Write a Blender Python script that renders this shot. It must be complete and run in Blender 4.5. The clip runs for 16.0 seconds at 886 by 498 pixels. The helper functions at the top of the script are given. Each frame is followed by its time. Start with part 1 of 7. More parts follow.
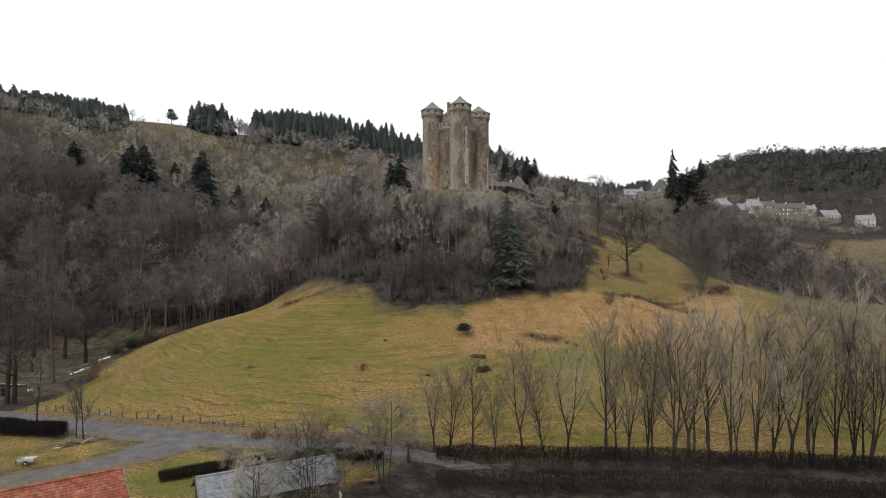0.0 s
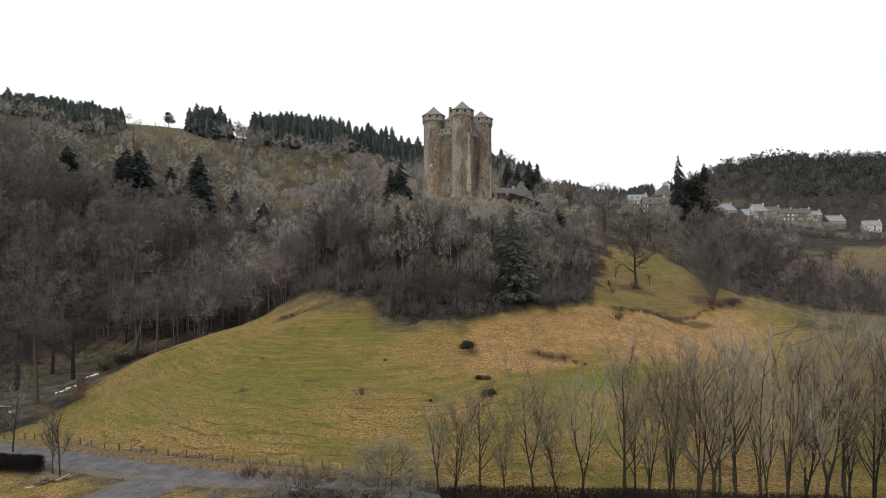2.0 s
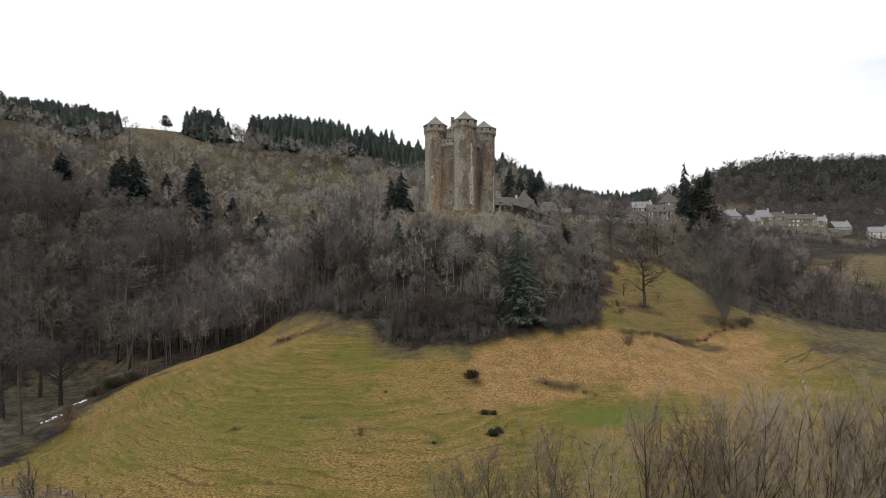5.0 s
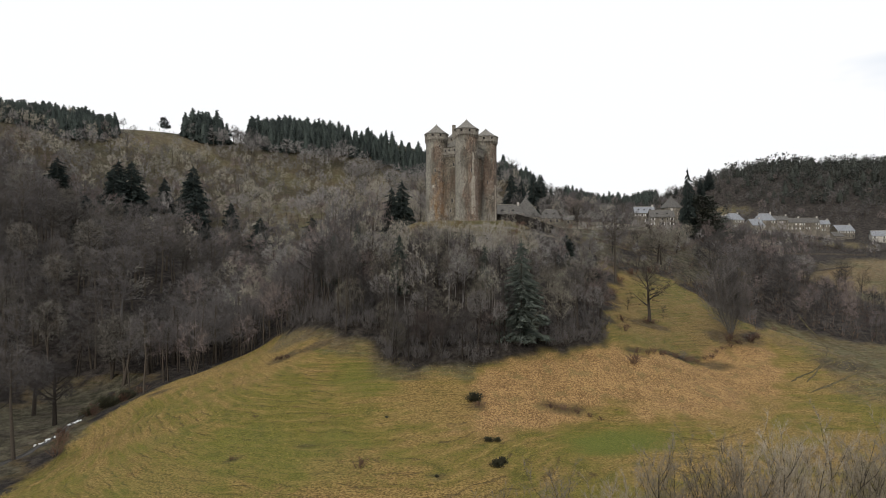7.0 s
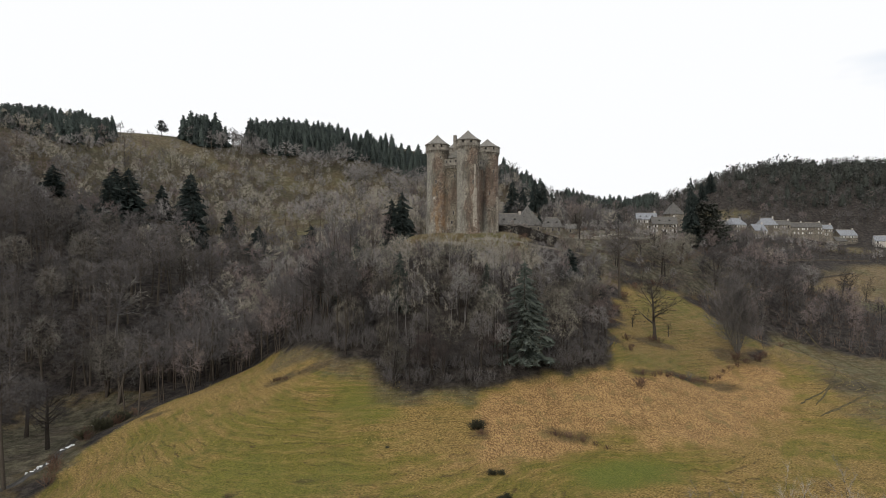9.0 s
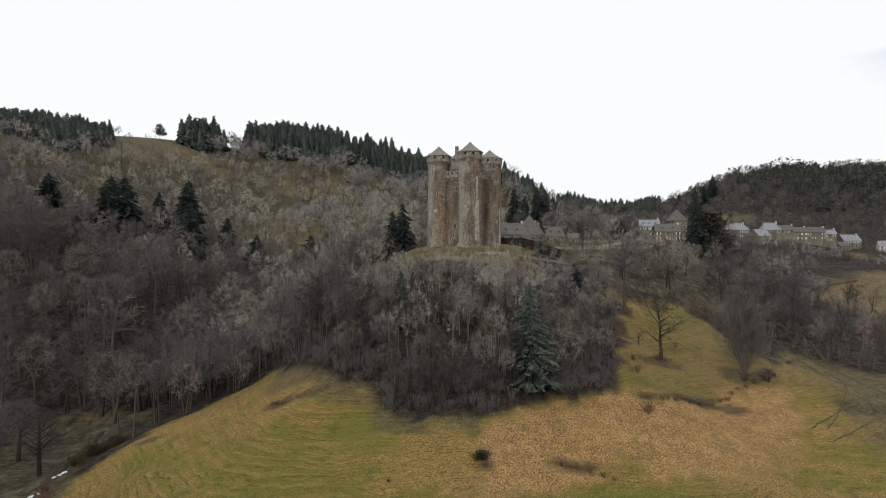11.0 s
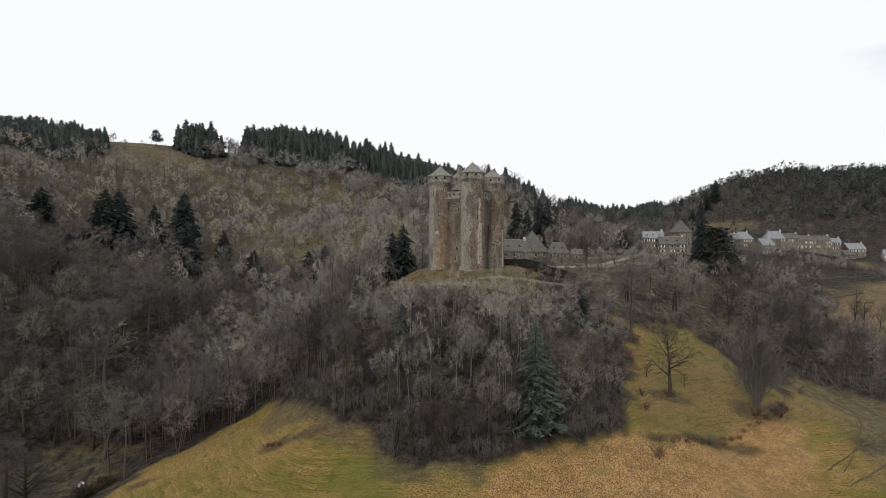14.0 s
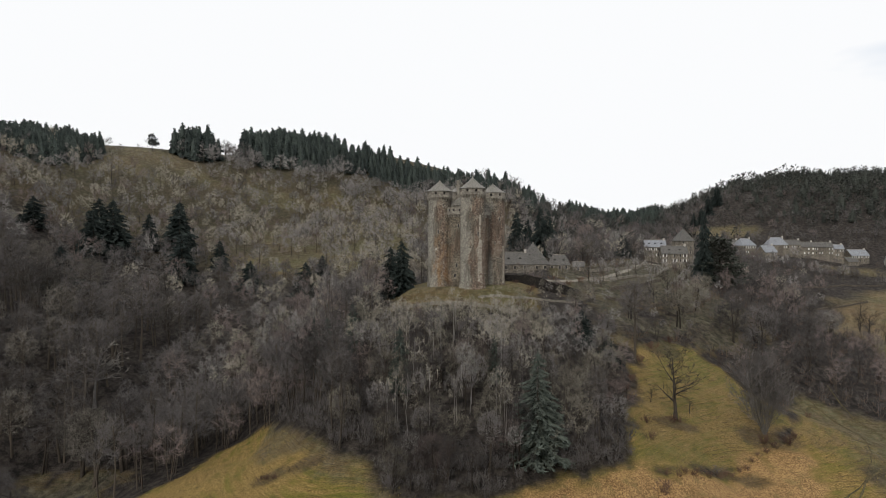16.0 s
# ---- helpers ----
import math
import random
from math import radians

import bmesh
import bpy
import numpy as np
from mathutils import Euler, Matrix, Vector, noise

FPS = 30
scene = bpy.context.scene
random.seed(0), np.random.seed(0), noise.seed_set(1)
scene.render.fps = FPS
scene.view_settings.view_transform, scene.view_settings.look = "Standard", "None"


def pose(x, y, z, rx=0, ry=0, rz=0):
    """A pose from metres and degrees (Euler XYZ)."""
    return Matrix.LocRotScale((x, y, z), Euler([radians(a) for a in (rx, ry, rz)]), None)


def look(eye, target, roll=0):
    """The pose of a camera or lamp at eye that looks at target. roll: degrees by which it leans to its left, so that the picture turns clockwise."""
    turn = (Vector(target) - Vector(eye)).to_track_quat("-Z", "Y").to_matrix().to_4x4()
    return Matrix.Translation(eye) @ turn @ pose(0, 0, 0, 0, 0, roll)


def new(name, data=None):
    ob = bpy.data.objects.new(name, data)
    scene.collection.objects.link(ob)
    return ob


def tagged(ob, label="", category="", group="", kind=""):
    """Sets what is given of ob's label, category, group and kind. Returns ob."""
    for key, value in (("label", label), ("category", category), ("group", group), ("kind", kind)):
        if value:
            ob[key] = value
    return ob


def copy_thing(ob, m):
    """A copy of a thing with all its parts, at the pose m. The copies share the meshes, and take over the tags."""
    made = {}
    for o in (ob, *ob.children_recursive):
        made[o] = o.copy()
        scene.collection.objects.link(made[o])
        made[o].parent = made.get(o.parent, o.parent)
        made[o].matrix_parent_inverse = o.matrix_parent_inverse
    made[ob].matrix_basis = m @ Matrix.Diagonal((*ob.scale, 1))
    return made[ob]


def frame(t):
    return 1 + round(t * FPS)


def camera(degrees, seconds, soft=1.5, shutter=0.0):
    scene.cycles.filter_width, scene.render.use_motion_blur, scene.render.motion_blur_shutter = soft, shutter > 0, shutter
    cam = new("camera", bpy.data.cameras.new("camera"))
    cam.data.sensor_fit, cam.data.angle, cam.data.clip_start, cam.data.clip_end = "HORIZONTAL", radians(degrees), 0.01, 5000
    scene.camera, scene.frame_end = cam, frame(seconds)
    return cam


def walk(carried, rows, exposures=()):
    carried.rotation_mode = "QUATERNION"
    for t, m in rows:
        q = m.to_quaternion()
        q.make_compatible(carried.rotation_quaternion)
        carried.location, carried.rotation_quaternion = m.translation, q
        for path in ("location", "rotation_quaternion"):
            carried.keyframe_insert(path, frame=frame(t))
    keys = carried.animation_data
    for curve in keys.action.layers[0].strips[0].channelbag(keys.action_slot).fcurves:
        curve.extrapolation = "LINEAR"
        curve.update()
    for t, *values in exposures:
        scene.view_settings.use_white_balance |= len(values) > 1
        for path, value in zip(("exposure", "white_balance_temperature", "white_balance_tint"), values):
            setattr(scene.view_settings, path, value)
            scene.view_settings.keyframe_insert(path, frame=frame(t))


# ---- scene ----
cam = camera(71.13, 16.0, soft=0.6)

PATH = [
    (0.0, 0.00, -0.00, 26.00, -0.00, 0.70, -0.24),
    (1.0, -0.33, 3.24, 27.37, -0.02, 0.79, -0.19),
    (2.0, -0.64, 6.25, 28.83, -0.03, 0.86, -0.15),
    (3.0, -0.91, 8.64, 30.49, -0.05, 0.87, -0.11),
    (4.0, -1.17, 10.62, 32.37, -0.06, 0.82, -0.07),
    (5.0, -1.43, 12.26, 34.49, -0.07, 0.71, -0.05),
    (6.0, -1.70, 13.71, 36.77, -0.09, 0.57, -0.02),
    (7.0, -1.98, 15.30, 39.22, -0.11, 0.44, 0.01),
    (8.0, -2.28, 16.95, 41.86, -0.15, 0.32, 0.04),
    (9.0, -2.58, 18.68, 44.55, -0.18, 0.20, 0.07),
    (10.0, -2.88, 20.54, 47.19, -0.19, 0.10, 0.08),
    (11.0, -3.17, 22.45, 49.87, -0.20, 0.01, 0.09),
    (12.0, -3.46, 24.33, 52.72, -0.22, -0.10, 0.11),
    (13.0, -3.75, 26.15, 55.73, -0.25, -0.22, 0.13),
    (14.0, -3.98, 28.10, 58.82, -0.29, -0.36, 0.16),
    (15.0, -4.07, 30.35, 62.01, -0.33, -0.49, 0.20),
    (16.0, -4.10, 32.73, 65.25, -0.38, -0.64, 0.26),
]
walk(cam, [(t, pose(x, y, z, 90 + pitch, 0, yaw) @ pose(0, 0, 0, 0, 0, roll)) for t, x, y, z, yaw, pitch, roll in PATH], exposures=[(0.0, 0.18), (4.0, 0.05), (8.0, 0.0), (12.0, -0.04), (16.0, -0.04)])

# ---- light: a bright overcast sky with a weak, wide sun ----
SUN_UP, SUN_ROUND = radians(38), radians(-125)
world = bpy.data.worlds.new("sky")
scene.world = world
world.use_nodes = True
wn, wl = world.node_tree.nodes, world.node_tree.links
wn.clear()
w_out = wn.new("ShaderNodeOutputWorld")
w_bg = wn.new("ShaderNodeBackground")
w_sky = wn.new("ShaderNodeTexSky")
w_sky.sky_type, w_sky.sun_disc = "NISHITA", False
w_sky.sun_elevation, w_sky.sun_rotation = SUN_UP, SUN_ROUND
w_co = wn.new("ShaderNodeTexCoord")
w_map = wn.new("ShaderNodeMapping")
w_map.inputs["Scale"].default_value = (1.0, 1.0, 3.0)
w_noise = wn.new("ShaderNodeTexNoise")
w_noise.inputs["Scale"].default_value, w_noise.inputs["Detail"].default_value = 2.2, 4.0
w_ramp = wn.new("ShaderNodeValToRGB")
w_ramp.color_ramp.elements[0].position, w_ramp.color_ramp.elements[0].color = 0.20, (0.55, 0.55, 0.55, 1)
w_ramp.color_ramp.elements[1].position, w_ramp.color_ramp.elements[1].color = 0.33, (1, 1, 1, 1)
w_blue = wn.new("ShaderNodeMix")
w_blue.data_type, w_blue.blend_type = "RGBA", "MULTIPLY"
w_blue.inputs["Factor"].default_value = 1.0
w_blue.inputs["B"].default_value = (0.13, 0.13, 0.13, 1)
w_mix = wn.new("ShaderNodeMix")
w_mix.data_type = "RGBA"
w_mix.inputs["B"].default_value = (0.99, 1.0, 1.015, 1)
wl.new(w_co.outputs["Generated"], w_map.inputs["Vector"])
wl.new(w_map.outputs[0], w_noise.inputs["Vector"])
wl.new(w_noise.outputs[0], w_ramp.inputs[0])
wl.new(w_ramp.outputs[0], w_mix.inputs["Factor"])
wl.new(w_sky.outputs[0], w_blue.inputs["A"])
wl.new(w_blue.outputs["Result"], w_mix.inputs["A"])
wl.new(w_mix.outputs["Result"], w_bg.inputs["Color"])
w_bg.inputs["Strength"].default_value = 1.0
wl.new(w_bg.outputs[0], w_out.inputs[0])

sun = new("sun", bpy.data.lights.new("sun", "SUN"))
sun.data.energy, sun.data.angle, sun.data.color = 1.7, radians(9), (1.0, 0.94, 0.85)
sun.matrix_world = look((-60, -90, 120), (0, 60, 0))

# ---- materials ----
class Mat:
    """A small helper to write node materials."""

    def __init__(self, name, rough=0.9):
        self.mat = bpy.data.materials.new(name)
        self.mat.use_nodes = True
        self.n, self.l = self.mat.node_tree.nodes, self.mat.node_tree.links
        self.bsdf = self.n["Principled BSDF"]
        self.bsdf.inputs["Roughness"].default_value = rough
        self.bsdf.inputs["Specular IOR Level"].default_value = 0.25
        self.pos = self.n.new("ShaderNodeNewGeometry").outputs["Position"]

    def put(self, sock, v):
        if isinstance(v, bpy.types.NodeSocket):
            self.l.new(v, sock)
        elif isinstance(v, tuple) and len(v) == 3 and sock.type == "RGBA":
            sock.default_value = (*v, 1)
        else:
            sock.default_value = v

    def local(self):
        return self.n.new("ShaderNodeTexCoord").outputs["Object"]

    def scaled(self, v, scale, turn=(0, 0, 0)):
        m = self.n.new("ShaderNodeMapping")
        m.inputs["Scale"].default_value, m.inputs["Rotation"].default_value = scale, turn
        self.put(m.inputs["Vector"], v)
        return m.outputs[0]

    def noise(self, scale, detail=4, rough=0.55, v=None):
        t = self.n.new("ShaderNodeTexNoise")
        t.inputs["Scale"].default_value, t.inputs["Detail"].default_value, t.inputs["Roughness"].default_value = scale, detail, rough
        self.put(t.inputs["Vector"], v or self.pos)
        return t.outputs[0]

    def cells(self, scale, v=None, out="Color", feature="F1"):
        t = self.n.new("ShaderNodeTexVoronoi")
        t.feature = feature
        t.inputs["Scale"].default_value = scale
        self.put(t.inputs["Vector"], v or self.pos)
        return t.outputs[out]

    def step(self, v, a, b, lo=0.0, hi=1.0):
        m = self.n.new("ShaderNodeMapRange")
        m.interpolation_type = "SMOOTHSTEP"
        for key, value in (("From Min", a), ("From Max", b), ("To Min", lo), ("To Max", hi)):
            m.inputs[key].default_value = value
        self.put(m.inputs["Value"], v)
        return m.outputs[0]

    def math(self, op, a, b=0.0):
        m = self.n.new("ShaderNodeMath")
        m.operation = op
        self.put(m.inputs[0], a)
        self.put(m.inputs[1], b)
        return m.outputs[0]

    def mix(self, f, a, b, how="MIX"):
        m = self.n.new("ShaderNodeMix")
        m.data_type, m.blend_type = "RGBA", how
        self.put(m.inputs["Factor"], f)
        self.put(m.inputs["A"], a)
        self.put(m.inputs["B"], b)
        return m.outputs["Result"]

    def attr(self, name, out="Fac"):
        a = self.n.new("ShaderNodeAttribute")
        a.attribute_name = name
        return a.outputs[out]

    def split(self, v, axis):
        s = self.n.new("ShaderNodeSeparateXYZ")
        self.put(s.inputs[0], v)
        return s.outputs[axis]

    def each(self):
        return self.n.new("ShaderNodeObjectInfo").outputs["Random"]

    def done(self, colour, bump=None, strength=0.5, dist=0.05):
        self.put(self.bsdf.inputs["Base Color"], colour)
        if bump is not None:
            b = self.n.new("ShaderNodeBump")
            b.inputs["Strength"].default_value, b.inputs["Distance"].default_value = strength, dist
            self.put(b.inputs["Height"], bump)
            self.l.new(b.outputs[0], self.bsdf.inputs["Normal"])
        return self.mat


def ground_material():
    m = Mat("ground_cover", 0.95)
    cover = m.attr("cover", "Color")
    s = m.n.new("ShaderNodeSeparateColor")
    m.put(s.inputs[0], cover)
    lush, bracken, litter = s.outputs[0], s.outputs[1], s.outputs[2]
    big, mid, fine = m.noise(0.035, 3), m.noise(0.22, 5, 0.65), m.step(m.noise(4.5, 4, 0.7), 0.38, 0.62)
    tuft = m.step(m.noise(4.2, 4, 0.7, m.scaled(m.pos, (0.6, 0.9, 1.4))), 0.38, 0.62)
    blot = m.step(m.noise(0.55, 5, 0.7), 0.40, 0.62)
    # cattle treads: long broken streaks that follow the contours; shelf shade, lit brows painted
    long = m.noise(1.0, 5, 0.6, m.scaled(m.pos, (0.075, 0.075, 2.0)))
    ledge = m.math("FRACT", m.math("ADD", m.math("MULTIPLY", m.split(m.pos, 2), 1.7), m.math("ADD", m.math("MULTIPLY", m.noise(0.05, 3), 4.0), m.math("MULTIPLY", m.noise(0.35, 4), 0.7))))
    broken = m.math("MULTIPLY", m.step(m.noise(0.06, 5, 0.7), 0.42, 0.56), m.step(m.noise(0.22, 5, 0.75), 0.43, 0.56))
    shelf_shade = m.math("MULTIPLY", m.step(m.math("ABSOLUTE", m.math("SUBTRACT", ledge, 0.42)), 0.12, 0.02), broken)
    brow_lit = m.math("MULTIPLY", m.step(m.math("ABSOLUTE", m.math("SUBTRACT", ledge, 0.66)), 0.16, 0.04), m.step(m.noise(0.25, 5, 0.75), 0.40, 0.58))
    straw = m.step(m.math("ADD", m.math("ADD", m.math("MULTIPLY", big, 0.9), m.math("MULTIPLY", mid, 0.35)), m.math("MULTIPLY", long, 0.75)), 0.86, 1.11)
    green = m.mix(fine, (0.076, 0.067, 0.011), (0.240, 0.212, 0.037))
    dry = m.mix(tuft, (0.115, 0.077, 0.022), (0.410, 0.276, 0.093))
    grass = m.mix(straw, green, dry)
    grass = m.mix(m.math("MULTIPLY", m.math("MULTIPLY", tuft, blot), 0.22), grass, (0.44, 0.33, 0.125))
    grass = m.mix(m.step(mid, 0.46, 0.30, 0, 0.5), grass, (0.078, 0.080, 0.018))
    # lit tread edges painted pale, then the shade beneath them painted dark
    grass = m.mix(m.math("MULTIPLY", brow_lit, 0.42), grass, m.mix(tuft, (0.22, 0.150, 0.046), (0.50, 0.345, 0.125)))
    grass = m.mix(m.math("MULTIPLY", shelf_shade, 0.7), grass, m.mix(fine, (0.034, 0.026, 0.010), (0.12, 0.085, 0.034)))
    grass = m.mix(lush, grass, m.mix(fine, (0.085, 0.102, 0.017), (0.195, 0.212, 0.042)))
    rust = m.math("MULTIPLY", m.step(m.noise(0.06, 4, 0.6), 0.52, 0.64), m.step(m.noise(0.9, 5, 0.75), 0.42, 0.58))
    grass = m.mix(m.math("MULTIPLY", rust, 0.45), grass, m.mix(tuft, (0.11, 0.062, 0.024), (0.42, 0.255, 0.10)))
    frond = m.step(m.math("ADD", m.math("MULTIPLY", m.noise(3.2, 5, 0.78, m.scaled(m.pos, (1.0, 0.7, 1.0))), 0.85), m.math("MULTIPLY", mid, 0.15)), 0.40, 0.60)
    fern = m.mix(frond, (0.150, 0.084, 0.034), (0.585, 0.368, 0.155))
    fern = m.mix(m.step(m.noise(0.3, 4), 0.52, 0.66, 0, 0.6), fern, m.mix(fine, (0.11, 0.08, 0.03), (0.32, 0.26, 0.10)))
    fern = m.mix(m.step(m.noise(0.5, 6, 0.72), 0.47, 0.64, 0, 0.55), fern, m.mix(frond, (0.10, 0.056, 0.025), (0.36, 0.215, 0.09)))
    c = m.mix(bracken, grass, fern)
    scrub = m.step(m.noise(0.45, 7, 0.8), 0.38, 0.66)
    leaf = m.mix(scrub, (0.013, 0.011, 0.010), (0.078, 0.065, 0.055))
    rough_grass = m.mix(scrub, (0.040, 0.039, 0.027), (0.175, 0.165, 0.112))
    rough_grass = m.mix(m.step(m.noise(0.1, 5, 0.75), 0.44, 0.60, 0, 0.8), rough_grass, m.mix(scrub, (0.034, 0.029, 0.024), (0.140, 0.120, 0.098)))
    c = m.mix(m.math("MULTIPLY", m.attr("cover", "Alpha"), 0.92), c, rough_grass)
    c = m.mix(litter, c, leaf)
    h = m.math("ADD", m.math("ADD", m.math("ADD", tuft, m.math("MULTIPLY", long, 5.0)), m.math("MULTIPLY", mid, 1.5)), m.math("MULTIPLY", shelf_shade, -1.6))
    return m.done(c, h, 0.8, 0.30)


def bark_material(name, dark, pale, scale=3.0):
    m = Mat(name, 0.9)
    patch = m.math("MULTIPLY", m.math("SUBTRACT", m.noise(0.045, 4, 0.6), 0.5), 0.9)
    v = m.math("ADD", m.math("ADD", patch, m.math("MULTIPLY", m.noise(scale, 4), 0.7)), m.math("MULTIPLY", m.math("ADD", m.attr("tone"), m.math("MULTIPLY", m.each(), 0.6)), 0.45))
    return m.done(m.mix(m.step(v, 0.25, 0.85), dark, pale))


def needle_material(name, dark, pale):
    m = Mat(name, 0.8)
    v = m.math("ADD", m.math("MULTIPLY", m.noise(0.9, 4, 0.7), 0.8), m.math("MULTIPLY", m.math("ADD", m.attr("tone"), m.math("MULTIPLY", m.each(), 0.5)), 0.4))
    return m.done(m.mix(m.step(v, 0.3, 0.95), dark, pale))


def rubble_material(name, dark, mid, pale, cell=2.6, stain=0.0, grey=0.85):
    """Coursed rubble: small stones in pale joints, weathered in large patches."""
    m = Mat(name, 0.92)
    v = m.scaled(m.pos, (1.0, 1.0, 1.6))
    stones = m.cells(cell, v)
    tone = m.split(stones, 0)
    joint = m.step(m.cells(cell, v, "Distance", "DISTANCE_TO_EDGE"), 0.0, 0.10)
    patch = m.noise(0.16, 5, 0.65)
    run = m.noise(0.5, 5, 0.65, m.scaled(m.pos, (1.0, 1.0, 0.22)))
    c = m.mix(m.step(tone, 0.15, 0.85), dark, mid)
    if stain:
        # grey lichen on the faces towards the west, red-brown stone elsewhere, dark wet patches
        face = m.split(m.n.new("ShaderNodeNewGeometry").outputs["Normal"], 0)
        blotch = m.noise(0.22, 5, 0.65, m.scaled(m.pos, (1.0, 1.0, 0.4)))
        lichen = m.step(m.math("ADD", face, m.math("MULTIPLY", m.math("SUBTRACT", blotch, 0.5), 1.6)), -0.12, -0.46)
        red = m.step(m.math("ADD", m.step(m.split(m.pos, 0), 4.0, 9.0, -0.02, 0.07), blotch), 0.46, 0.58)
        c = m.mix(m.math("MULTIPLY", red, 0.75), c, m.mix(tone, (0.075, 0.042, 0.030), (0.255, 0.158, 0.112)))
        c = m.mix(m.math("MULTIPLY", lichen, grey), c, m.mix(tone, (0.14, 0.134, 0.114), (0.37, 0.36, 0.315)))
        c = m.mix(m.step(m.noise(0.3, 5, 0.7), 0.58, 0.70, 0, 0.7), c, m.mix(tone, (0.03, 0.022, 0.018), (0.09, 0.07, 0.058)))
    c = m.mix(m.step(patch, 0.50, 0.72, 0, 0.3), c, pale)
    c = m.mix(m.step(m.math("MULTIPLY", tone, run), 0.34, 0.52, 0, 0.7), c, pale)
    c = m.mix(m.step(run, 0.52, 0.36, 0, 0.65), c, dark)
    if stain:
        low = m.step(m.split(m.pos, 2), 76.0, 60.0)
        side = m.math("MULTIPLY", m.step(m.split(m.pos, 0), 2.0, -3.0), m.step(face, -0.75, -0.35))
        rust = m.math("MULTIPLY", m.math("MULTIPLY", low, side), m.step(m.noise(0.45, 5, 0.7, m.scaled(m.pos, (1.0, 1.0, 0.45))), 0.42, 0.62))
        c = m.mix(m.math("MULTIPLY", rust, stain), c, m.mix(tone, (0.16, 0.075, 0.022), (0.36, 0.19, 0.062)))
    c = m.mix(joint, m.mix(0.4, c, pale), c)
    return m.done(c, m.math("ADD", joint, m.math("MULTIPLY", tone, 0.5)), 0.8, 0.08)


def slate_material(name, dark, pale, rows=5.0):
    m = Mat(name, 0.6)
    v = m.scaled(m.local(), (2.6, 2.6, rows))
    tone = m.split(m.cells(1.6, v), 1)
    moss = m.noise(0.7, 5, 0.7)
    c = m.mix(tone, dark, pale)
    c = m.mix(m.step(moss, 0.55, 0.75, 0, 0.5), c, (0.16, 0.15, 0.09))
    return m.done(c, m.math("ADD", tone, m.noise(6, 3)), 0.5, 0.04)


def plain_material(name, dark, pale, scale=1.5, rough=0.85, bump=0.2, metal=0.0):
    m = Mat(name, rough)
    m.bsdf.inputs["Metallic"].default_value = metal
    v = m.noise(scale, 6, 0.65)
    return m.done(m.mix(m.step(v, 0.3, 0.7), dark, pale), v, bump, 0.03)


M_GROUND = ground_material()
M_TWIG = bark_material("grey_brown_twigs", (0.064, 0.058, 0.056), (0.27, 0.254, 0.245))
M_BARK = bark_material("grey_bark", (0.020, 0.016, 0.013), (0.078, 0.064, 0.050), 5.0)
M_BARK_DARK = bark_material("very_dark_bark", (0.015, 0.012, 0.0095), (0.064, 0.052, 0.041), 5.0)
# darker copy of the grey-brown twigs; woodland shade is put into its colour
M_TWIG_DARK = bark_material("shade_dark_twigs", (0.026, 0.023, 0.023), (0.122, 0.113, 0.110))
M_TWIG_RED = bark_material("reddish_twigs", (0.060, 0.046, 0.043), (0.205, 0.165, 0.153))
M_TWIG_ASH = bark_material("brown_ash_twigs", (0.12, 0.100, 0.074), (0.42, 0.365, 0.285))
M_TWIG_MID = bark_material("grey_olive_twigs", (0.048, 0.043, 0.037), (0.195, 0.180, 0.155))
M_TWIG_PALE = bark_material("silvery_twigs", (0.20, 0.185, 0.165), (0.40, 0.37, 0.33))
M_TWIG_OLIVE = bark_material("olive_twigs", (0.082, 0.074, 0.059), (0.34, 0.312, 0.256))
M_SPRUCE = needle_material("spruce_needles", (0.015, 0.022, 0.021), (0.052, 0.066, 0.058))
M_FIR = needle_material("grey_green_fir_needles", (0.034, 0.043, 0.037), (0.132, 0.153, 0.128))
M_PINE = needle_material("pine_needles", (0.014, 0.0165, 0.0145), (0.044, 0.049, 0.041))
M_CEDAR = needle_material("cedar_needles", (0.028, 0.033, 0.027), (0.105, 0.112, 0.088))
M_SHRUB = needle_material("shrub_leaves", (0.030, 0.030, 0.018), (0.115, 0.110, 0.062))
M_HEDGE = bark_material("hedge_twigs", (0.008, 0.0065, 0.006), (0.030, 0.023, 0.020), 6.0)
M_BANK = bark_material("bank_grass", (0.10, 0.066, 0.030), (0.36, 0.25, 0.11), 1.0)
M_HEATH = bark_material("dry_bramble", (0.07, 0.04, 0.03), (0.19, 0.12, 0.08), 4.0)
M_STRAW = bark_material("dry_grass", (0.11, 0.098, 0.026), (0.38, 0.30, 0.10), 1.0)
M_FERN = bark_material("dead_bracken", (0.17, 0.098, 0.040), (0.52, 0.335, 0.15), 1.0)
M_CASTLE = rubble_material("castle_rubble", (0.048, 0.040, 0.031), (0.24, 0.20, 0.155), (0.40, 0.365, 0.305), 3.0, 0.62)
M_KEEP = rubble_material("curtain_rubble", (0.042, 0.035, 0.026), (0.19, 0.158, 0.115), (0.30, 0.265, 0.21), 3.0, 0.35, 0.1)
M_PARAPET = rubble_material("parapet_ashlar", (0.15, 0.135, 0.115), (0.27, 0.25, 0.21), (0.36, 0.33, 0.28), 1.8)
M_QUOIN = plain_material("pale_dressed_stone", (0.28, 0.25, 0.205), (0.52, 0.475, 0.40), 2.0)
M_WALL = rubble_material("dark_rubble", (0.045, 0.036, 0.028), (0.12, 0.10, 0.08), (0.20, 0.175, 0.14), 4.2)
M_RAMPART = rubble_material("blackish_rubble", (0.006, 0.005, 0.005), (0.022, 0.018, 0.015), (0.050, 0.042, 0.034), 2.8)
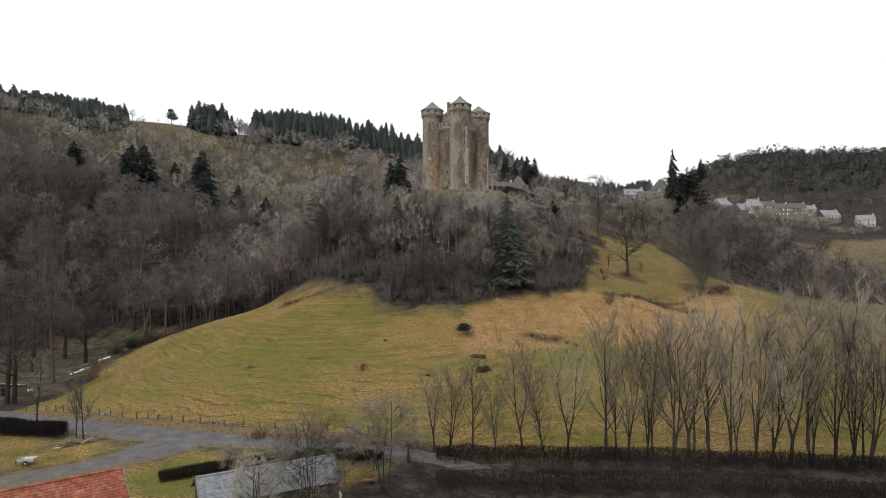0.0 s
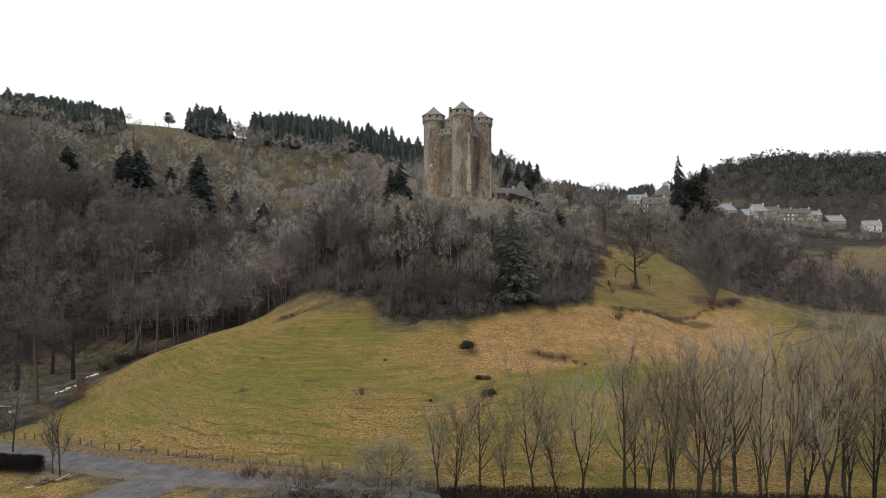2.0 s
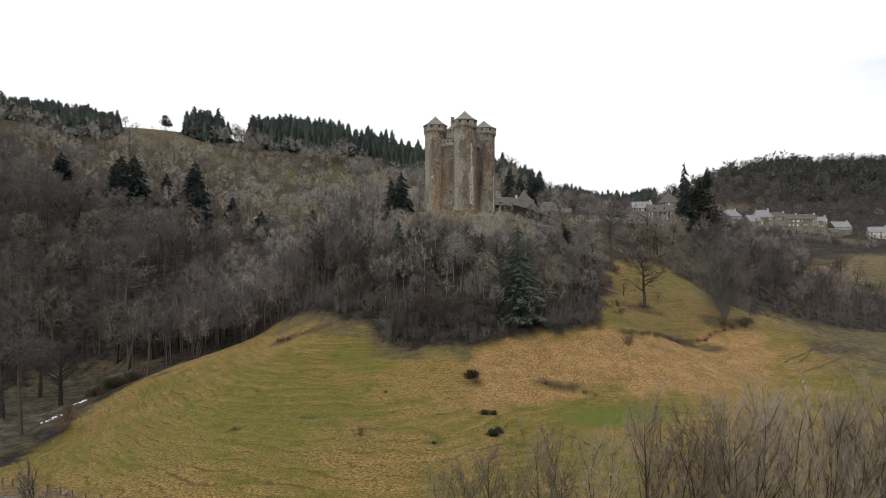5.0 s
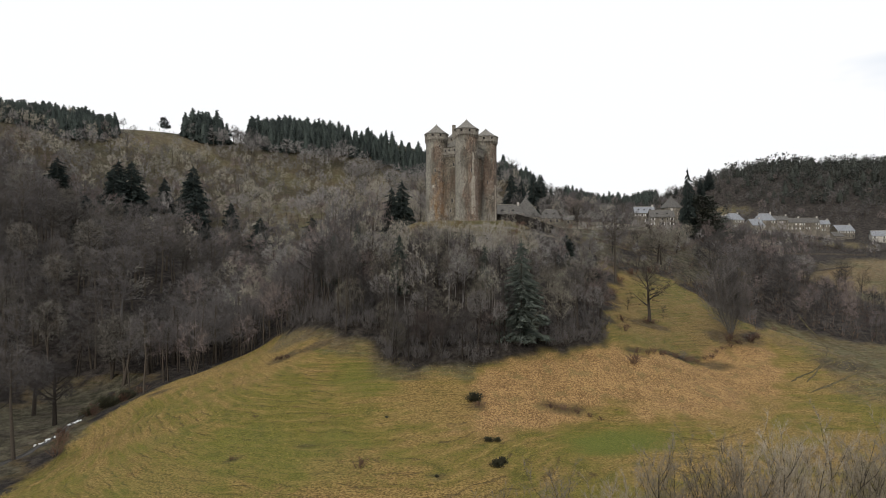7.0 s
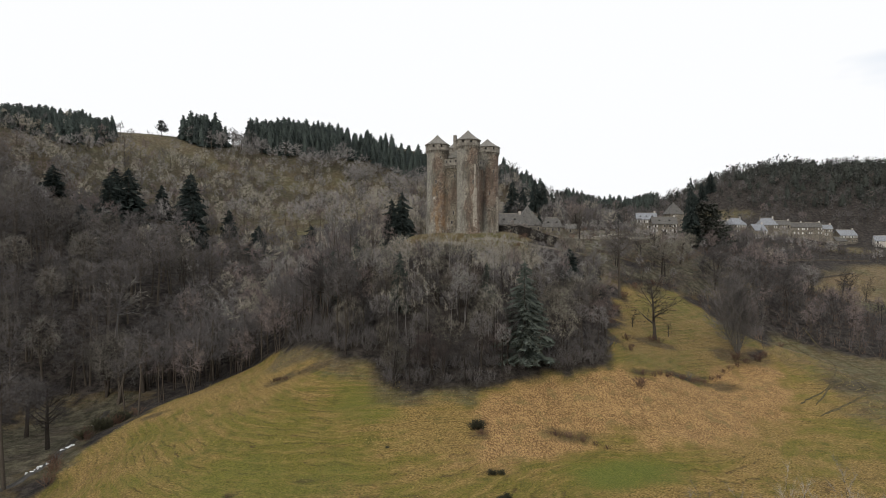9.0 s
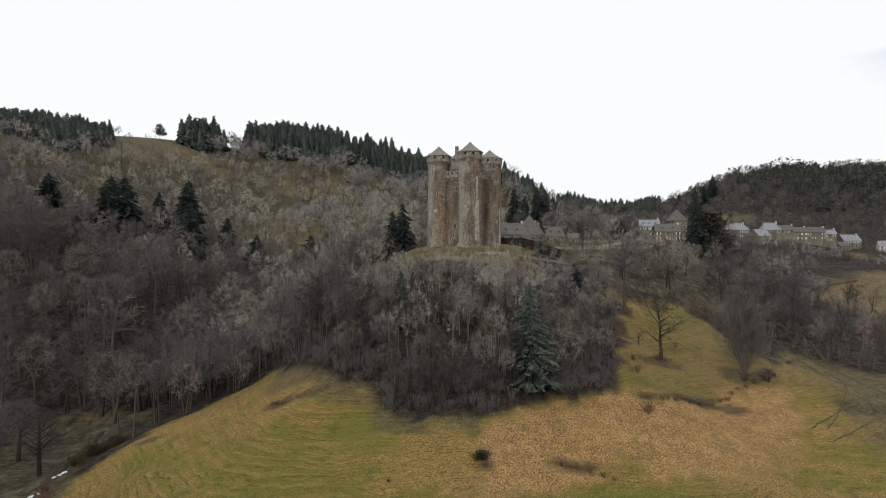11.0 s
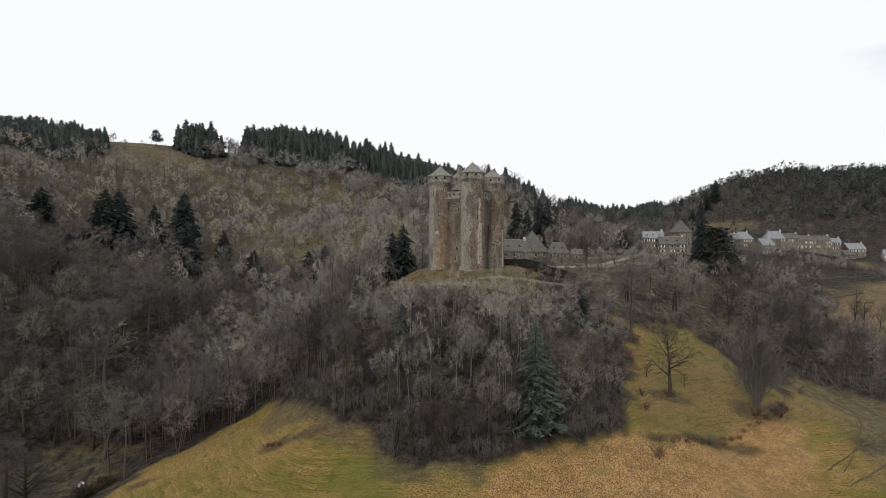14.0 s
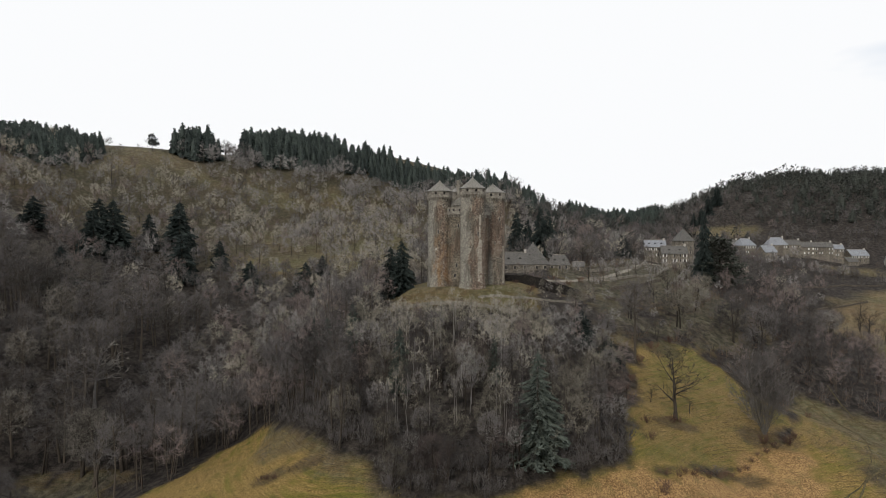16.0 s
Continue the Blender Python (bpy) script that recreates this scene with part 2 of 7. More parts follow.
M_HOUSE = rubble_material("house_stone", (0.08, 0.068, 0.055), (0.20, 0.178, 0.145), (0.32, 0.29, 0.24), 2.6)
M_RENDER = plain_material("pale_render", (0.34, 0.315, 0.28), (0.54, 0.51, 0.46), 0.8)
M_LAUZE = slate_material("stone_slates", (0.085, 0.080, 0.070), (0.225, 0.215, 0.19))
M_ROOF = slate_material("village_stone_slates", (0.036, 0.034, 0.032), (0.135, 0.128, 0.118))
M_SLATE = slate_material("grey_slates", (0.11, 0.116, 0.128), (0.27, 0.285, 0.31), 4.0)


def tile_material(name, dark, pale, old):
    """Roof tiles, each a little different, with lichen."""
    m = Mat(name, 0.8)
    own = m.n.new("ShaderNodeNewGeometry").outputs["Random Per Island"]
    own = m.math("FRACT", m.math("ADD", m.math("MULTIPLY", own, 7.3), m.math("MULTIPLY", m.each(), 13.7)))
    v = m.math("ADD", m.math("MULTIPLY", own, 0.18), m.math("MULTIPLY", m.noise(1.6, 6, 0.75), 0.9))
    c = m.mix(m.step(v, 0.32, 0.92), dark, pale)
    c = m.mix(m.step(m.noise(1.1, 6, 0.75), 0.5, 0.68, 0, 0.55), c, old)
    grain = m.noise(8, 4, 0.7)
    return m.done(m.mix(m.math("MULTIPLY", grain, 0.35), c, dark), grain, 0.3, 0.02)


M_TILE = tile_material("red_clay_tiles", (0.14, 0.040, 0.024), (0.42, 0.150, 0.088), (0.42, 0.27, 0.20))
M_BARN_SLATE = tile_material("weathered_slates", (0.13, 0.14, 0.155), (0.31, 0.33, 0.36), (0.27, 0.27, 0.255))
M_DARK = plain_material("dark_opening", (0.008, 0.008, 0.009), (0.02, 0.02, 0.022), 2.0, 0.5, 0.0)
M_WHITE = plain_material("white_paint", (0.60, 0.60, 0.58), (0.8, 0.8, 0.78), 2.0, 0.5)


def road_material():
    """Worn asphalt: paler wheel tracks, patches, and earth washed in from the edges."""
    m = Mat("worn_asphalt", 0.85)
    grain = m.noise(5.0, 5, 0.8)
    patch = m.noise(0.5, 6, 0.75)
    c = m.mix(m.step(m.math("ADD", m.math("MULTIPLY", grain, 0.5), m.math("MULTIPLY", patch, 0.5)), 0.36, 0.64), (0.044, 0.043, 0.045), (0.138, 0.132, 0.134))
    earth = m.mix(m.step(grain, 0.35, 0.65), (0.060, 0.046, 0.032), (0.17, 0.132, 0.088))
    reach = m.math("ADD", m.attr("tone"), m.math("MULTIPLY", m.math("SUBTRACT", m.noise(0.7, 6, 0.75), 0.5), 1.5))
    c = m.mix(m.step(reach, 0.62, 1.05), c, earth)
    return m.done(c, grain, 0.5, 0.04)


M_ROAD = road_material()
M_LANE = plain_material("gravel_lane", (0.038, 0.032, 0.027), (0.092, 0.080, 0.068), 0.8, 0.95, 0.5)
M_DIRT = plain_material("bare_earth_bank", (0.048, 0.034, 0.018), (0.18, 0.128, 0.064), 2.2, 0.95, 1.0)
M_MUD = plain_material("wheel_mud", (0.045, 0.037, 0.018), (0.13, 0.104, 0.05), 1.4, 0.9, 0.6)
M_WOOD = plain_material("weathered_wood", (0.09, 0.075, 0.06), (0.20, 0.17, 0.14), 3.0)
M_POST = plain_material("dark_weathered_posts", (0.045, 0.036, 0.028), (0.11, 0.09, 0.072), 3.0)
M_GALV = plain_material("galvanised_steel", (0.42, 0.43, 0.44), (0.60, 0.61, 0.62), 3.0, 0.45, 0.05, 0.6)
M_RUBBER = plain_material("black_rubber", (0.015, 0.015, 0.015), (0.03, 0.03, 0.03), 5.0, 0.8)
M_RUST = plain_material("red_painted_metal", (0.20, 0.05, 0.03), (0.36, 0.12, 0.07), 3.0, 0.6)
M_FOAM = plain_material("white_water", (0.45, 0.47, 0.48), (0.82, 0.84, 0.84), 1.5, 0.3)
M_STREAM = plain_material("dark_stream", (0.02, 0.018, 0.015), (0.05, 0.045, 0.038), 1.0, 0.35, 0.3)
M_STONE = plain_material("pale_garden_stone", (0.11, 0.10, 0.082), (0.27, 0.245, 0.20), 1.2)

# ---- the lie of the land: heights in metres above the road ----
LAND_MEADOW = [
    (-50, 101, 0.3), (-41, 95, 0.8), (-16, 120, 5.6), (-3, 111, 4.4), (7, 120, 4.0), (-13, 137, 8.0), (-26, 137, 8.2),
    (-10, 154, 12.5), (-6, 160, 15.6), (13, 160, 16.6), (22, 163, 16.8), (41, 173, 18.0), (61, 173, 10.5), (56, 168, 12.5),
    (43, 163, 13.7), (5, 147, 10.0), (25, 146, 6.6), (74, 151, 4.0), (40, 125, 2.6), (-46, 132, 7.0), (-62, 140, 4.5),
    (-42, 170, 13.8), (-32, 172, 18.6), (-48, 193, 15.0), (-75, 167, 4.6), (-62, 172, 8.6), (8, 95, 1.0), (90, 120, 1.4),
]
LAND_VALLEY = [
    (-93, 175, -1.0), (-78, 137, -2.0), (-87, 153, 0.0), (-75, 195, 6.0), (-75, 216, 6.0), (-72, 105, -1.2), (-110, 200, 4.0),
    (-64, 82, -0.6), (-30, 80, 0.0), (0, 80, -0.4), (40, 78, -1.0), (90, 80, -1.6), (-30, 55, -0.5), (40, 55, -3.0),
    (0, 0, -6.0), (-120, 60, -1.0), (-160, 120, 6.0), (140, 60, -3.0), (160, 130, 0.5), (0, -120, -8.0), (-260, -60, 10.0), (260, -60, 8.0),
    (0, -400, 40.0), (-110, 130, 0.5),
]
LAND_KNOLL = [
    (-22, 191, 31.0), (0, 190, 30.0), (25, 190, 29.5), (-14, 219, 45.0), (15, 217, 45.0), (-5, 232, 50.2), (8, 229, 51.0),
    (20, 240, 51.2), (4, 252, 51.5), (40, 222, 38.0), (57, 192, 19.8), (80, 190, 15.5), (79, 217, 23.8), (48, 200, 25.0),
    (38, 262, 49.5), (36, 300, 53.5), (62, 300, 52.5), (84, 281, 45.7), (86, 330, 54.0), (-45, 230, 30.0), (-60, 260, 32.0),
    (-30, 270, 44.0), (10, 300, 53.0), (110, 207, 13.0), (109, 225, 12.5), (123, 232, 12.0), (123, 256, 27.0),
]
LAND_HILLS = [
    (-104, 213, 16.0), (-104, 324, 46.0), (-130, 335, 56.0), (-154, 356, 64.0), (-233, 379, 108.0), (-228, 450, 122.0),
    (-213, 487, 130.0), (-330, 450, 130.0), (-177, 588, 140.0), (-52, 552, 127.0), (-92, 516, 108.0), (-36, 530, 102.5),
    (-64, 457, 79.0), (-86, 459, 76.0), (-118, 480, 94.0), (45, 540, 108.0), (100, 530, 82.0), (184, 640, 82.0),
    (-30, 400, 66.0), (40, 400, 62.0), (-300, 250, 92.0), (-180, 230, 46.0), (-500, 400, 150.0), (-100, 760, 150.0), (-400, 700, 150.0),
]
LAND_VILLAGE = [
    (238, 478, 57.0), (297, 485, 51.5), (195, 403, 46.0), (130, 400, 56.0), (239, 548, 77.0), (262, 600, 106.0),
    (358, 702, 131.0), (604, 910, 152.0), (245, 440, 45.0), (207, 362, 25.0), (192, 315, 23.0), (160, 270, 20.0),
    (180, 215, 10.0), (320, 330, 25.0), (340, 440, 42.0), (420, 560, 88.0), (260, 180, 6.0), (500, 300, 40.0), (700, 700, 140.0),
    (250, 1000, 75.0), (130, 800, 72.0), (150, 330, 42.0),
]
LAND = np.array(LAND_MEADOW + LAND_VALLEY + LAND_KNOLL + LAND_HILLS + LAND_VILLAGE, float)


def thin_plate(knots, stiff=0.6):
    """Weights of a smooth sheet through the knots (x, y, z)."""
    p, n = knots[:, :2] / 100.0, len(knots)
    d2 = ((p[:, None] - p[None]) ** 2).sum(-1)
    k = 0.5 * d2 * np.log(d2 + 1e-9) + np.eye(n) * stiff * 0.002
    q = np.c_[np.ones(n), p]
    a = np.block([[k, q], [q.T, np.zeros((3, 3))]])
    return np.linalg.solve(a, np.r_[knots[:, 2], np.zeros(3)])


LAND_W = thin_plate(LAND)


def sheet(x, y):
    x, y = np.broadcast_arrays(np.asarray(x, float), np.asarray(y, float))
    shape, p = x.shape, np.c_[x.ravel(), y.ravel()] / 100.0
    out = np.empty(len(p))
    k = LAND[:, :2] / 100.0
    for i in range(0, len(p), 20000):
        q = p[i:i + 20000]
        d2 = ((q[:, None] - k[None]) ** 2).sum(-1)
        out[i:i + 20000] = 0.5 * (d2 * np.log(d2 + 1e-9)) @ LAND_W[:-3] + LAND_W[-3] + q @ LAND_W[-2:]
    return out.reshape(shape)


def soft_noise(x, y, size, seed=0):
    """Smooth value noise in -1..1 over the plan."""
    x, y = np.asarray(x, float) / size + 37.3 * seed, np.asarray(y, float) / size - 11.9 * seed
    ix, iy = np.floor(x), np.floor(y)
    fx, fy = x - ix, y - iy
    fx, fy = fx * fx * (3 - 2 * fx), fy * fy * (3 - 2 * fy)

    def h(a, b):
        s = np.sin(a * 127.1 + b * 311.7 + seed * 17.17) * 43758.5453
        return 2 * (s - np.floor(s)) - 1
    return (h(ix, iy) * (1 - fx) + h(ix + 1, iy) * fx) * (1 - fy) + (h(ix, iy + 1) * (1 - fx) + h(ix + 1, iy + 1) * fx) * fy


def blend(a, b, v):
    u = np.clip((np.asarray(v, float) - a) / (b - a), 0, 1)
    return u * u * (3 - 2 * u)


def land(x, y):
    """Height of the ground at a place of the plan."""
    x, y = np.asarray(x, float), np.asarray(y, float)
    far = np.maximum(np.maximum(np.abs(x) - 600, y - 900), -200 - y)
    w = blend(0, 300, far)
    z = np.clip(sheet(np.clip(x, -900, 900), np.clip(y, -500, 1200)), -12, 175)
    z = z * (1 - w) + 95 * w
    rough = blend(100, 190, y + 0.3 * np.abs(x))
    z = z + (0.9 * soft_noise(x, y, 26, 1) + 0.35 * soft_noise(x, y, 9, 2)) * rough + 0.1 * soft_noise(x, y, 5, 3)
    # the castle's terrace is level
    t = blend(15, 10, np.hypot((x - 5) / 1.6, (y - 237) / 1.05))
    return z * (1 - t) + (z * 0.3 + 50.9 * 0.7) * t

# ---- the ground ----
def raw_mesh(name, verts, faces, mat, tone=None):
    """A mesh out of arrays; faces is an (n, 3) or (n, 4) array."""
    verts, faces = np.asarray(verts, np.float32), np.asarray(faces, np.int32)
    me = bpy.data.meshes.new(name)
    n, k = faces.shape
    me.vertices.add(len(verts))
    me.vertices.foreach_set("co", verts.ravel())
    me.loops.add(n * k)
    me.loops.foreach_set("vertex_index", faces.ravel())
    me.polygons.add(n)
    me.polygons.foreach_set("loop_start", np.arange(0, n * k, k, dtype=np.int32))
    me.update(calc_edges=True)
    me.materials.append(mat)
    if tone is not None:
        a = me.attributes.new("tone", "FLOAT", "POINT")
        a.data.foreach_set("value", np.asarray(tone, np.float32))
    return me


def inside(poly, x, y):
    """Signed distance to a polygon of the plan: positive within."""
    x, y = np.asarray(x, float), np.asarray(y, float)
    best, odd = np.full(x.shape, 1e9), np.zeros(x.shape, bool)
    for (ax, ay), (bx, by) in zip(poly, poly[1:] + poly[:1]):
        ex, ey = bx - ax, by - ay
        u = np.clip(((x - ax) * ex + (y - ay) * ey) / (ex * ex + ey * ey), 0, 1)
        best = np.minimum(best, np.hypot(x - ax - u * ex, y - ay - u * ey))
        cross = (ay > y) != (by > y)
        odd ^= cross & (x < ex * (y - ay) / (ey if ey else 1e-9) + ax)
    return np.where(odd, best, -best)


MEADOW = [(-76, 106), (-46, 96.5), (-20, 88), (0, 84), (60, 81), (170, 84), (170, 196), (135, 222), (112, 236), (100, 215), (92, 196),
          (70, 181), (52, 170), (41, 166), (24, 162), (12, 157), (2, 154.5), (-8, 157), (-20, 164), (-36, 178), (-52, 203), (-63, 200), (-76, 172), (-81, 152)]
PASTURE = [(40, 167), (56, 172), (72, 181), (84, 190), (92, 200), (92, 214), (88, 226), (80, 236), (70, 236), (60, 226), (52, 210), (46, 192), (42, 180)]
BRACKEN = [(5, 150), (13, 156), (25, 161), (41, 165), (56, 171), (72, 180), (88, 190), (86, 172), (70, 156), (48, 140), (34, 144), (24, 141), (12, 133), (-2, 128), (2, 140)]
FIELD_EAST = [(176, 285), (186, 312), (200, 326), (240, 335), (320, 345), (320, 262), (230, 262)]
FIELD_UP = [(156, 294), (172, 298), (202, 316), (252, 342), (330, 396), (330, 436), (262, 412), (222, 384), (186, 344)]
GARDEN = [(44, 262), (70, 258), (100, 278), (125, 330), (130, 372), (90, 360), (62, 318), (44, 312)]
SLOPE = [(50, 228), (64, 236), (84, 242), (110, 258), (122, 286), (110, 300), (96, 276), (70, 258), (44, 262)]
TERRACE = [(-19, 222), (-14, 219.5), (16, 217.5), (24, 224), (30, 240), (26, 262), (-12, 262), (-20, 240)]
GLADE = [(-128, 118), (-88, 112), (-83, 150), (-84, 172), (-90, 196), (-104, 200), (-126, 164)]
YARD = [(-110, 20), (-110, 98), (-76, 106), (-46, 96.5), (-20, 88), (0, 82), (60, 78), (170, 80), (170, 20)]
ROUGH = [(-4, 81.6), (20, 82), (110, 80.5), (170, 80), (170, 30), (0, 30), (-4, 60), (-14, 70)]
OPENINGS = [(-66, 440, 40, 30), (-58, 500, 44, 26), (-22, 520, 30, 16), (-128, 484, 28, 18), (-100, 415, 24, 18), (-60, 395, 44, 28), (-88, 358, 24, 18), (-40, 360, 24, 16), (-30, 430, 24, 26), (234, 542, 26, 14), (288, 462, 26, 9)]
SCARS = [(-41, 167.5, 6, 3), (-33, 168, 5, 2.5), (24.5, 145, 7, 2), (5, 141.5, 3, 2), (-37, 119, 2.5, 1.2), (-26, 122, 4, 1), (62, 174, 14, 2.4), (56, 189, 6, 3), (82, 190, 11, 5), (-70, 165, 5, 3), (104, 180, 9, 5), (-2.5, 112, 2, 1), (66, 232, 12, 9)]
HEATH = [(-216, 440, 34, 17), (-205, 480, 30, 20), (-238, 414, 34, 20), (-300, 430, 60, 30), (-172, 470, 22, 10)]


ROADSIDE = [(-104 + 8.0 * i * 0.3, 115 - 0.3 * i * 8 * 0.36) for i in range(16)] + [(-66 + 2.2 * i, 102.5 - 1.25 * i + 0.012 * i * i) for i in range(12)] + [(-39 - 1.6 * i, 84 - 1.25 * i) for i in range(14)] + [(-40 + 2 * i, 88.5 - 0.38 * i) for i in range(22)]


def oval(o, x, y):
    return 1 - np.hypot((x - o[0]) / o[2], (y - o[1]) / o[3])


def covers(x, y):
    """Shares of lush grass, dead bracken and leaf litter at places of the plan."""
    wob = 2.2 * soft_noise(x, y, 6, 5) + 1.2 * soft_noise(x, y, 2.2, 6)
    wide = wob * 2.5
    open_ = np.maximum.reduce([blend(-1.5, 1.5, inside(p, x, y) + wob) for p in (MEADOW, PASTURE, YARD, TERRACE)] + [0.8 * blend(-3, 3, inside(GLADE, x, y) + wide)] +
                              [blend(-4, 4, inside(p, x, y) + wide) for p in (FIELD_EAST, FIELD_UP, GARDEN)] + [0.75 * blend(-3, 5, inside(SLOPE, x, y) + 2 * wide)] +
                              [blend(-0.15, 0.3, oval(o, x, y) + 0.06 * wob) for o in OPENINGS + HEATH])
    fern = blend(-3, 3, inside(BRACKEN, x, y) + 1.6 * wob)
    fern = np.maximum(fern, 0.55 * np.maximum.reduce([blend(0, 0.5, oval(o, x, y) + 0.12 * wob) for o in HEATH]) * blend(-0.3, 0.3, soft_noise(x, y, 14, 13)))
    fern = np.maximum(fern, 0.8 * blend(-3, 3, inside(FIELD_UP, x, y) + 2 * wob) * (soft_noise(x, y, 30, 12) > -0.4))
    lush = blend(0, 0.6, oval((31, 133, 15, 7), x, y) + 0.1 * wob)
    lush = np.maximum(lush, 0.35 * blend(0.1, 0.7, oval((-40, 118, 40, 20), x, y) + 0.15 * wob))
    lush = np.maximum(lush, 0.8 * blend(0, 0.5, oval((-30, 74, 9, 8), x, y) + 0.15 * wob))
    lush = np.maximum(lush, 0.4 * blend(0.1, 0.6, oval((-20, 150, 10, 10), x, y) + 0.15 * wob))
    lush = np.maximum(lush, 0.7 * blend(-2, 6, inside(FIELD_EAST, x, y)))
    dull = np.maximum.reduce([blend(-5, 5, inside(p, x, y) + wide) for p in (GARDEN, SLOPE)] + [0.3 * blend(-5, 5, inside(FIELD_UP, x, y) + wide)] + [0.8 * blend(-0.15, 0.3, oval(o, x, y) + 0.06 * wob) for o in OPENINGS] + [0.85 * blend(-0.15, 0.3, oval(o, x, y) + 0.06 * wob) for o in HEATH])
    dull = np.maximum(dull, 0.7 * blend(-1, 2, inside(TERRACE, x, y)))
    # brown-olive grass, with shade over pasture and eastern meadow painted in too
    dull = np.maximum(dull, 0.25 * blend(-2, 4, inside(PASTURE, x, y)))
    dull = np.maximum(dull, 0.75 * blend(88, 108, x + 3 * wob) * blend(146, 168, y))
    dull = np.maximum(dull, blend(-3, 3, inside(GLADE, x, y) + wide))
    foot = inside(MEADOW, x, y)
    hem = blend(9.0, 1.5, foot + 2.0 * wob) * (foot > -6) * (y > 150) * (x < 6) * (x > -50)
    dull = np.maximum(dull, 0.7 * hem)
    edge = np.minimum.reduce([np.hypot(x - a, y - c) for a, c in ROADSIDE])
    dull = np.maximum(dull, 0.9 * blend(6.2, 3.0, edge + wob))
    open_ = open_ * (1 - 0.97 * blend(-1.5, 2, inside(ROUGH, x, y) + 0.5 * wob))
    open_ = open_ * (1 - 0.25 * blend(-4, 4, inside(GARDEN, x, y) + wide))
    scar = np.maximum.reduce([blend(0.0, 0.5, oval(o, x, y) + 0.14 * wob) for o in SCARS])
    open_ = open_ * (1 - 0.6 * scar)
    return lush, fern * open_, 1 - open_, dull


def steps(marks):
    """Grid lines: (from, to, step) stretches joined."""
    return np.unique(np.concatenate([np.arange(a, b, s) for a, b, s in marks] + [[marks[-1][1]]]))


gx = steps([(-4200, -1000, 400), (-1000, -500, 50), (-500, -130, 8), (-130, -100, 3), (-100, 130, 1.25), (130, 200, 3), (200, 520, 8), (520, 1000, 40), (1000, 4200, 400)])
gy = steps([(-3000, -200, 350), (-200, 50, 12), (50, 80, 2), (80, 200, 1.25), (200, 270, 2.5), (270, 640, 6), (640, 1200, 35), (1200, 4600, 340)])
GX, GY = np.meshgrid(gx, gy)
GZ = land(GX, GY)
# cattle treads: narrow shelves that follow the slope across the meadow
tread = blend(0, 6, inside(MEADOW, GX, GY)) * blend(100, 118, GY)
ph = (GZ + 0.8 * soft_noise(GX, GY, 14, 7)) / 0.9
GZ = GZ + tread * (0.26 * np.abs(2 * (ph - np.floor(ph)) - 1) * blend(-0.5, 0.6, soft_noise(GX, GY, 12, 8)) + 0.09 * soft_noise(GX, GY, 2.6, 9))
GZ = GZ + 0.5 * blend(0, 4, inside(BRACKEN, GX, GY)) * (0.5 + 0.5 * soft_noise(GX, GY, 2.8, 10))
nx, ny = len(gx), len(gy)
ids = np.arange(nx * ny).reshape(ny, nx)
quads = np.stack([ids[:-1, :-1], ids[:-1, 1:], ids[1:, 1:], ids[1:, :-1]], -1).reshape(-1, 4)
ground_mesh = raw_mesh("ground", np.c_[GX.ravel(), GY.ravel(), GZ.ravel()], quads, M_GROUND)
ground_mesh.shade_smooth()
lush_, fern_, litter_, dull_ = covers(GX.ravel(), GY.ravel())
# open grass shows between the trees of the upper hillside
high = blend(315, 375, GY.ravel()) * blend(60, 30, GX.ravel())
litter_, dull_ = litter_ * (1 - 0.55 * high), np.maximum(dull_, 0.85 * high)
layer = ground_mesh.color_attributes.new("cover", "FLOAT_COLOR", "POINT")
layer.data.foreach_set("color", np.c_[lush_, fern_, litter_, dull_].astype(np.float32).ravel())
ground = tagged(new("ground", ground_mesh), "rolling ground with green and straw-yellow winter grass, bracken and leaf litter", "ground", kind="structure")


def top(x, y):
    return float(land(x, y))


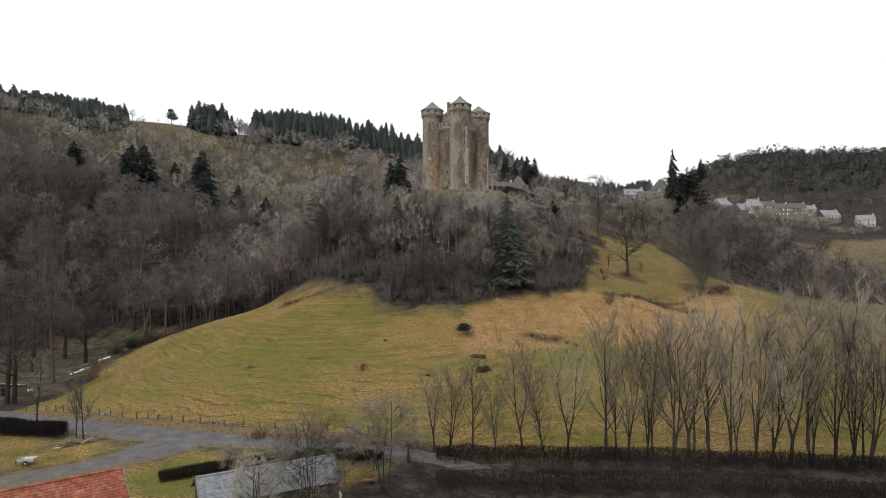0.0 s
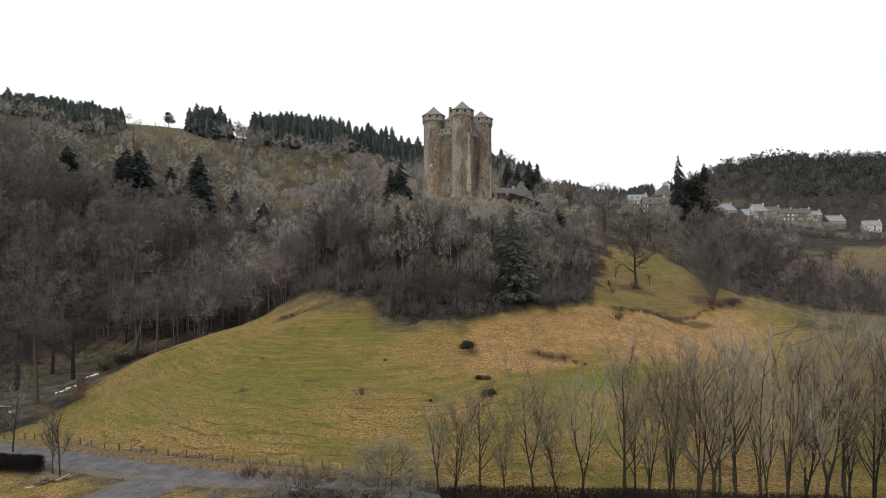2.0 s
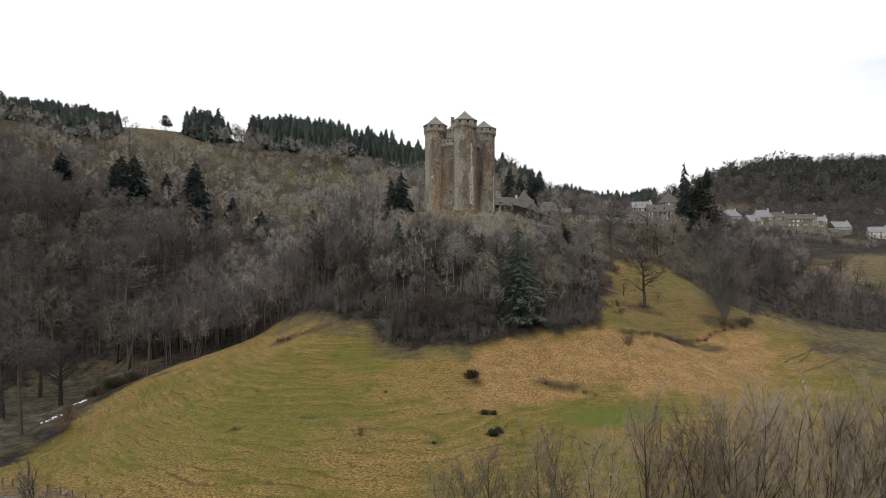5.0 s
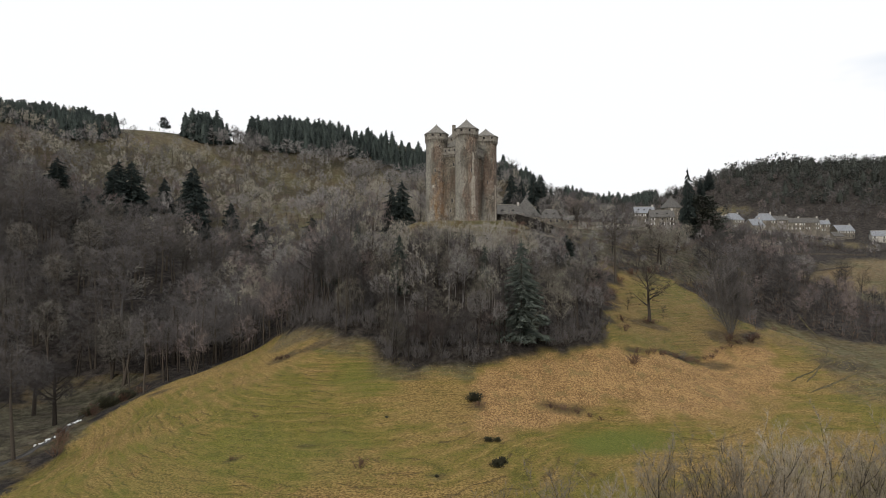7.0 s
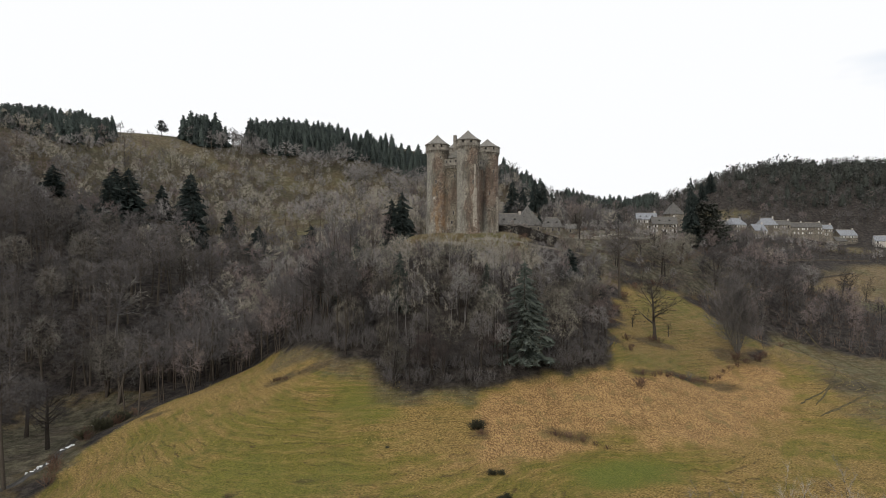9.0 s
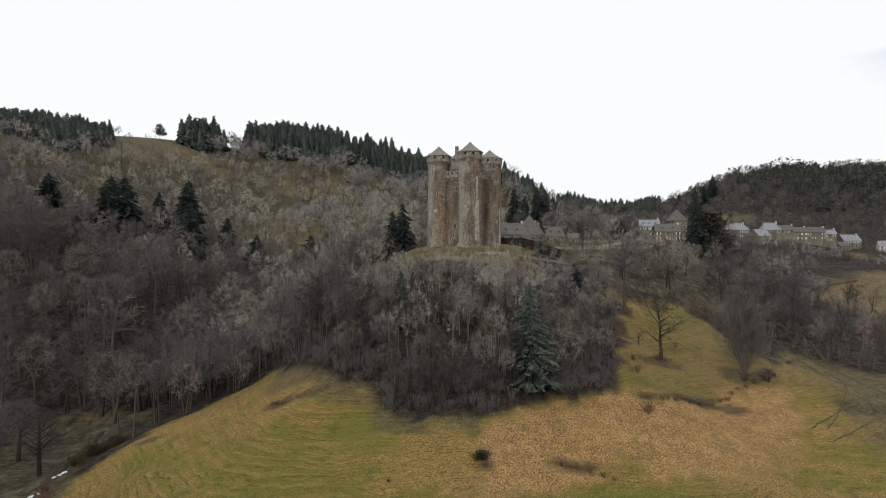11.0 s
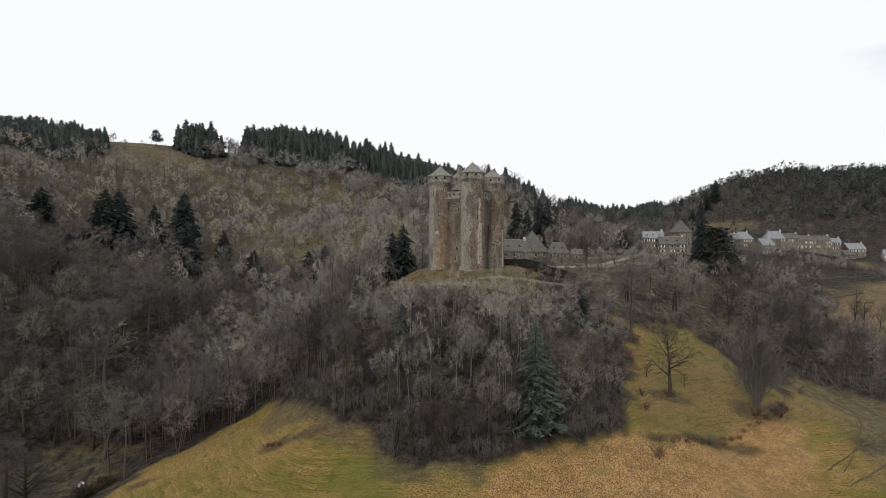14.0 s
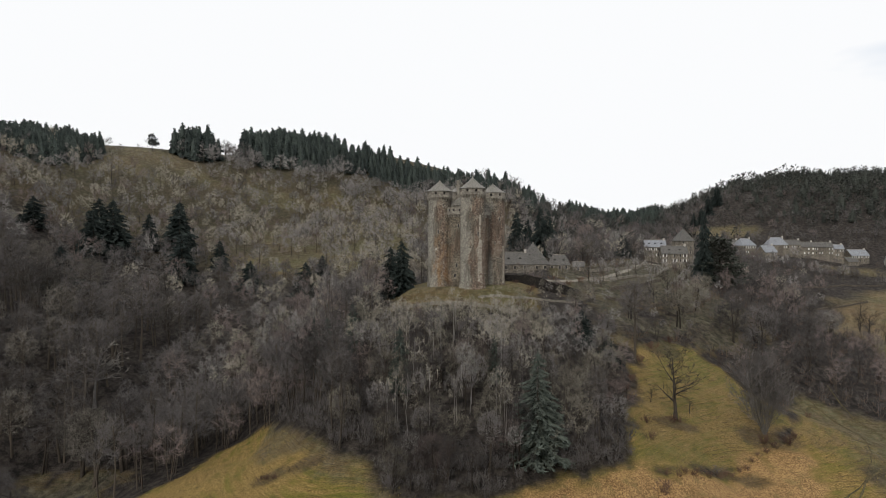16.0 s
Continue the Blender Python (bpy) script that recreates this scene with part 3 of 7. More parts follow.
def ribbon(name, line, width, mat, lift, label, category, step=1.5, ragged=0.25, across=5, fade=0.0):
    """A strip that lies on the ground along a line of the plan; width is one number or a list of (metres along, width)."""
    pts = [Vector((x, y)) for x, y in line]
    spots, run = [], 0.0
    for k in range(len(pts) - 1):
        p0, p1, p2, p3 = pts[max(k - 1, 0)], pts[k], pts[k + 1], pts[min(k + 2, len(pts) - 1)]
        n = max(2, int((p2 - p1).length / step))
        for i in range(n + (k == len(pts) - 2)):
            u = i / n
            spots.append(0.5 * ((2 * p1) + (p2 - p0) * u + (2 * p0 - 5 * p1 + 4 * p2 - p3) * u * u + (3 * p1 - p0 - 3 * p2 + p3) * u ** 3))
    rows = []
    for i, s in enumerate(spots):
        d = (spots[min(i + 1, len(spots) - 1)] - spots[max(i - 1, 0)]).normalized()
        side = Vector((-d.y, d.x))
        w = width if isinstance(width, (int, float)) else float(np.interp(i / (len(spots) - 1), [a for a, _ in width], [b for _, b in width]))
        l, r = w / 2 + random.uniform(-ragged, ragged), w / 2 + random.uniform(-ragged, ragged)
        rows.append([s + side * (l + (-r - l) * j / (across - 1)) for j in range(across)])
    xy = np.array([[(p.x, p.y) for p in r] for r in rows])
    z = land(xy[..., 0], xy[..., 1])
    low = z - 0.14
    z = np.maximum(z, z.mean(1, keepdims=True) - 0.05) + lift
    z[:, 0], z[:, -1], z[0], z[-1] = low[:, 0], low[:, -1], low[0], low[-1]
    rim = np.abs(np.linspace(-1, 1, across))[None, :] * (np.clip(np.linspace(0, 8, len(rows)), 0.2, 1)[:, None] if fade else 1.0) + fade * np.linspace(0, 1, len(rows))[:, None] ** 0.7
    v = np.c_[xy.reshape(-1, 2), z.ravel()]
    idg = np.arange(len(v)).reshape(len(rows), across)
    q = np.stack([idg[:-1, :-1], idg[:-1, 1:], idg[1:, 1:], idg[1:, :-1]], -1).reshape(-1, 4)
    me = raw_mesh(name, v, q, mat, rim.ravel())
    me.shade_smooth()
    return tagged(new(name, me), label, category, kind="structure")


road = ribbon("road", [(-150, 128), (-110, 117), (-82, 110.5), (-66, 102.5), (-52, 95.0), (-40, 89.5), (-30, 86.6), (-14, 83.3), (-4, 81.6), (3, 78.6), (6, 76.8)],
              [(0, 4.5), (0.45, 5.0), (0.64, 6.5), (0.74, 6.0), (0.86, 4.0), (1, 3.2)], M_ROAD, 0.22,
              "worn grey asphalt road curving below the meadow", "road", across=9)
fork = ribbon("road_fork", [(-36, 88.4), (-39.5, 83.5), (-43, 79), (-48, 75), (-57, 69), (-72, 58), (-90, 40)], [(0, 9.0), (0.12, 8.0), (0.3, 6.0), (1, 4.5)], M_ROAD, 0.30,
              "grey asphalt side road joining beside the verge", "road", across=9, fade=1.1)
lane = ribbon("lane", [(4, 77.8), (7, 76.4), (12, 75.7), (24, 75.3), (44, 74.5), (80, 73)], 2.6, M_LANE, 0.25, "narrow gravel lane behind the wooden rail fence", "lane")

# ---- trees: bare crowns, conifers, shrubs ----
class Wood:
    """Gathers tapered tubes and slivers as triangles; part 0 is the trunk and limbs, part 1 the twigs or needles."""

    def __init__(self, seed):
        self.r = random.Random(seed)
        self.v, self.f = ([], []), ([], [])

    def tube(self, a, b, ra, rb, n, part=0):
        d = (b - a).normalized()
        s = d.orthogonal().normalized()
        t = d.cross(s)
        v, k = self.v[part], len(self.v[part])
        for p, rad in ((a, ra), (b, rb)):
            for i in range(n):
                w = 2 * math.pi * i / n
                v.append(p + (s * math.cos(w) + t * math.sin(w)) * rad)
        for i in range(n):
            j = (i + 1) % n
            self.f[part].append((k + i, k + j, k + n + j))
            self.f[part].append((k + i, k + n + j, k + n + i))

    def sliver(self, a, b, w, part=1):
        d = b - a
        s = d.cross(Vector((self.r.uniform(-1, 1), self.r.uniform(-1, 1), self.r.uniform(-1, 1))))
        s = s.normalized() * (w / 2) if s.length > 1e-6 else Vector((w / 2, 0, 0))
        k = len(self.v[part])
        self.v[part].extend((a + s, a - s, b))
        self.f[part].append((k, k + 1, k + 2))

    def leaf(self, a, b, w, part=1, way=None):
        """A kite-shaped spray of two triangles."""
        d = b - a
        s = d.cross(way or Vector((self.r.gauss(0, 1), self.r.gauss(0, 1), self.r.gauss(0, 1))))
        s = s.normalized() * (w / 2) if s.length > 1e-6 else Vector((w / 2, 0, 0))
        m = a + d * 0.45
        k = len(self.v[part])
        self.v[part].extend((a, m + s, b, m - s))
        self.f[part].extend(((k, k + 1, k + 2), (k, k + 2, k + 3)))

    def arrays(self, part):
        return np.array([tuple(p) for p in self.v[part]], np.float32).reshape(-1, 3), np.array(self.f[part], np.int32).reshape(-1, 3)

    def away(self, d, angle):
        """A direction at that angle from d, all round it."""
        s = d.orthogonal().normalized()
        w = self.r.uniform(0, 2 * math.pi)
        s = s * math.cos(w) + d.cross(s) * math.sin(w)
        return (d * math.cos(angle) + s * math.sin(angle)).normalized()


UP = Vector((0, 0, 1))


def bare_tree(seed, height=14.0, stem=0.35, limbs=9, branches=6, twigs=11, spread=0.85, upward=0.25, lean=0.03, fine=0.035, sides=6, forks=1, spray=1.0, low=0.3, splay=0.42, crotch=0.0):
    """A leafless broadleaf: trunk or trunks, limbs, branches, and twigs as thin slivers."""
    w = Wood(seed)
    r = w.r
    foot = Vector((0, 0, -0.6))
    if crotch:
        foot = Vector((r.uniform(-lean, lean) * height, r.uniform(-lean, lean) * height, crotch * height))
        w.tube(Vector((0, 0, -0.6)), foot * 0.5, stem * 1.3, stem * 1.05, sides)
        w.tube(foot * 0.5, foot, stem * 1.05, stem * 0.95, sides)
    for _ in range(forks):
        d0 = Vector((r.uniform(-lean, lean), r.uniform(-lean, lean), 1)) if forks == 1 else w.away(UP, r.uniform(0.12, 1.0) * splay)
        p, d, h = foot.copy(), d0.normalized(), (height * (0.80 - crotch)) / (1 if forks == 1 else r.uniform(0.95, 1.3))
        rad = stem / (forks ** 0.5)
        n = 6
        line = [(p.copy(), rad * 1.35)]
        for i in range(n):
            d = (d + Vector((r.uniform(-.1, .1), r.uniform(-.1, .1), 0.12))).normalized()
            p = p + d * (h + 0.6) / n
            line.append((p.copy(), rad * (1 - 0.86 * (i + 1) / n)))
        for (a, ra), (b, rb) in zip(line, line[1:]):
            w.tube(a, b, ra, rb, sides)
        for k in range(max(3, limbs // forks)):
            u = low + (0.97 - low) * (k + r.random()) / max(3, limbs // forks)
            i = min(n - 1, int(u * n))
            a = line[i][0].lerp(line[i + 1][0], u * n - i)
            ra = (line[i][1] * (1 - (u * n - i)) + line[i + 1][1] * (u * n - i)) * 0.6
            ld = w.away(UP, r.uniform(0.55, 1.15) * spread + 0.12)
            ll = height * r.uniform(0.26, 0.42) * (1.15 - 0.55 * max(0, u - 0.35)) * (0.55 + 0.5 * spread)
            m = a + ld * ll * 0.45
            ld2 = (ld + UP * upward * 1.6).normalized()
            e = m + ld2 * ll * 0.6
            w.tube(a, m, max(ra, 0.03), max(ra * 0.6, 0.022), max(3, sides - 2))
            w.tube(m, e, max(ra * 0.6, 0.022), 0.012, 3)
            for j in range(branches):
                q = (j + 0.4 + 0.6 * r.random()) / branches
                s = a.lerp(m, q * 2) if q < 0.5 else m.lerp(e, q * 2 - 1)
                bd = (w.away(ld if q < 0.5 else ld2, r.uniform(0.45, 1.0)) + UP * upward).normalized()
                bl = ll * r.uniform(0.28, 0.5) * (1.1 - 0.4 * q)
                t = s + bd * bl
                if sides > 3:
                    w.tube(s, t, max(0.010, ra * 0.17), 0.006, 3)
                else:
                    w.sliver(s, t, fine * 1.7, 0)
                for _ in range(twigs):
                    v = r.uniform(0.1, 1.0)
                    td = (w.away(bd, r.uniform(0.2, 1.0)) + UP * upward).normalized()
                    o = s.lerp(t, v)
                    w.sliver(o, o + td * height * r.uniform(0.035, 0.085) * spray, fine * r.uniform(0.7, 1.2))
    return w


def crown_tree(seed, height=15.0, wide=4.2, low=0.3, stem=0.18, limbs=9, branches=5, twigs=14, fine=0.05, sides=4, upward=0.35, poles=1, whisk=1.0, ragged=0.22):
    """A leafless broadleaf with a full, rounded crown: twigs fan out to an uneven dome over the limbs."""
    w = Wood(seed)
    r = w.r
    ph = [r.uniform(0, 6.28) for _ in range(4)]
    mid, tall = height * (low + 1) / 2, height * (1 - low) / 2

    def dome(d, k):
        """The point at the share k of the way from the crown's middle to its outline."""
        a = math.atan2(d.y, d.x)
        k *= 1 + ragged * (0.55 * math.sin(2 * a + ph[0]) + 0.45 * math.sin(3 * a + ph[1]) * math.cos(2.5 * d.z + ph[2]) + 0.3 * math.sin(5 * a + 4 * d.z + ph[3]))
        return Vector((d.x * wide * k, d.y * wide * k, mid + d.z * tall * k))

    stems = []
    for p in range(poles):
        foot = Vector((0, 0, -0.6)) if poles == 1 else Vector((r.gauss(0, 0.35), r.gauss(0, 0.35), -0.6))
        head = dome(w.away(UP, r.uniform(0.0, 0.15 if poles == 1 else 0.75)), 0.55)
        bend = foot.lerp(head, 0.5) + Vector((r.gauss(0, 0.02), r.gauss(0, 0.02), 0)) * height
        rad = stem / poles ** 0.4
        w.tube(foot, bend, rad * 1.25, rad * 0.8, sides)
        w.tube(bend, head, rad * 0.8, rad * 0.3, max(3, sides - 1))
        stems.append((foot, bend, head, rad))
    for k in range(limbs):
        u = -0.55 + 1.5 * (k + 0.5) / limbs
        a = k * 2.39996 + r.uniform(-0.4, 0.4)
        q = math.sqrt(max(0.05, 1 - u * u))
        d = Vector((q * math.cos(a), q * math.sin(a), u))
        foot, bend, head, rad = stems[k % poles]
        e = dome(d, r.uniform(0.5, 0.72))
        v = min(0.95, max(0.25, (e.z - 0.55 * math.hypot(e.x, e.y) * r.uniform(0.8, 1.3)) / head.z))
        s = foot.lerp(bend, v * 2) if v < 0.5 else bend.lerp(head, v * 2 - 1)
        m = s.lerp(e, 0.5) + Vector((0, 0, -0.04 * height * q * r.random()))
        thick = rad * 0.5 * (1.1 - v * 0.6)
        if sides > 3:
            w.tube(s, m, max(thick, 0.03), max(thick * 0.6, 0.022), 3)
            w.tube(m, e, max(thick * 0.6, 0.022), 0.014, 3)
        else:
            w.sliver(s, m, thick * 2.4, 0)
            w.sliver(m, e, thick * 1.6, 0)
        for _ in range(branches):
            c = (d + Vector((r.gauss(0, 0.42), r.gauss(0, 0.42), r.gauss(0, 0.34)))).normalized()
            f = r.uniform(0.25, 1.0)
            o = m.lerp(e, f) if r.random() < 0.75 else s.lerp(m, r.uniform(0.5, 1.0))
            g = dome(c, r.uniform(0.66, 0.95))
            g = o + (g - o) * min(1.0, 0.55 * wide / max(0.1, (g - o).length))
            w.sliver(o, g, fine * 1.5, 0 if sides > 3 else 1)
            for _ in range(twigs):
                b = o.lerp(g, r.uniform(0.2, 1.0))
                t = Vector((b.x / wide, b.y / wide, (b.z - mid) / tall)) + Vector((r.gauss(0, 0.26), r.gauss(0, 0.26), r.gauss(0, 0.22)))
                t = dome(t.normalized() if t.length > 0.05 else UP, r.uniform(0.82, 1.08)) - b + UP * upward * wide * 0.25
                w.sliver(b, b + t * min(1.0, wide * r.uniform(0.16, 0.36) * whisk / max(0.05, t.length)), fine * r.uniform(0.7, 1.2))
    return w


def spruce_tree(seed, height=16.0, wide=3.4, whorls=15, arms=9, spray=4, droop=0.35, stem=0.22, bare=0.06, rough=0.25, kite=1.0):
    """A conifer: whorls of drooping arms with sprays of needles."""
    w = Wood(seed)
    r = w.r
    w.tube(Vector((0, 0, -0.5)), Vector((0, 0, height * 0.6)), stem, stem * 0.5, 5)
    w.tube(Vector((0, 0, height * 0.6)), Vector((0, 0, height * 0.96)), stem * 0.5, 0.03, 4)
    for k in range(whorls):
        u = bare + (1 - bare) * (k + 0.3) / whorls
        reach = wide * (1 - u) ** 0.66 * (1 + r.uniform(-rough, rough)) + 0.5
        for i in range(max(3, int(arms * (1 - 0.5 * u)))):
            a = 2 * math.pi * (i + r.random()) / max(3, int(arms * (1 - 0.5 * u)))
            out = Vector((math.cos(a), math.sin(a), 0))
            l = reach * r.uniform(0.7, 1.12)
            z = height * u + r.uniform(-0.3, 0.3)
            s = Vector((0, 0, z))
            e = s + out * l + UP * (-droop * l + 0.10 * l)
            m = s.lerp(e, 0.5) + UP * 0.06 * l
            across = Vector((-out.y, out.x, r.uniform(-0.5, 0.5)))
            w.leaf(s + UP * 0.15 * l, m + (e - m) * 0.5, (0.50 * l + 0.5) * kite, way=across)
            w.leaf(m - UP * 0.1, e, (0.55 * l + 0.35) * kite, way=across)
            w.leaf(s.lerp(e, 0.3), e, (0.6 * l + 0.25) * kite, way=UP)
            for _ in range(spray):
                o = s.lerp(e, r.uniform(0.25, 1.0))
                td = (out * r.uniform(0.2, 1) + Vector((r.uniform(-1, 1), r.uniform(-1, 1), r.uniform(-0.75, 0.15)))).normalized()
                w.leaf(o, o + td * (0.28 * l + 0.35) * r.uniform(0.6, 1.2) * (0.4 + 0.6 * kite), (0.22 * l + 0.16) * kite)
    for a in (0.0, 1.6):
        w.leaf(Vector((0, 0, height * 0.86)), Vector((0, 0, height * 1.03)), 0.9, way=Vector((math.cos(a), math.sin(a), 0)))
    return w


def far_spruce(seed, height=16.5, wide=3.4, sprays=84, kite=0.42):
    """A distant spruce: a slim core wrapped in drooping sprays."""
    w = Wood(seed)
    r = w.r
    w.tube(Vector((0, 0, -0.5)), Vector((0, 0, height * 0.4)), 0.2, 0.14, 4)
    w.tube(Vector((0, 0, height * 0.03)), Vector((0, 0, height * 0.55)), wide * 0.55, wide * 0.40, 6, 1)
    w.tube(Vector((0, 0, height * 0.55)), Vector((0, 0, height * 0.97)), wide * 0.40, 0.06, 6, 1)
    for k in range(sprays):
        u = 0.02 + 0.93 * (k / sprays) ** 1.15
        a = k * 2.39996 + r.uniform(-0.4, 0.4)
        out = Vector((math.cos(a), math.sin(a), 0))
        reach = wide * ((1 - u) ** 0.62 + 0.05) * r.uniform(0.72, 1.15)
        s = out * reach * 0.25 + UP * (height * u + 0.2 * reach)
        e = out * reach + UP * (height * u - 0.18 * reach)
        w.leaf(s, e, 0.35 + kite * reach, way=Vector((-out.y, out.x, r.uniform(-0.6, 0.6))) if k % 2 else UP + out * r.uniform(-0.6, 0.6))
    return w


def pine_tree(seed, height=13.0, wide=3.6, clumps=16, spray=22, stem=0.24, flat=0.6, low=0.38, leaf=1.0):
    """A pine with a bare lower trunk and an uneven crown of needle clumps."""
    w = Wood(seed)
    r = w.r
    w.tube(Vector((0, 0, -0.5)), Vector((r.uniform(-.3, .3), r.uniform(-.3, .3), height * 0.92)), stem, 0.05, 5)
    for _ in range(clumps):
        u = r.uniform(low, 1.0)
        a, reach = r.uniform(0, 2 * math.pi), wide * (1.12 - u) ** 0.5 * r.uniform(0.25, 1.0)
        c = Vector((math.cos(a) * reach, math.sin(a) * reach, height * u * 0.95))
        w.tube(Vector((0, 0, c.z - reach * 0.35)), c, 0.05, 0.02, 3)
        size = wide * r.uniform(0.22, 0.42)
        for _ in range(spray):
            d = Vector((r.gauss(0, 1), r.gauss(0, 1), r.gauss(0, 1) * flat)).normalized()
            o = c + d * size * r.uniform(0.3, 0.9)
            w.leaf(o, o + (d + UP * 0.3) * size * r.uniform(0.5, 0.9) * leaf, size * r.uniform(0.5, 0.9) * leaf)
    return w


def cedar_tree(seed, height, wide):
    """A cedar: a stout trunk and level tiers of boughs, each a flat spray of small needle tufts."""
    w = Wood(seed)
    r = w.r
    w.tube(Vector((0, 0, -0.6)), Vector((0.3, 0, height * 0.55)), 0.7, 0.4, 7)
    w.tube(Vector((0.3, 0, height * 0.55)), Vector((0, 0.2, height * 0.97)), 0.4, 0.06, 5)
    for k in range(84):
        u = 0.08 + 0.90 * (k + r.random()) / 84
        a = k * 2.39996 + r.uniform(-0.3, 0.3)
        reach = wide * (1.06 - u) ** 0.55 * r.uniform(0.6, 1.05)
        out, side = Vector((math.cos(a), math.sin(a), 0)), Vector((-math.sin(a), math.cos(a), 0))
        s = Vector((0.2, 0, height * u - 0.12 * reach))
        e = s + out * reach + UP * (0.10 * reach + r.uniform(-0.4, 0.4))
        w.tube(s, e, 0.13, 0.03, 4)
        for _ in range(int(40 + 13 * reach)):
            f = r.uniform(0.25, 1.05)
            o = s.lerp(e, f) + side * r.gauss(0, 0.16) * reach * (1.2 - f * 0.5) + UP * r.uniform(-0.7, 0.4)
            w.leaf(o, o + out * r.uniform(0.4, 1.1) + side * r.gauss(0, 0.5) + UP * r.uniform(-0.2, 0.3), r.uniform(0.4, 0.85), way=UP + Vector((r.gauss(0, 0.5), r.gauss(0, 0.5), 0)))
    return w


def shrub(seed, height=1.6, wide=1.4, stems=14, twigs=16, fine=0.03, leafy=0):
    w = Wood(seed)
    r = w.r
    for _ in range(stems * twigs if leafy else 0):
        d = Vector((r.gauss(0, 1), r.gauss(0, 1), abs(r.gauss(0, 1)))).normalized()
        k = r.uniform(0.35, 1.0) * (0.8 + 0.2 * math.sin(5 * d.x + 3 * d.y))
        o = Vector((d.x * wide * k, d.y * wide * k, d.z * height * k))
        w.leaf(o, o + (d + UP * 0.5).normalized() * r.uniform(0.12, 0.3), fine * leafy)
    for _ in range(stems):
        d = w.away(UP, r.uniform(0.1, 0.9))
        a = Vector((r.uniform(-.3, .3) * wide, r.uniform(-.3, .3) * wide, -0.1))
        e = a + Vector((d.x * wide, d.y * wide, d.z * height))
        w.tube(a, e, 0.025, 0.008, 3)
        for _ in range(twigs):
            o = a.lerp(e, r.uniform(0.25, 1.0))
            td = (w.away(d, r.uniform(0.2, 1.1)) + UP * 0.2).normalized()
            if leafy:
                w.leaf(o, o + td * height * r.uniform(0.10, 0.25), fine * leafy)
            else:
                w.sliver(o, o + td * height * r.uniform(0.15, 0.4), fine * r.uniform(0.7, 1.2))
    return w


def tree_thing(name, wood, label, category, wood_mat, crown_mat, crown="crown", group=""):
    """One tree as a thing: an empty at its foot with a trunk and a crown."""
    base = tagged(new(name), label, category, group)
    for k, (part_name, mat) in enumerate((("trunk", wood_mat), (crown, crown_mat))):
        v, f = wood.arrays(k)
        if len(f):
            ob = new(part_name, raw_mesh(part_name, v, f, mat))
            ob.parent = base
    return base


def stand(name, label, category, spots, kinds, wood_mat, crown_mat, rng, size=(0.75, 1.2)):
    """A wood of many trees: one object of stuff with bark and crown materials. spots: rows of x, y (and a height factor)."""
    packs = []
    for w in kinds:
        (v0, f0), (v1, f1) = w.arrays(0), w.arrays(1)
        packs.append((np.concatenate([v0, v1]), np.concatenate([f0, f1 + len(v0)]), len(f0)))
    vs, fs, tones, mats, n = [], [], [], [], 0
    spots = np.asarray(spots, float)
    zs = land(spots[:, 0], spots[:, 1])
    for (x, y, *more), z in zip(spots, zs):
        v, f, cut = packs[rng.randrange(len(packs))]
        a, s = rng.uniform(0, 6.2832), rng.uniform(*size) * (more[0] if more else 1.0)
        c, d = math.cos(a) * s, math.sin(a) * s
        q = np.empty_like(v)
        q[:, 0], q[:, 1], q[:, 2] = v[:, 0] * c - v[:, 1] * d + x, v[:, 0] * d + v[:, 1] * c + y, v[:, 2] * s * rng.uniform(0.9, 1.15) + z
        vs.append(q)
        fs.append(f + n)
        n += len(v)
        tones.append(np.full(len(v), rng.random(), np.float32))
        m = np.ones(len(f), np.int32)
        m[:cut] = 0
        mats.append(m)
    me = raw_mesh(name, np.concatenate(vs), np.concatenate(fs), wood_mat, np.concatenate(tones))
    me.materials.append(crown_mat)
    me.polygons.foreach_set("material_index", np.concatenate(mats))
    return tagged(new(name, me), label, category, kind="stuff")


def scatter(rng, box, gap, keep):
    """Jittered spots over a box of the plan, (x0, y0, x1, y1), of which keep(x, y) gives the share that stays."""
    xs, ys = np.meshgrid(np.arange(box[0], box[2], gap), np.arange(box[1], box[3], gap))
    k = np.random.RandomState(rng.randrange(10 ** 6))
    x = xs.ravel() + k.uniform(-.48, .48, xs.size) * gap
    y = ys.ravel() + k.uniform(-.48, .48, xs.size) * gap
    hit = k.uniform(0, 1, x.size) < keep(x, y)
    return np.c_[x, y][hit]

# ---- building helpers ----
def part(name, bm, material, parent, label="", smooth=False):
    """Links a bmesh as one mesh object under a thing or a part."""
    me = bpy.data.meshes.new(name)
    bmesh.ops.recalc_face_normals(bm, faces=bm.faces)
    bm.to_mesh(me)
    bm.free()
    me.materials.append(material)
    if smooth:
        me.shade_smooth()
    ob = new(name, me)
    ob.parent = parent
    if label:
        tagged(ob, label)
    return ob


def box(bm, x0, y0, z0, x1, y1, z1):
    m = Matrix.Translation(((x0 + x1) / 2, (y0 + y1) / 2, (z0 + z1) / 2)) @ Matrix.Diagonal((x1 - x0, y1 - y0, z1 - z0, 1))
    return bmesh.ops.create_cube(bm, size=1, matrix=m)["verts"]


def box_at(bm, m, sx, sy, sz):
    return bmesh.ops.create_cube(bm, size=1, matrix=m @ Matrix.Diagonal((sx, sy, sz, 1)))["verts"]


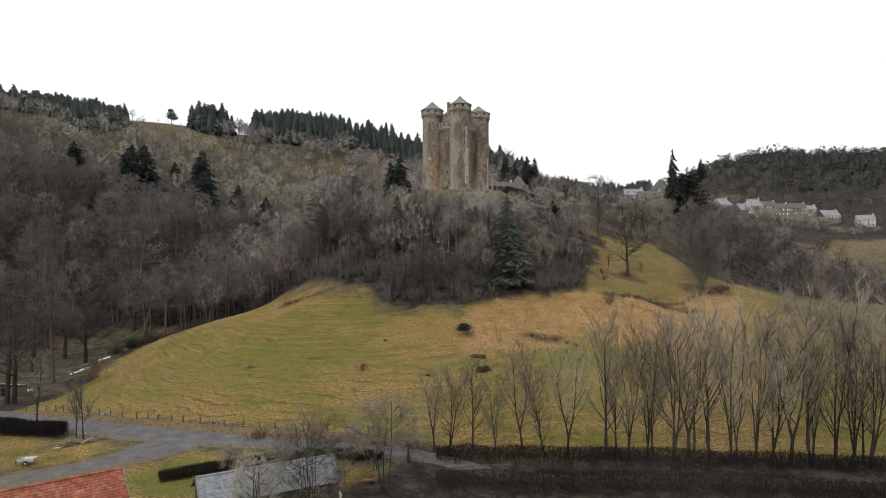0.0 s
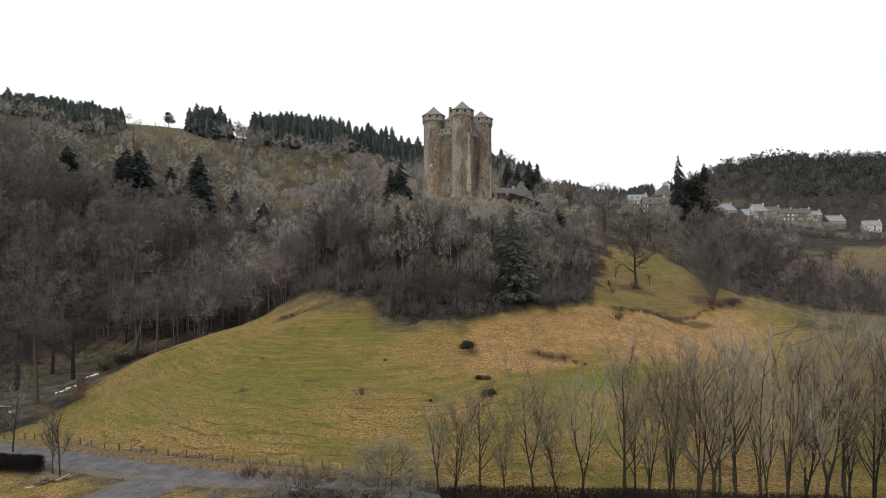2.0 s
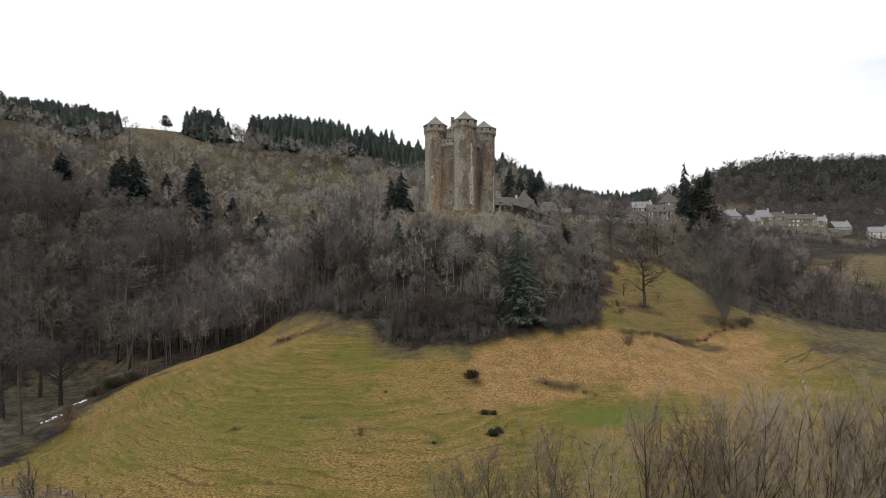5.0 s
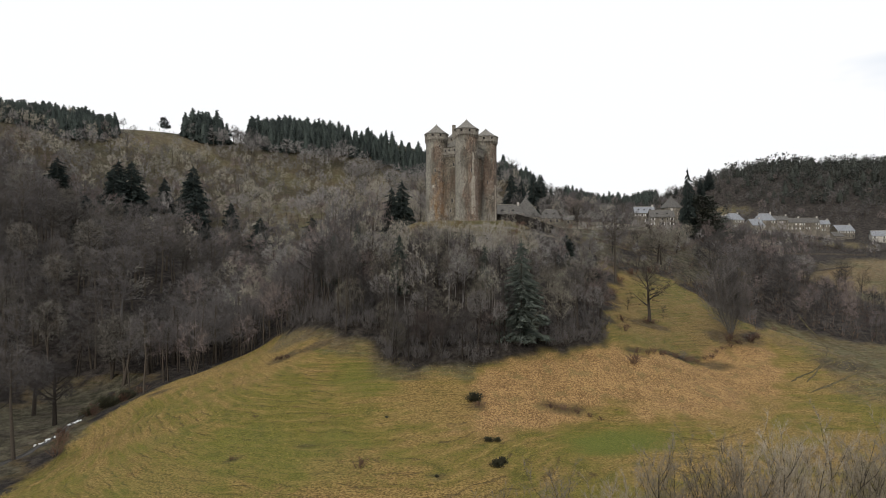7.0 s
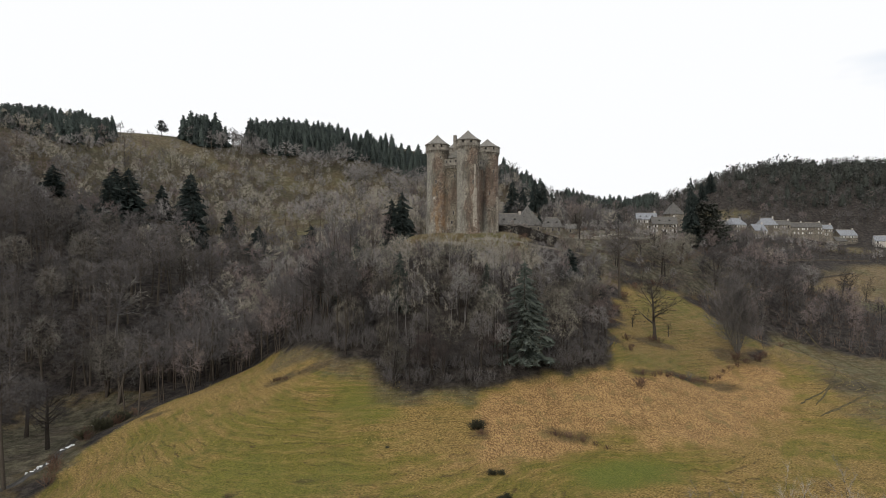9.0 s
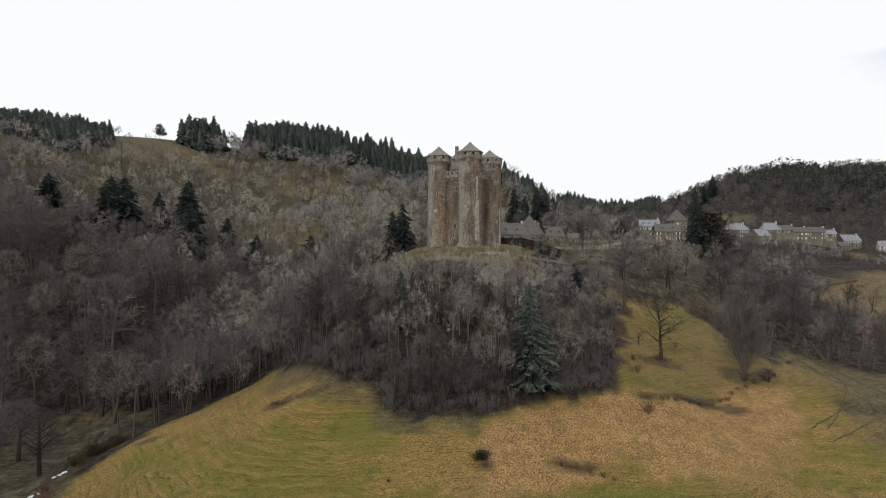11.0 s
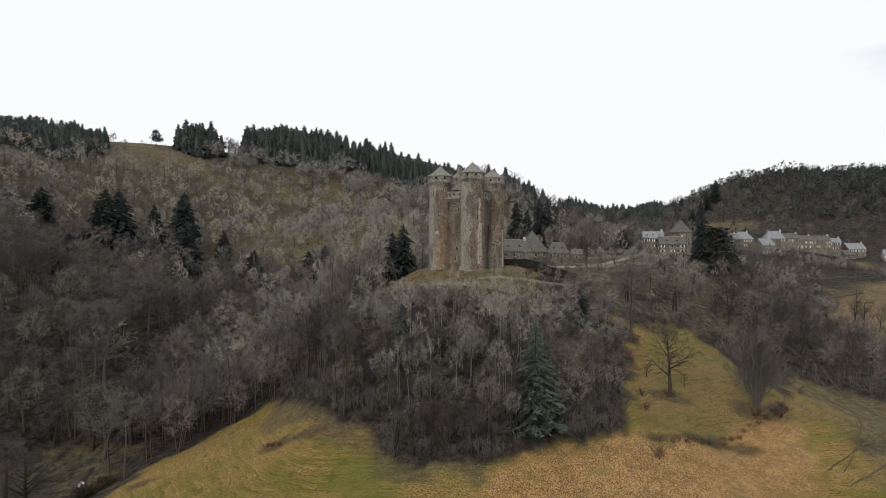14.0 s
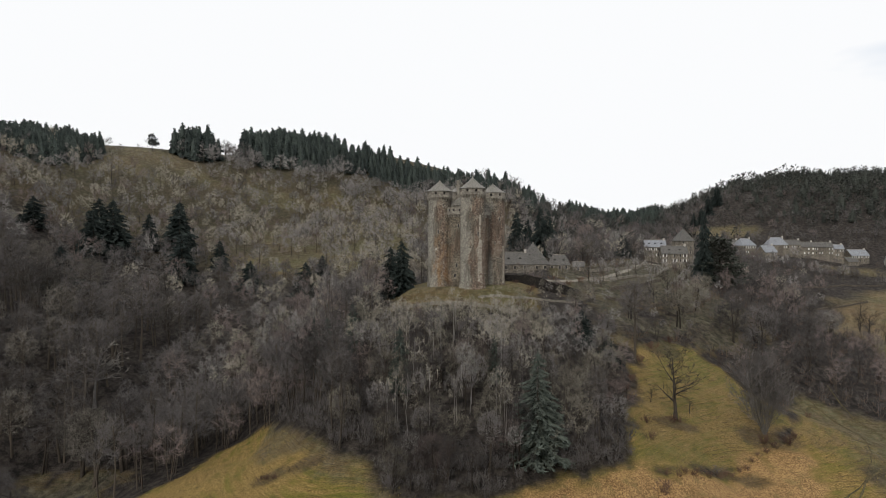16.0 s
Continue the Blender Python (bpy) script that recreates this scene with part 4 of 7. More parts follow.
def lathe(bm, rings, n, m=None, jitter=0.0, caps=True):
    """A turned body: rings of (radius, z), n sides."""
    rows = []
    for rad, z in rings:
        row = []
        for i in range(n):
            a = 2 * math.pi * i / n
            k = rad + random.uniform(-jitter, jitter)
            p = Vector((k * math.cos(a), k * math.sin(a), z))
            row.append(bm.verts.new(m @ p if m else p))
        rows.append(row)
    for a, b in zip(rows, rows[1:]):
        for i in range(n):
            j = (i + 1) % n
            bm.faces.new((a[i], a[j], b[j], b[i]))
    if caps:
        bm.faces.new(rows[0][::-1])
        bm.faces.new(rows[-1])


def arc_wall(bm, r0, r1, z0, z1, a0, a1, n):
    """A piece of a ring wall between two angles."""
    rows = []
    for i in range(n + 1):
        a = a0 + (a1 - a0) * i / n
        c, s = math.cos(a), math.sin(a)
        rows.append([bm.verts.new((r * c, r * s, z)) for r, z in ((r0, z0), (r1, z0), (r1, z1), (r0, z1))])
    for a, b in zip(rows, rows[1:]):
        for i in range(4):
            j = (i + 1) % 4
            bm.faces.new((a[i], b[i], b[j], a[j]))
    bm.faces.new(rows[0])
    bm.faces.new(rows[-1][::-1])


def bm_new():
    return bmesh.new()


# ---- the castle: four round towers round a square keep ----
CASTLE_Z = 47.0
castle = tagged(new("castle"), "medieval stone castle with four round towers, grey cone roofs and machicolations", "castle")


def tower_window(owner, radius, angle, z, w=0.55, h=1.0, surround=True, dark=True):
    """A window in a round wall: a pale stone surround and a dark recess."""
    m = Matrix.Rotation(angle, 4, "Z")
    b = bm_new()
    if surround:
        for sx, sz, dx, dz in ((0.09, h + 0.2, -w / 2 - 0.045, 0), (0.09, h + 0.2, w / 2 + 0.045, 0), (w, 0.1, 0, h / 2 + 0.05), (w, 0.1, 0, -h / 2 - 0.05)):
            box_at(b, m @ Matrix.Translation((radius - 0.05, dx, z + dz)), 0.34, sx, sz)
        win = part("window", b, M_QUOIN, owner, "small window with a pale dressed stone surround")
    else:
        box_at(b, m @ Matrix.Translation((radius - 0.04, 0, z - h / 2 - 0.1)), 0.3, w + 0.2, 0.16)
        win = part("window", b, M_CASTLE, owner)
    b = bm_new()
    box_at(b, m @ Matrix.Translation((radius - 0.08, 0, z)), 0.22, w, h)
    part("pane", b, M_DARK if dark else M_RENDER, win)
    return win


def tower(x, y, base, corbel, eave, tip, r_body, r_ring, windows, turn=0.0, quoins=(), flare=0.55):
    """One tower: a slightly battered body, a corbelled ring wall with openings, a cone roof."""
    t = new("tower")
    t.parent = castle
    t.location = (x, y, 0)
    b = bm_new()
    lathe(b, [(r_body + flare, base - 2), (r_body + flare * 0.7, base + 1.0), (r_body + 0.12, base + 3.2), (r_body + 0.04, (base + corbel) / 2), (r_body, corbel + 0.4), (r_body, eave - 1.3)], 40, jitter=0.035)
    part("tower_body", b, M_CASTLE, t, "rough brown and grey rubble tower wall", smooth=True)
    b = bm_new()
    n = 26
    for i in range(n):
        a = 2 * math.pi * i / n
        m = Matrix.Rotation(a, 4, "Z")
        for k, (out, dz) in enumerate(((0.20, 0.0), (0.34, 0.34), (0.48, 0.68))):
            box_at(b, m @ Matrix.Translation((r_body + out / 2 - 0.05, 0, corbel + dz + 0.17)), out + 0.1, 0.42, 0.34)
    tagged(part("corbels", b, M_PARAPET, t, "row of stone corbels under the ring wall"), kind="stuff")
    b = bm_new()
    arc_wall(b, r_body - 0.8, r_ring, corbel + 1.02, eave - 1.05, 0, 2 * math.pi, 40)
    k = 9
    for i in range(k):
        a0 = 2 * math.pi * i / k + turn + 0.09
        arc_wall(b, r_ring - 0.45, r_ring, eave - 1.06, eave - 0.25, a0, a0 + 2 * math.pi / k - 0.18, 5)
    arc_wall(b, r_ring - 0.45, r_ring + 0.02, eave - 0.26, eave + 0.02, 0, 2 * math.pi, 40)
    part("parapet", b, M_PARAPET, t, "grey stone ring wall with small square openings")
    # near-black drum that paints the shade seen through the ring wall's openings
    b = bm_new()
    lathe(b, [(r_body - 0.7, eave - 1.3), (r_body - 0.7, eave + 0.2)], 24)
    part("opening_shade", b, M_DARK, t)
    b = bm_new()
    h = tip - eave
    lathe(b, [(r_ring + 0.28, eave + 0.0), (r_ring + 0.30, eave + 0.14), (r_ring * 0.66, eave + h * 0.36), (r_ring * 0.33, eave + h * 0.70), (0.12, eave + h * 1.05), (0.04, tip + 0.28)], 16, jitter=0.03)
    roof = part("roof", b, M_LAUZE, t, "faceted cone roof of grey stone slates")
    roof.location = (0, 0, 0)
    b = bm_new()
    lathe(b, [(0.12, tip + 0.1), (0.14, tip + 0.25), (0.06, tip + 0.3), (0.04, tip + 0.6)], 8)
    part("finial", b, M_QUOIN, roof)
    for a, z, w, hh, fr, dk in windows:
        tower_window(t, r_body + 0.02, a, z, w, hh, fr, dk)
    for a, z0, z1 in quoins:
        b = bm_new()
        z = z0
        while z < z1:
            hh = random.uniform(0.28, 0.5)
            if random.random() < 0.92:
                box_at(b, Matrix.Rotation(a + random.uniform(-0.05, 0.05), 4, "Z") @ Matrix.Translation((r_body + 0.02, 0, z)), 0.24, random.uniform(0.35, 0.95), hh - 0.06)
            z += hh
        tagged(part("quoin_strip", b, M_QUOIN, t, "pale dressed stones up the tower"), kind="stuff")
    return t


WEST, SOUTH, EAST = Vector((-3.9, 237.0)), Vector((6.6, 230.7)), Vector((14.1, 242.5))
NORTH = WEST + EAST - SOUTH
FACE = -math.pi / 2
tower(WEST.x, WEST.y, 49.0, 78.7, 81.7, 85.2, 3.75, 4.2,
      [(FACE - 0.62, 76.0, 0.35, 1.7, True, True), (FACE - 0.12, 68.6, 0.5, 1.2, True, True), (FACE - 0.28, 63.0, 0.5, 0.7, True, False), (FACE - 0.12, 57.6, 0.55, 1.2, True, True), (FACE + 0.3, 77.2, 0.4, 0.8, True, True)], 0.2)
tower(SOUTH.x, SOUTH.y, 50.0, 79.3, 82.2, 85.7, 3.8, 4.2,
      [(FACE + 0.42, 67.9, 0.55, 1.3, True, True), (FACE + 0.34, 62.6, 0.6, 0.8, True, True), (FACE - 0.6, 71, 0.3, 0.9, True, True), (FACE - 0.2, 75.5, 0.3, 0.8, True, True), (FACE + 0.62, 57.0, 0.5, 1.0, True, True)], 0.05,
      quoins=[(FACE + 0.50, 52, 64), (FACE + 0.72, 52, 66), (FACE + 0.60, 64, 74)], flare=0.75)
tower(EAST.x, EAST.y, 48.5, 78.9, 81.7, 84.8, 4.0, 4.45,
      [(FACE + 0.5, 73, 0.4, 1.2, True, True), (FACE + 0.1, 65, 0.4, 1.0, True, True), (FACE + 0.62, 59.5, 0.4, 0.9, True, True)], 0.3, quoins=[(FACE + 0.95, 50, 64)])
tower(NORTH.x, NORTH.y, 49.5, 79.2, 82.3, 85.6, 3.9, 4.3, [(FACE - 0.7, 80, 0.4, 0.9, True, True)], 0.1)

# the keep between the towers
keep_mid = (WEST + EAST) / 2
keep_turn = math.atan2(SOUTH.y - WEST.y, SOUTH.x - WEST.x)
keep = new("keep")
keep.parent = castle
keep.location, keep.rotation_euler = (keep_mid.x, keep_mid.y, 0), (0, 0, keep_turn)
half_w, half_d = (SOUTH - WEST).length / 2, (EAST - SOUTH).length / 2
b = bm_new()
box(b, -half_w - 0.6, -half_d - 0.6, 46, half_w + 0.6, half_d + 0.6, 73.6)
part("keep_wall", b, M_KEEP, keep, "tall rubble curtain wall between the towers")
b = bm_new()
for side in (-1, 1):
    box(b, -half_w, side * (half_d + 0.75) - 0.45, 74.2, half_w, side * (half_d + 0.75) + 0.45, 76.5)
    box(b, side * (half_w + 0.75) - 0.45, -half_d, 74.2, side * (half_w + 0.75) + 0.45, half_d, 76.5)
part("keep_parapet", b, M_PARAPET, keep, "corbelled grey stone wall walk")
b = bm_new()
for side in (-1, 1):
    for i in range(14):
        u = -1 + 2 * (i + 0.5) / 14
        box(b, u * half_w - 0.2, side * (half_d + 0.6) - 0.55, 73.3, u * half_w + 0.2, side * (half_d + 0.6) + 0.55, 74.25)
        box(b, side * (half_w + 0.6) - 0.55, u * half_d - 0.2, 73.3, side * (half_w + 0.6) + 0.55, u * half_d + 0.2, 74.25)
tagged(part("corbels", b, M_PARAPET, keep), kind="stuff")
# solid near-black blocks paint the shade of openings in the wall walk
b = bm_new()
for side in (-1, 1):
    for u in (-0.3, -0.05, 0.3):
        box(b, u * half_w - 0.28, side * (half_d + 1.1) - 0.12, 75.2, u * half_w + 0.28, side * (half_d + 1.1) + 0.12, 75.9)
        box(b, side * (half_w + 1.1) - 0.12, u * half_d - 0.28, 75.2, side * (half_w + 1.1) + 0.12, u * half_d + 0.28, 75.9)
tagged(part("wall_openings", b, M_DARK, keep), kind="stuff")
b = bm_new()
box(b, -half_w + 1.2, -half_d + 1.4, 73.4, half_w - 1.2, half_d - 1.4, 77.2)
part("attic_wall", b, M_CASTLE, keep)
b = bm_new()
rv = [b.verts.new(p) for p in ((-half_w + .8, -half_d + 1, 77.2), (half_w - .8, -half_d + 1, 77.2), (half_w - .8, half_d - 1, 77.2), (-half_w + .8, half_d - 1, 77.2), (0, -half_d + 4, 80.4), (0, half_d - 4, 80.4))]
for f in ((0, 1, 4), (1, 2, 5, 4), (2, 3, 5), (3, 0, 4, 5), (3, 2, 1, 0)):
    b.faces.new([rv[i] for i in f])
part("keep_roof", b, M_LAUZE, keep, "hipped stone slate roof between the towers")
b = bm_new()
box(b, -half_w + 0.9, half_d - 4.4, 77, -half_w + 2.3, half_d - 3.0, 84.6)
box(b, -half_w + 0.75, half_d - 4.55, 84.6, -half_w + 2.45, half_d - 2.85, 84.95)
part("chimney", b, M_WALL, keep, "tall dark stone chimney stack")
b = bm_new()
box(b, -half_w + 3.3, -half_d + 5.2, 79, -half_w + 4.2, -half_d + 6.2, 85.9)
part("chimney", b, M_PARAPET, keep)
# windows of the south-west and south-east curtains
for u, z, side in ((0.1, 57.8, "sw"), (0.0, 54.5, "sw"), (0.2, 70.5, "sw"), (-0.2, 68.5, "se"), (-0.2, 62.5, "se"), (-0.2, 57.0, "se")):
    b = bm_new()
    y = -half_d - 0.62
    m = Matrix.Translation((u * half_w, y, z)) if side == "sw" else Matrix.Rotation(math.pi / 2, 4, "Z") @ Matrix.Translation((u * half_d, -half_w - 0.62, z))
    for sx, sz, dx, dz in ((0.1, 1.4, -0.4, 0), (0.1, 1.4, 0.4, 0), (0.7, 0.1, 0, 0.64), (0.7, 0.1, 0, -0.64)):
        box_at(b, m @ Matrix.Translation((dx, 0, dz)), sx, 0.24, sz)
    win = part("window", b, M_QUOIN, keep, "window with a pale stone surround")
    b = bm_new()
    box_at(b, m, 0.7, 0.16, 1.18)
    part("pane", b, M_DARK, win)


# ---- houses ----
def house(name, x, y, z, turn, w, d, h, rise, label, wall=M_HOUSE, roof_mat=M_ROOF, hip=0.0, floors=2, bays=4, dormers=0, chimneys=1, shutters=None, pane=M_DARK, over=0.35, gable_win=True):
    """A house: walls sunk into the slope, a pitched or hipped roof with thickness, windows, chimneys. w runs along the ridge; the front looks to -y."""
    t = tagged(new(name), label, "house")
    t.location, t.rotation_euler = (x, y, z), (0, 0, radians(turn))
    b = bm_new()
    lo = -5.0
    if hip:
        box(b, -w / 2, -d / 2, lo, w / 2, d / 2, h)
    else:
        prof = [(-d / 2, lo), (d / 2, lo), (d / 2, h), (0, h + rise - 0.12), (-d / 2, h)]
        a = [b.verts.new((-w / 2, p, q)) for p, q in prof]
        c = [b.verts.new((w / 2, p, q)) for p, q in prof]
        b.faces.new(a)
        b.faces.new(c[::-1])
        for i in range(5):
            j = (i + 1) % 5
            b.faces.new((a[i], a[j], c[j], c[i]))
    part("wall", b, wall, t)
    b = bm_new()
    W, D, r = w / 2 + over, d / 2 + over, rise
    drop = rise * over / (d / 2)
    for th in (0.0, 0.22):
        e = h - drop + th
        k = max(0.0, W - (hip * D if hip else 0.0))
        pts = [(-W, -D, e), (W, -D, e), (W, D, e), (-W, D, e), (-k, 0, h + r + th), (k, 0, h + r + th)]
        v = [b.verts.new(p) for p in pts]
        for f in ((0, 1, 5, 4), (2, 3, 4, 5), (1, 2, 5), (3, 0, 4)):
            if hip or len(f) == 4:
                b.faces.new([v[i] for i in f])
        if th == 0.0:
            low = v
    for i, j in ((0, 1), (1, 2), (2, 3), (3, 0)) if hip else ((0, 1), (2, 3), (1, 5), (5, 2), (3, 4), (4, 0)):
        b.faces.new((low[i], low[j], v[j], v[i]))
    roof = part("roof", b, roof_mat, t)
    b = bm_new()
    lathe(b, [(0.13, -w / 2 - 0.1 + (hip * d / 2 if hip else 0)), (0.13, w / 2 + 0.1 - (hip * d / 2 if hip else 0))], 6, Matrix.Translation((0, 0, h + r + 0.2)) @ Matrix.Rotation(math.pi / 2, 4, "Y"))
    part("ridge", b, M_PARAPET, roof)
    step_z = h / floors
    for fl in range(floors):
        for i in range(bays):
            if floors > 1 and random.random() < 0.22:
                continue
            u = -w / 2 + w * (i + 0.5) / bays + random.uniform(-0.2, 0.2)
            window_at(t, Matrix.Translation((u, -d / 2 - 0.02, step_z * (fl + 0.55))), shutters if random.random() < 0.6 else None, pane)
    if gable_win:
        for s in (-1, 1):
            window_at(t, Matrix.Translation((s * (w / 2 + 0.02), 0, h * 0.6)) @ Matrix.Rotation(s * math.pi / 2, 4, "Z"), shutters, pane)
    for i in range(dormers):
        u = -w / 2 + w * (i + 0.7) / (dormers + 0.4)
        b = bm_new()
        y0, z0 = -d / 2 * 0.62, h + rise * 0.30
        a = [b.verts.new((u + p, y0, z0 + q)) for p, q in ((-0.65, -0.3), (0.65, -0.3), (0.65, 0.95), (0, 1.5), (-0.65, 0.95))]
        c = [b.verts.new((u + p, y0 + 2.2, z0 + q)) for p, q in ((-0.65, -0.3), (0.65, -0.3), (0.65, 0.95), (0, 1.5), (-0.65, 0.95))]
        b.faces.new(a)
        b.faces.new(c[::-1])
        for k in range(5):
            j = (k + 1) % 5
            b.faces.new((a[k], a[j], c[j], c[k]))
        dm = part("dormer", b, roof_mat, roof)
        b = bm_new()
        box(b, u - 0.42, y0 - 0.06, z0 - 0.1, u + 0.42, y0 + 0.1, z0 + 0.85)
        part("dormer_window", b, pane, roof)
    for i in range(chimneys):
        u = (w / 2 - 0.7) * (1 if i == 0 else -1) * (1 - 0.5 * hip * (d / w))
        b = bm_new()
        box(b, u - 0.45, -0.35, h + rise * 0.5, u + 0.45, 0.35, h + rise + 1.1)
        box(b, u - 0.55, -0.45, h + rise + 1.1, u + 0.55, 0.45, h + rise + 1.28)
        part("chimney", b, M_HOUSE if i else M_RENDER, roof, "stubby stone chimney")
    return t


def window_at(owner, m, shutters, pane):
    b = bm_new()
    for sx, sz, dx, dz in ((0.14, 1.6, -0.52, 0), (0.14, 1.6, 0.52, 0), (0.9, 0.14, 0, 0.73), (1.2, 0.16, 0, -0.75)):
        box_at(b, m @ Matrix.Translation((dx, 0, dz)), sx, 0.16, sz)
    win = part("window", b, M_QUOIN, owner)
    b = bm_new()
    box_at(b, m, 0.9, 0.1, 1.34)
    part("pane", b, pane, win)
    if shutters:
        for s in (-1, 1):
            b = bm_new()
            box_at(b, m @ Matrix.Translation((s * 0.86, -0.03, 0)), 0.44, 0.07, 1.36)
            part("shutter", b, shutters, win)


# beside the castle
house("manor", 36.5, 300.0, 52.8, 8, 11.0, 11.0, 3.6, 8.6, "steep hip-roofed stone manor with dormers beside the castle", hip=0.98, floors=1, bays=3, dormers=2, chimneys=0, gable_win=False)
house("manor_wing", 27.0, 293.0, 53.0, 8, 12.0, 8.0, 3.4, 4.6, "low stone wing with a stone slate roof and dormers", floors=1, bays=3, dormers=2, chimneys=1)
house("cottage", 48.5, 304.0, 52.8, -6, 9.0, 6.5, 3.0, 4.0, "small stone cottage with a hipped slate roof", hip=0.6, floors=1, bays=3, dormers=2, chimneys=0)
house("garden_hut", 57.0, 303.0, 52.6, -12, 4.6, 4.0, 2.4, 1.8, "small stone garden hut beside the cottage", floors=1, bays=1, chimneys=0, gable_win=False)
# the village on the far slope
SHUT = plain_material("pale_shutters", (0.50, 0.50, 0.48), (0.72, 0.72, 0.70), 2.0, 0.6)
house("house", 117, 380, 57.0, -12, 11, 8, 6.2, 3.6, "stone village house with a slate mansard and dormers", roof_mat=M_SLATE, dormers=3, bays=4, shutters=SHUT)
house("house", 121.5, 364, 54.6, -8, 13, 8, 5.2, 3.8, "stone house with a stone slate roof above the gardens", bays=5, dormers=2, shutters=SHUT)
house("tower_house", 134.5, 384, 58.5, 10, 8.5, 8.5, 8.4, 6.4, "square stone tower house with a pyramid roof", hip=0.98, floors=3, bays=2, chimneys=0)
house("house", 210, 466, 54.5, 20, 12, 9, 9.5, 4.6, "tall stone house with a grey hipped slate roof", roof_mat=M_SLATE, hip=0.5, floors=3, bays=4, shutters=SHUT)
house("house", 221, 457, 48.5, 12, 9.5, 9, 11.0, 4.4, "narrow three-storey stone house with a slate roof", roof_mat=M_SLATE, floors=3, bays=3, shutters=SHUT)
house("house", 206, 478, 58.0, 5, 10, 8, 6.0, 3.6, "small stone house behind the bare trees", bays=3, shutters=SHUT)
house("house", 242, 484, 58.0, -10, 13, 10, 6.5, 5.2, "large stone house with a steep hipped roof and chimneys", roof_mat=M_SLATE, hip=0.6, floors=2, bays=4, chimneys=2, shutters=SHUT)
house("house", 232, 462, 48.0, 18, 9, 6, 4.2, 2.6, "low stone outbuilding below the village houses", floors=1, bays=3, pane=M_WHITE)
house("house", 254, 484.5, 57.6, -12, 10, 8, 7.0, 3.2, "stone terrace house with a broad chimney", bays=3, shutters=SHUT)
house("house", 265, 488, 56.6, -2, 12, 8, 6.4, 3.4, "stone terrace house with white windows", roof_mat=M_ROOF, bays=4, pane=M_WHITE)
house("house", 277, 486, 56.9, -14, 12.5, 8, 6.0, 3.4, "stone terrace house with a lauze roof", bays=4, shutters=SHUT)
house("house", 287, 486, 55.8, -14, 9, 8, 5.8, 3.0, "end house of the stone terrace", roof_mat=M_SLATE, bays=3, shutters=SHUT)
house("house", 303, 487, 51.2, 6, 14, 9, 5.6, 4.2, "wide farmhouse with pale shutters and a slate roof", roof_mat=M_SLATE, bays=5, shutters=SHUT)
house("barn", 295, 482, 48.5, 12, 9, 7, 4.0, 3.0, "brown stone barn beside the farmhouse", floors=1, bays=2)
house("house", 323, 474, 47.5, -20, 12, 8, 5.0, 3.8, "pale gabled house at the end of the village", roof_mat=M_SLATE, bays=4, wall=M_RENDER, shutters=SHUT)


# walls and paths on the castle hill
def wall_line(name, line, z_up, thick, mat, label, sink=1.5, cope=True, rough=0.12, category="wall", kind="structure"):
    """A dry-stone wall along a line of the plan, standing on the ground."""
    b = bm_new()
    pts = []
    for (ax, ay), (bx, by) in zip(line, line[1:]):
        n = max(1, int(math.hypot(bx - ax, by - ay) / 1.6))
        pts += [(ax + (bx - ax) * i / n, ay + (by - ay) * i / n) for i in range(n)]
    pts.append(line[-1])
    rows = []
    for i, (x, y) in enumerate(pts):
        dx, dy = pts[min(i + 1, len(pts) - 1)][0] - pts[max(i - 1, 0)][0], pts[min(i + 1, len(pts) - 1)][1] - pts[max(i - 1, 0)][1]
        l = math.hypot(dx, dy)
        nx_, ny_ = -dy / l * thick / 2, dx / l * thick / 2
        g = top(x, y)
        h = (z_up if isinstance(z_up, (int, float)) else z_up(x, y) - g) + random.uniform(-rough, rough)
        k = random.uniform(0.9, 1.1)
        rows.append([b.verts.new(p) for p in ((x - nx_ * k, y - ny_ * k, g - sink), (x + nx_ * k, y + ny_ * k, g - sink), (x + nx_ * k * 0.85, y + ny_ * k * 0.85, g + h), (x - nx_ * k * 0.85, y - ny_ * k * 0.85, g + h))])
    for a, c in zip(rows, rows[1:]):
        for i in range(4):
            j = (i + 1) % 4
            b.faces.new((a[i], c[i], c[j], a[j]))
    b.faces.new(rows[0])
    b.faces.new(rows[-1][::-1])
    bmesh.ops.recalc_face_normals(b, faces=b.faces)
    me = bpy.data.meshes.new(name)
    b.to_mesh(me)
    b.free()
    me.materials.append(mat)
    return tagged(new(name, me), label, category, kind=kind)


wall_line("terrace_wall", [(-18.5, 224), (-14, 219.5), (0, 218.2), (15, 217.5), (20, 219)], 0.9, 0.8, M_STONE, "pale stone retaining wall of the castle terrace", 3.0)
wall_line("rampart", [(18, 247), (26, 247.5), (36, 250), (46, 257)], lambda x, y: 54.0 - 0.30 * max(0.0, x - 27), 1.0, M_RAMPART, "very dark rubble rampart below the manor", 4.0, rough=0.25)
wall_line("path_wall", [(8, 222.0), (20, 226.5), (33, 236), (44, 246)], 0.6, 0.5, M_STONE, "low pale stone wall along the castle path", 1.0)
wall_line("garden_wall", [(58, 262), (72, 260), (84, 270), (96, 276)], 1.1, 0.6, M_WALL, "low dark garden terrace wall", 1.5)
wall_line("garden_wall", [(52, 284), (66, 286), (80, 300), (96, 316), (112, 345)], 1.0, 0.6, M_STONE, "pale dry-stone garden terrace wall", 1.5)
wall_line("garden_wall", [(60, 298), (78, 314), (92, 330), (104, 356)], 1.2, 0.7, M_STONE, "dry-stone wall along the upper garden", 1.5)
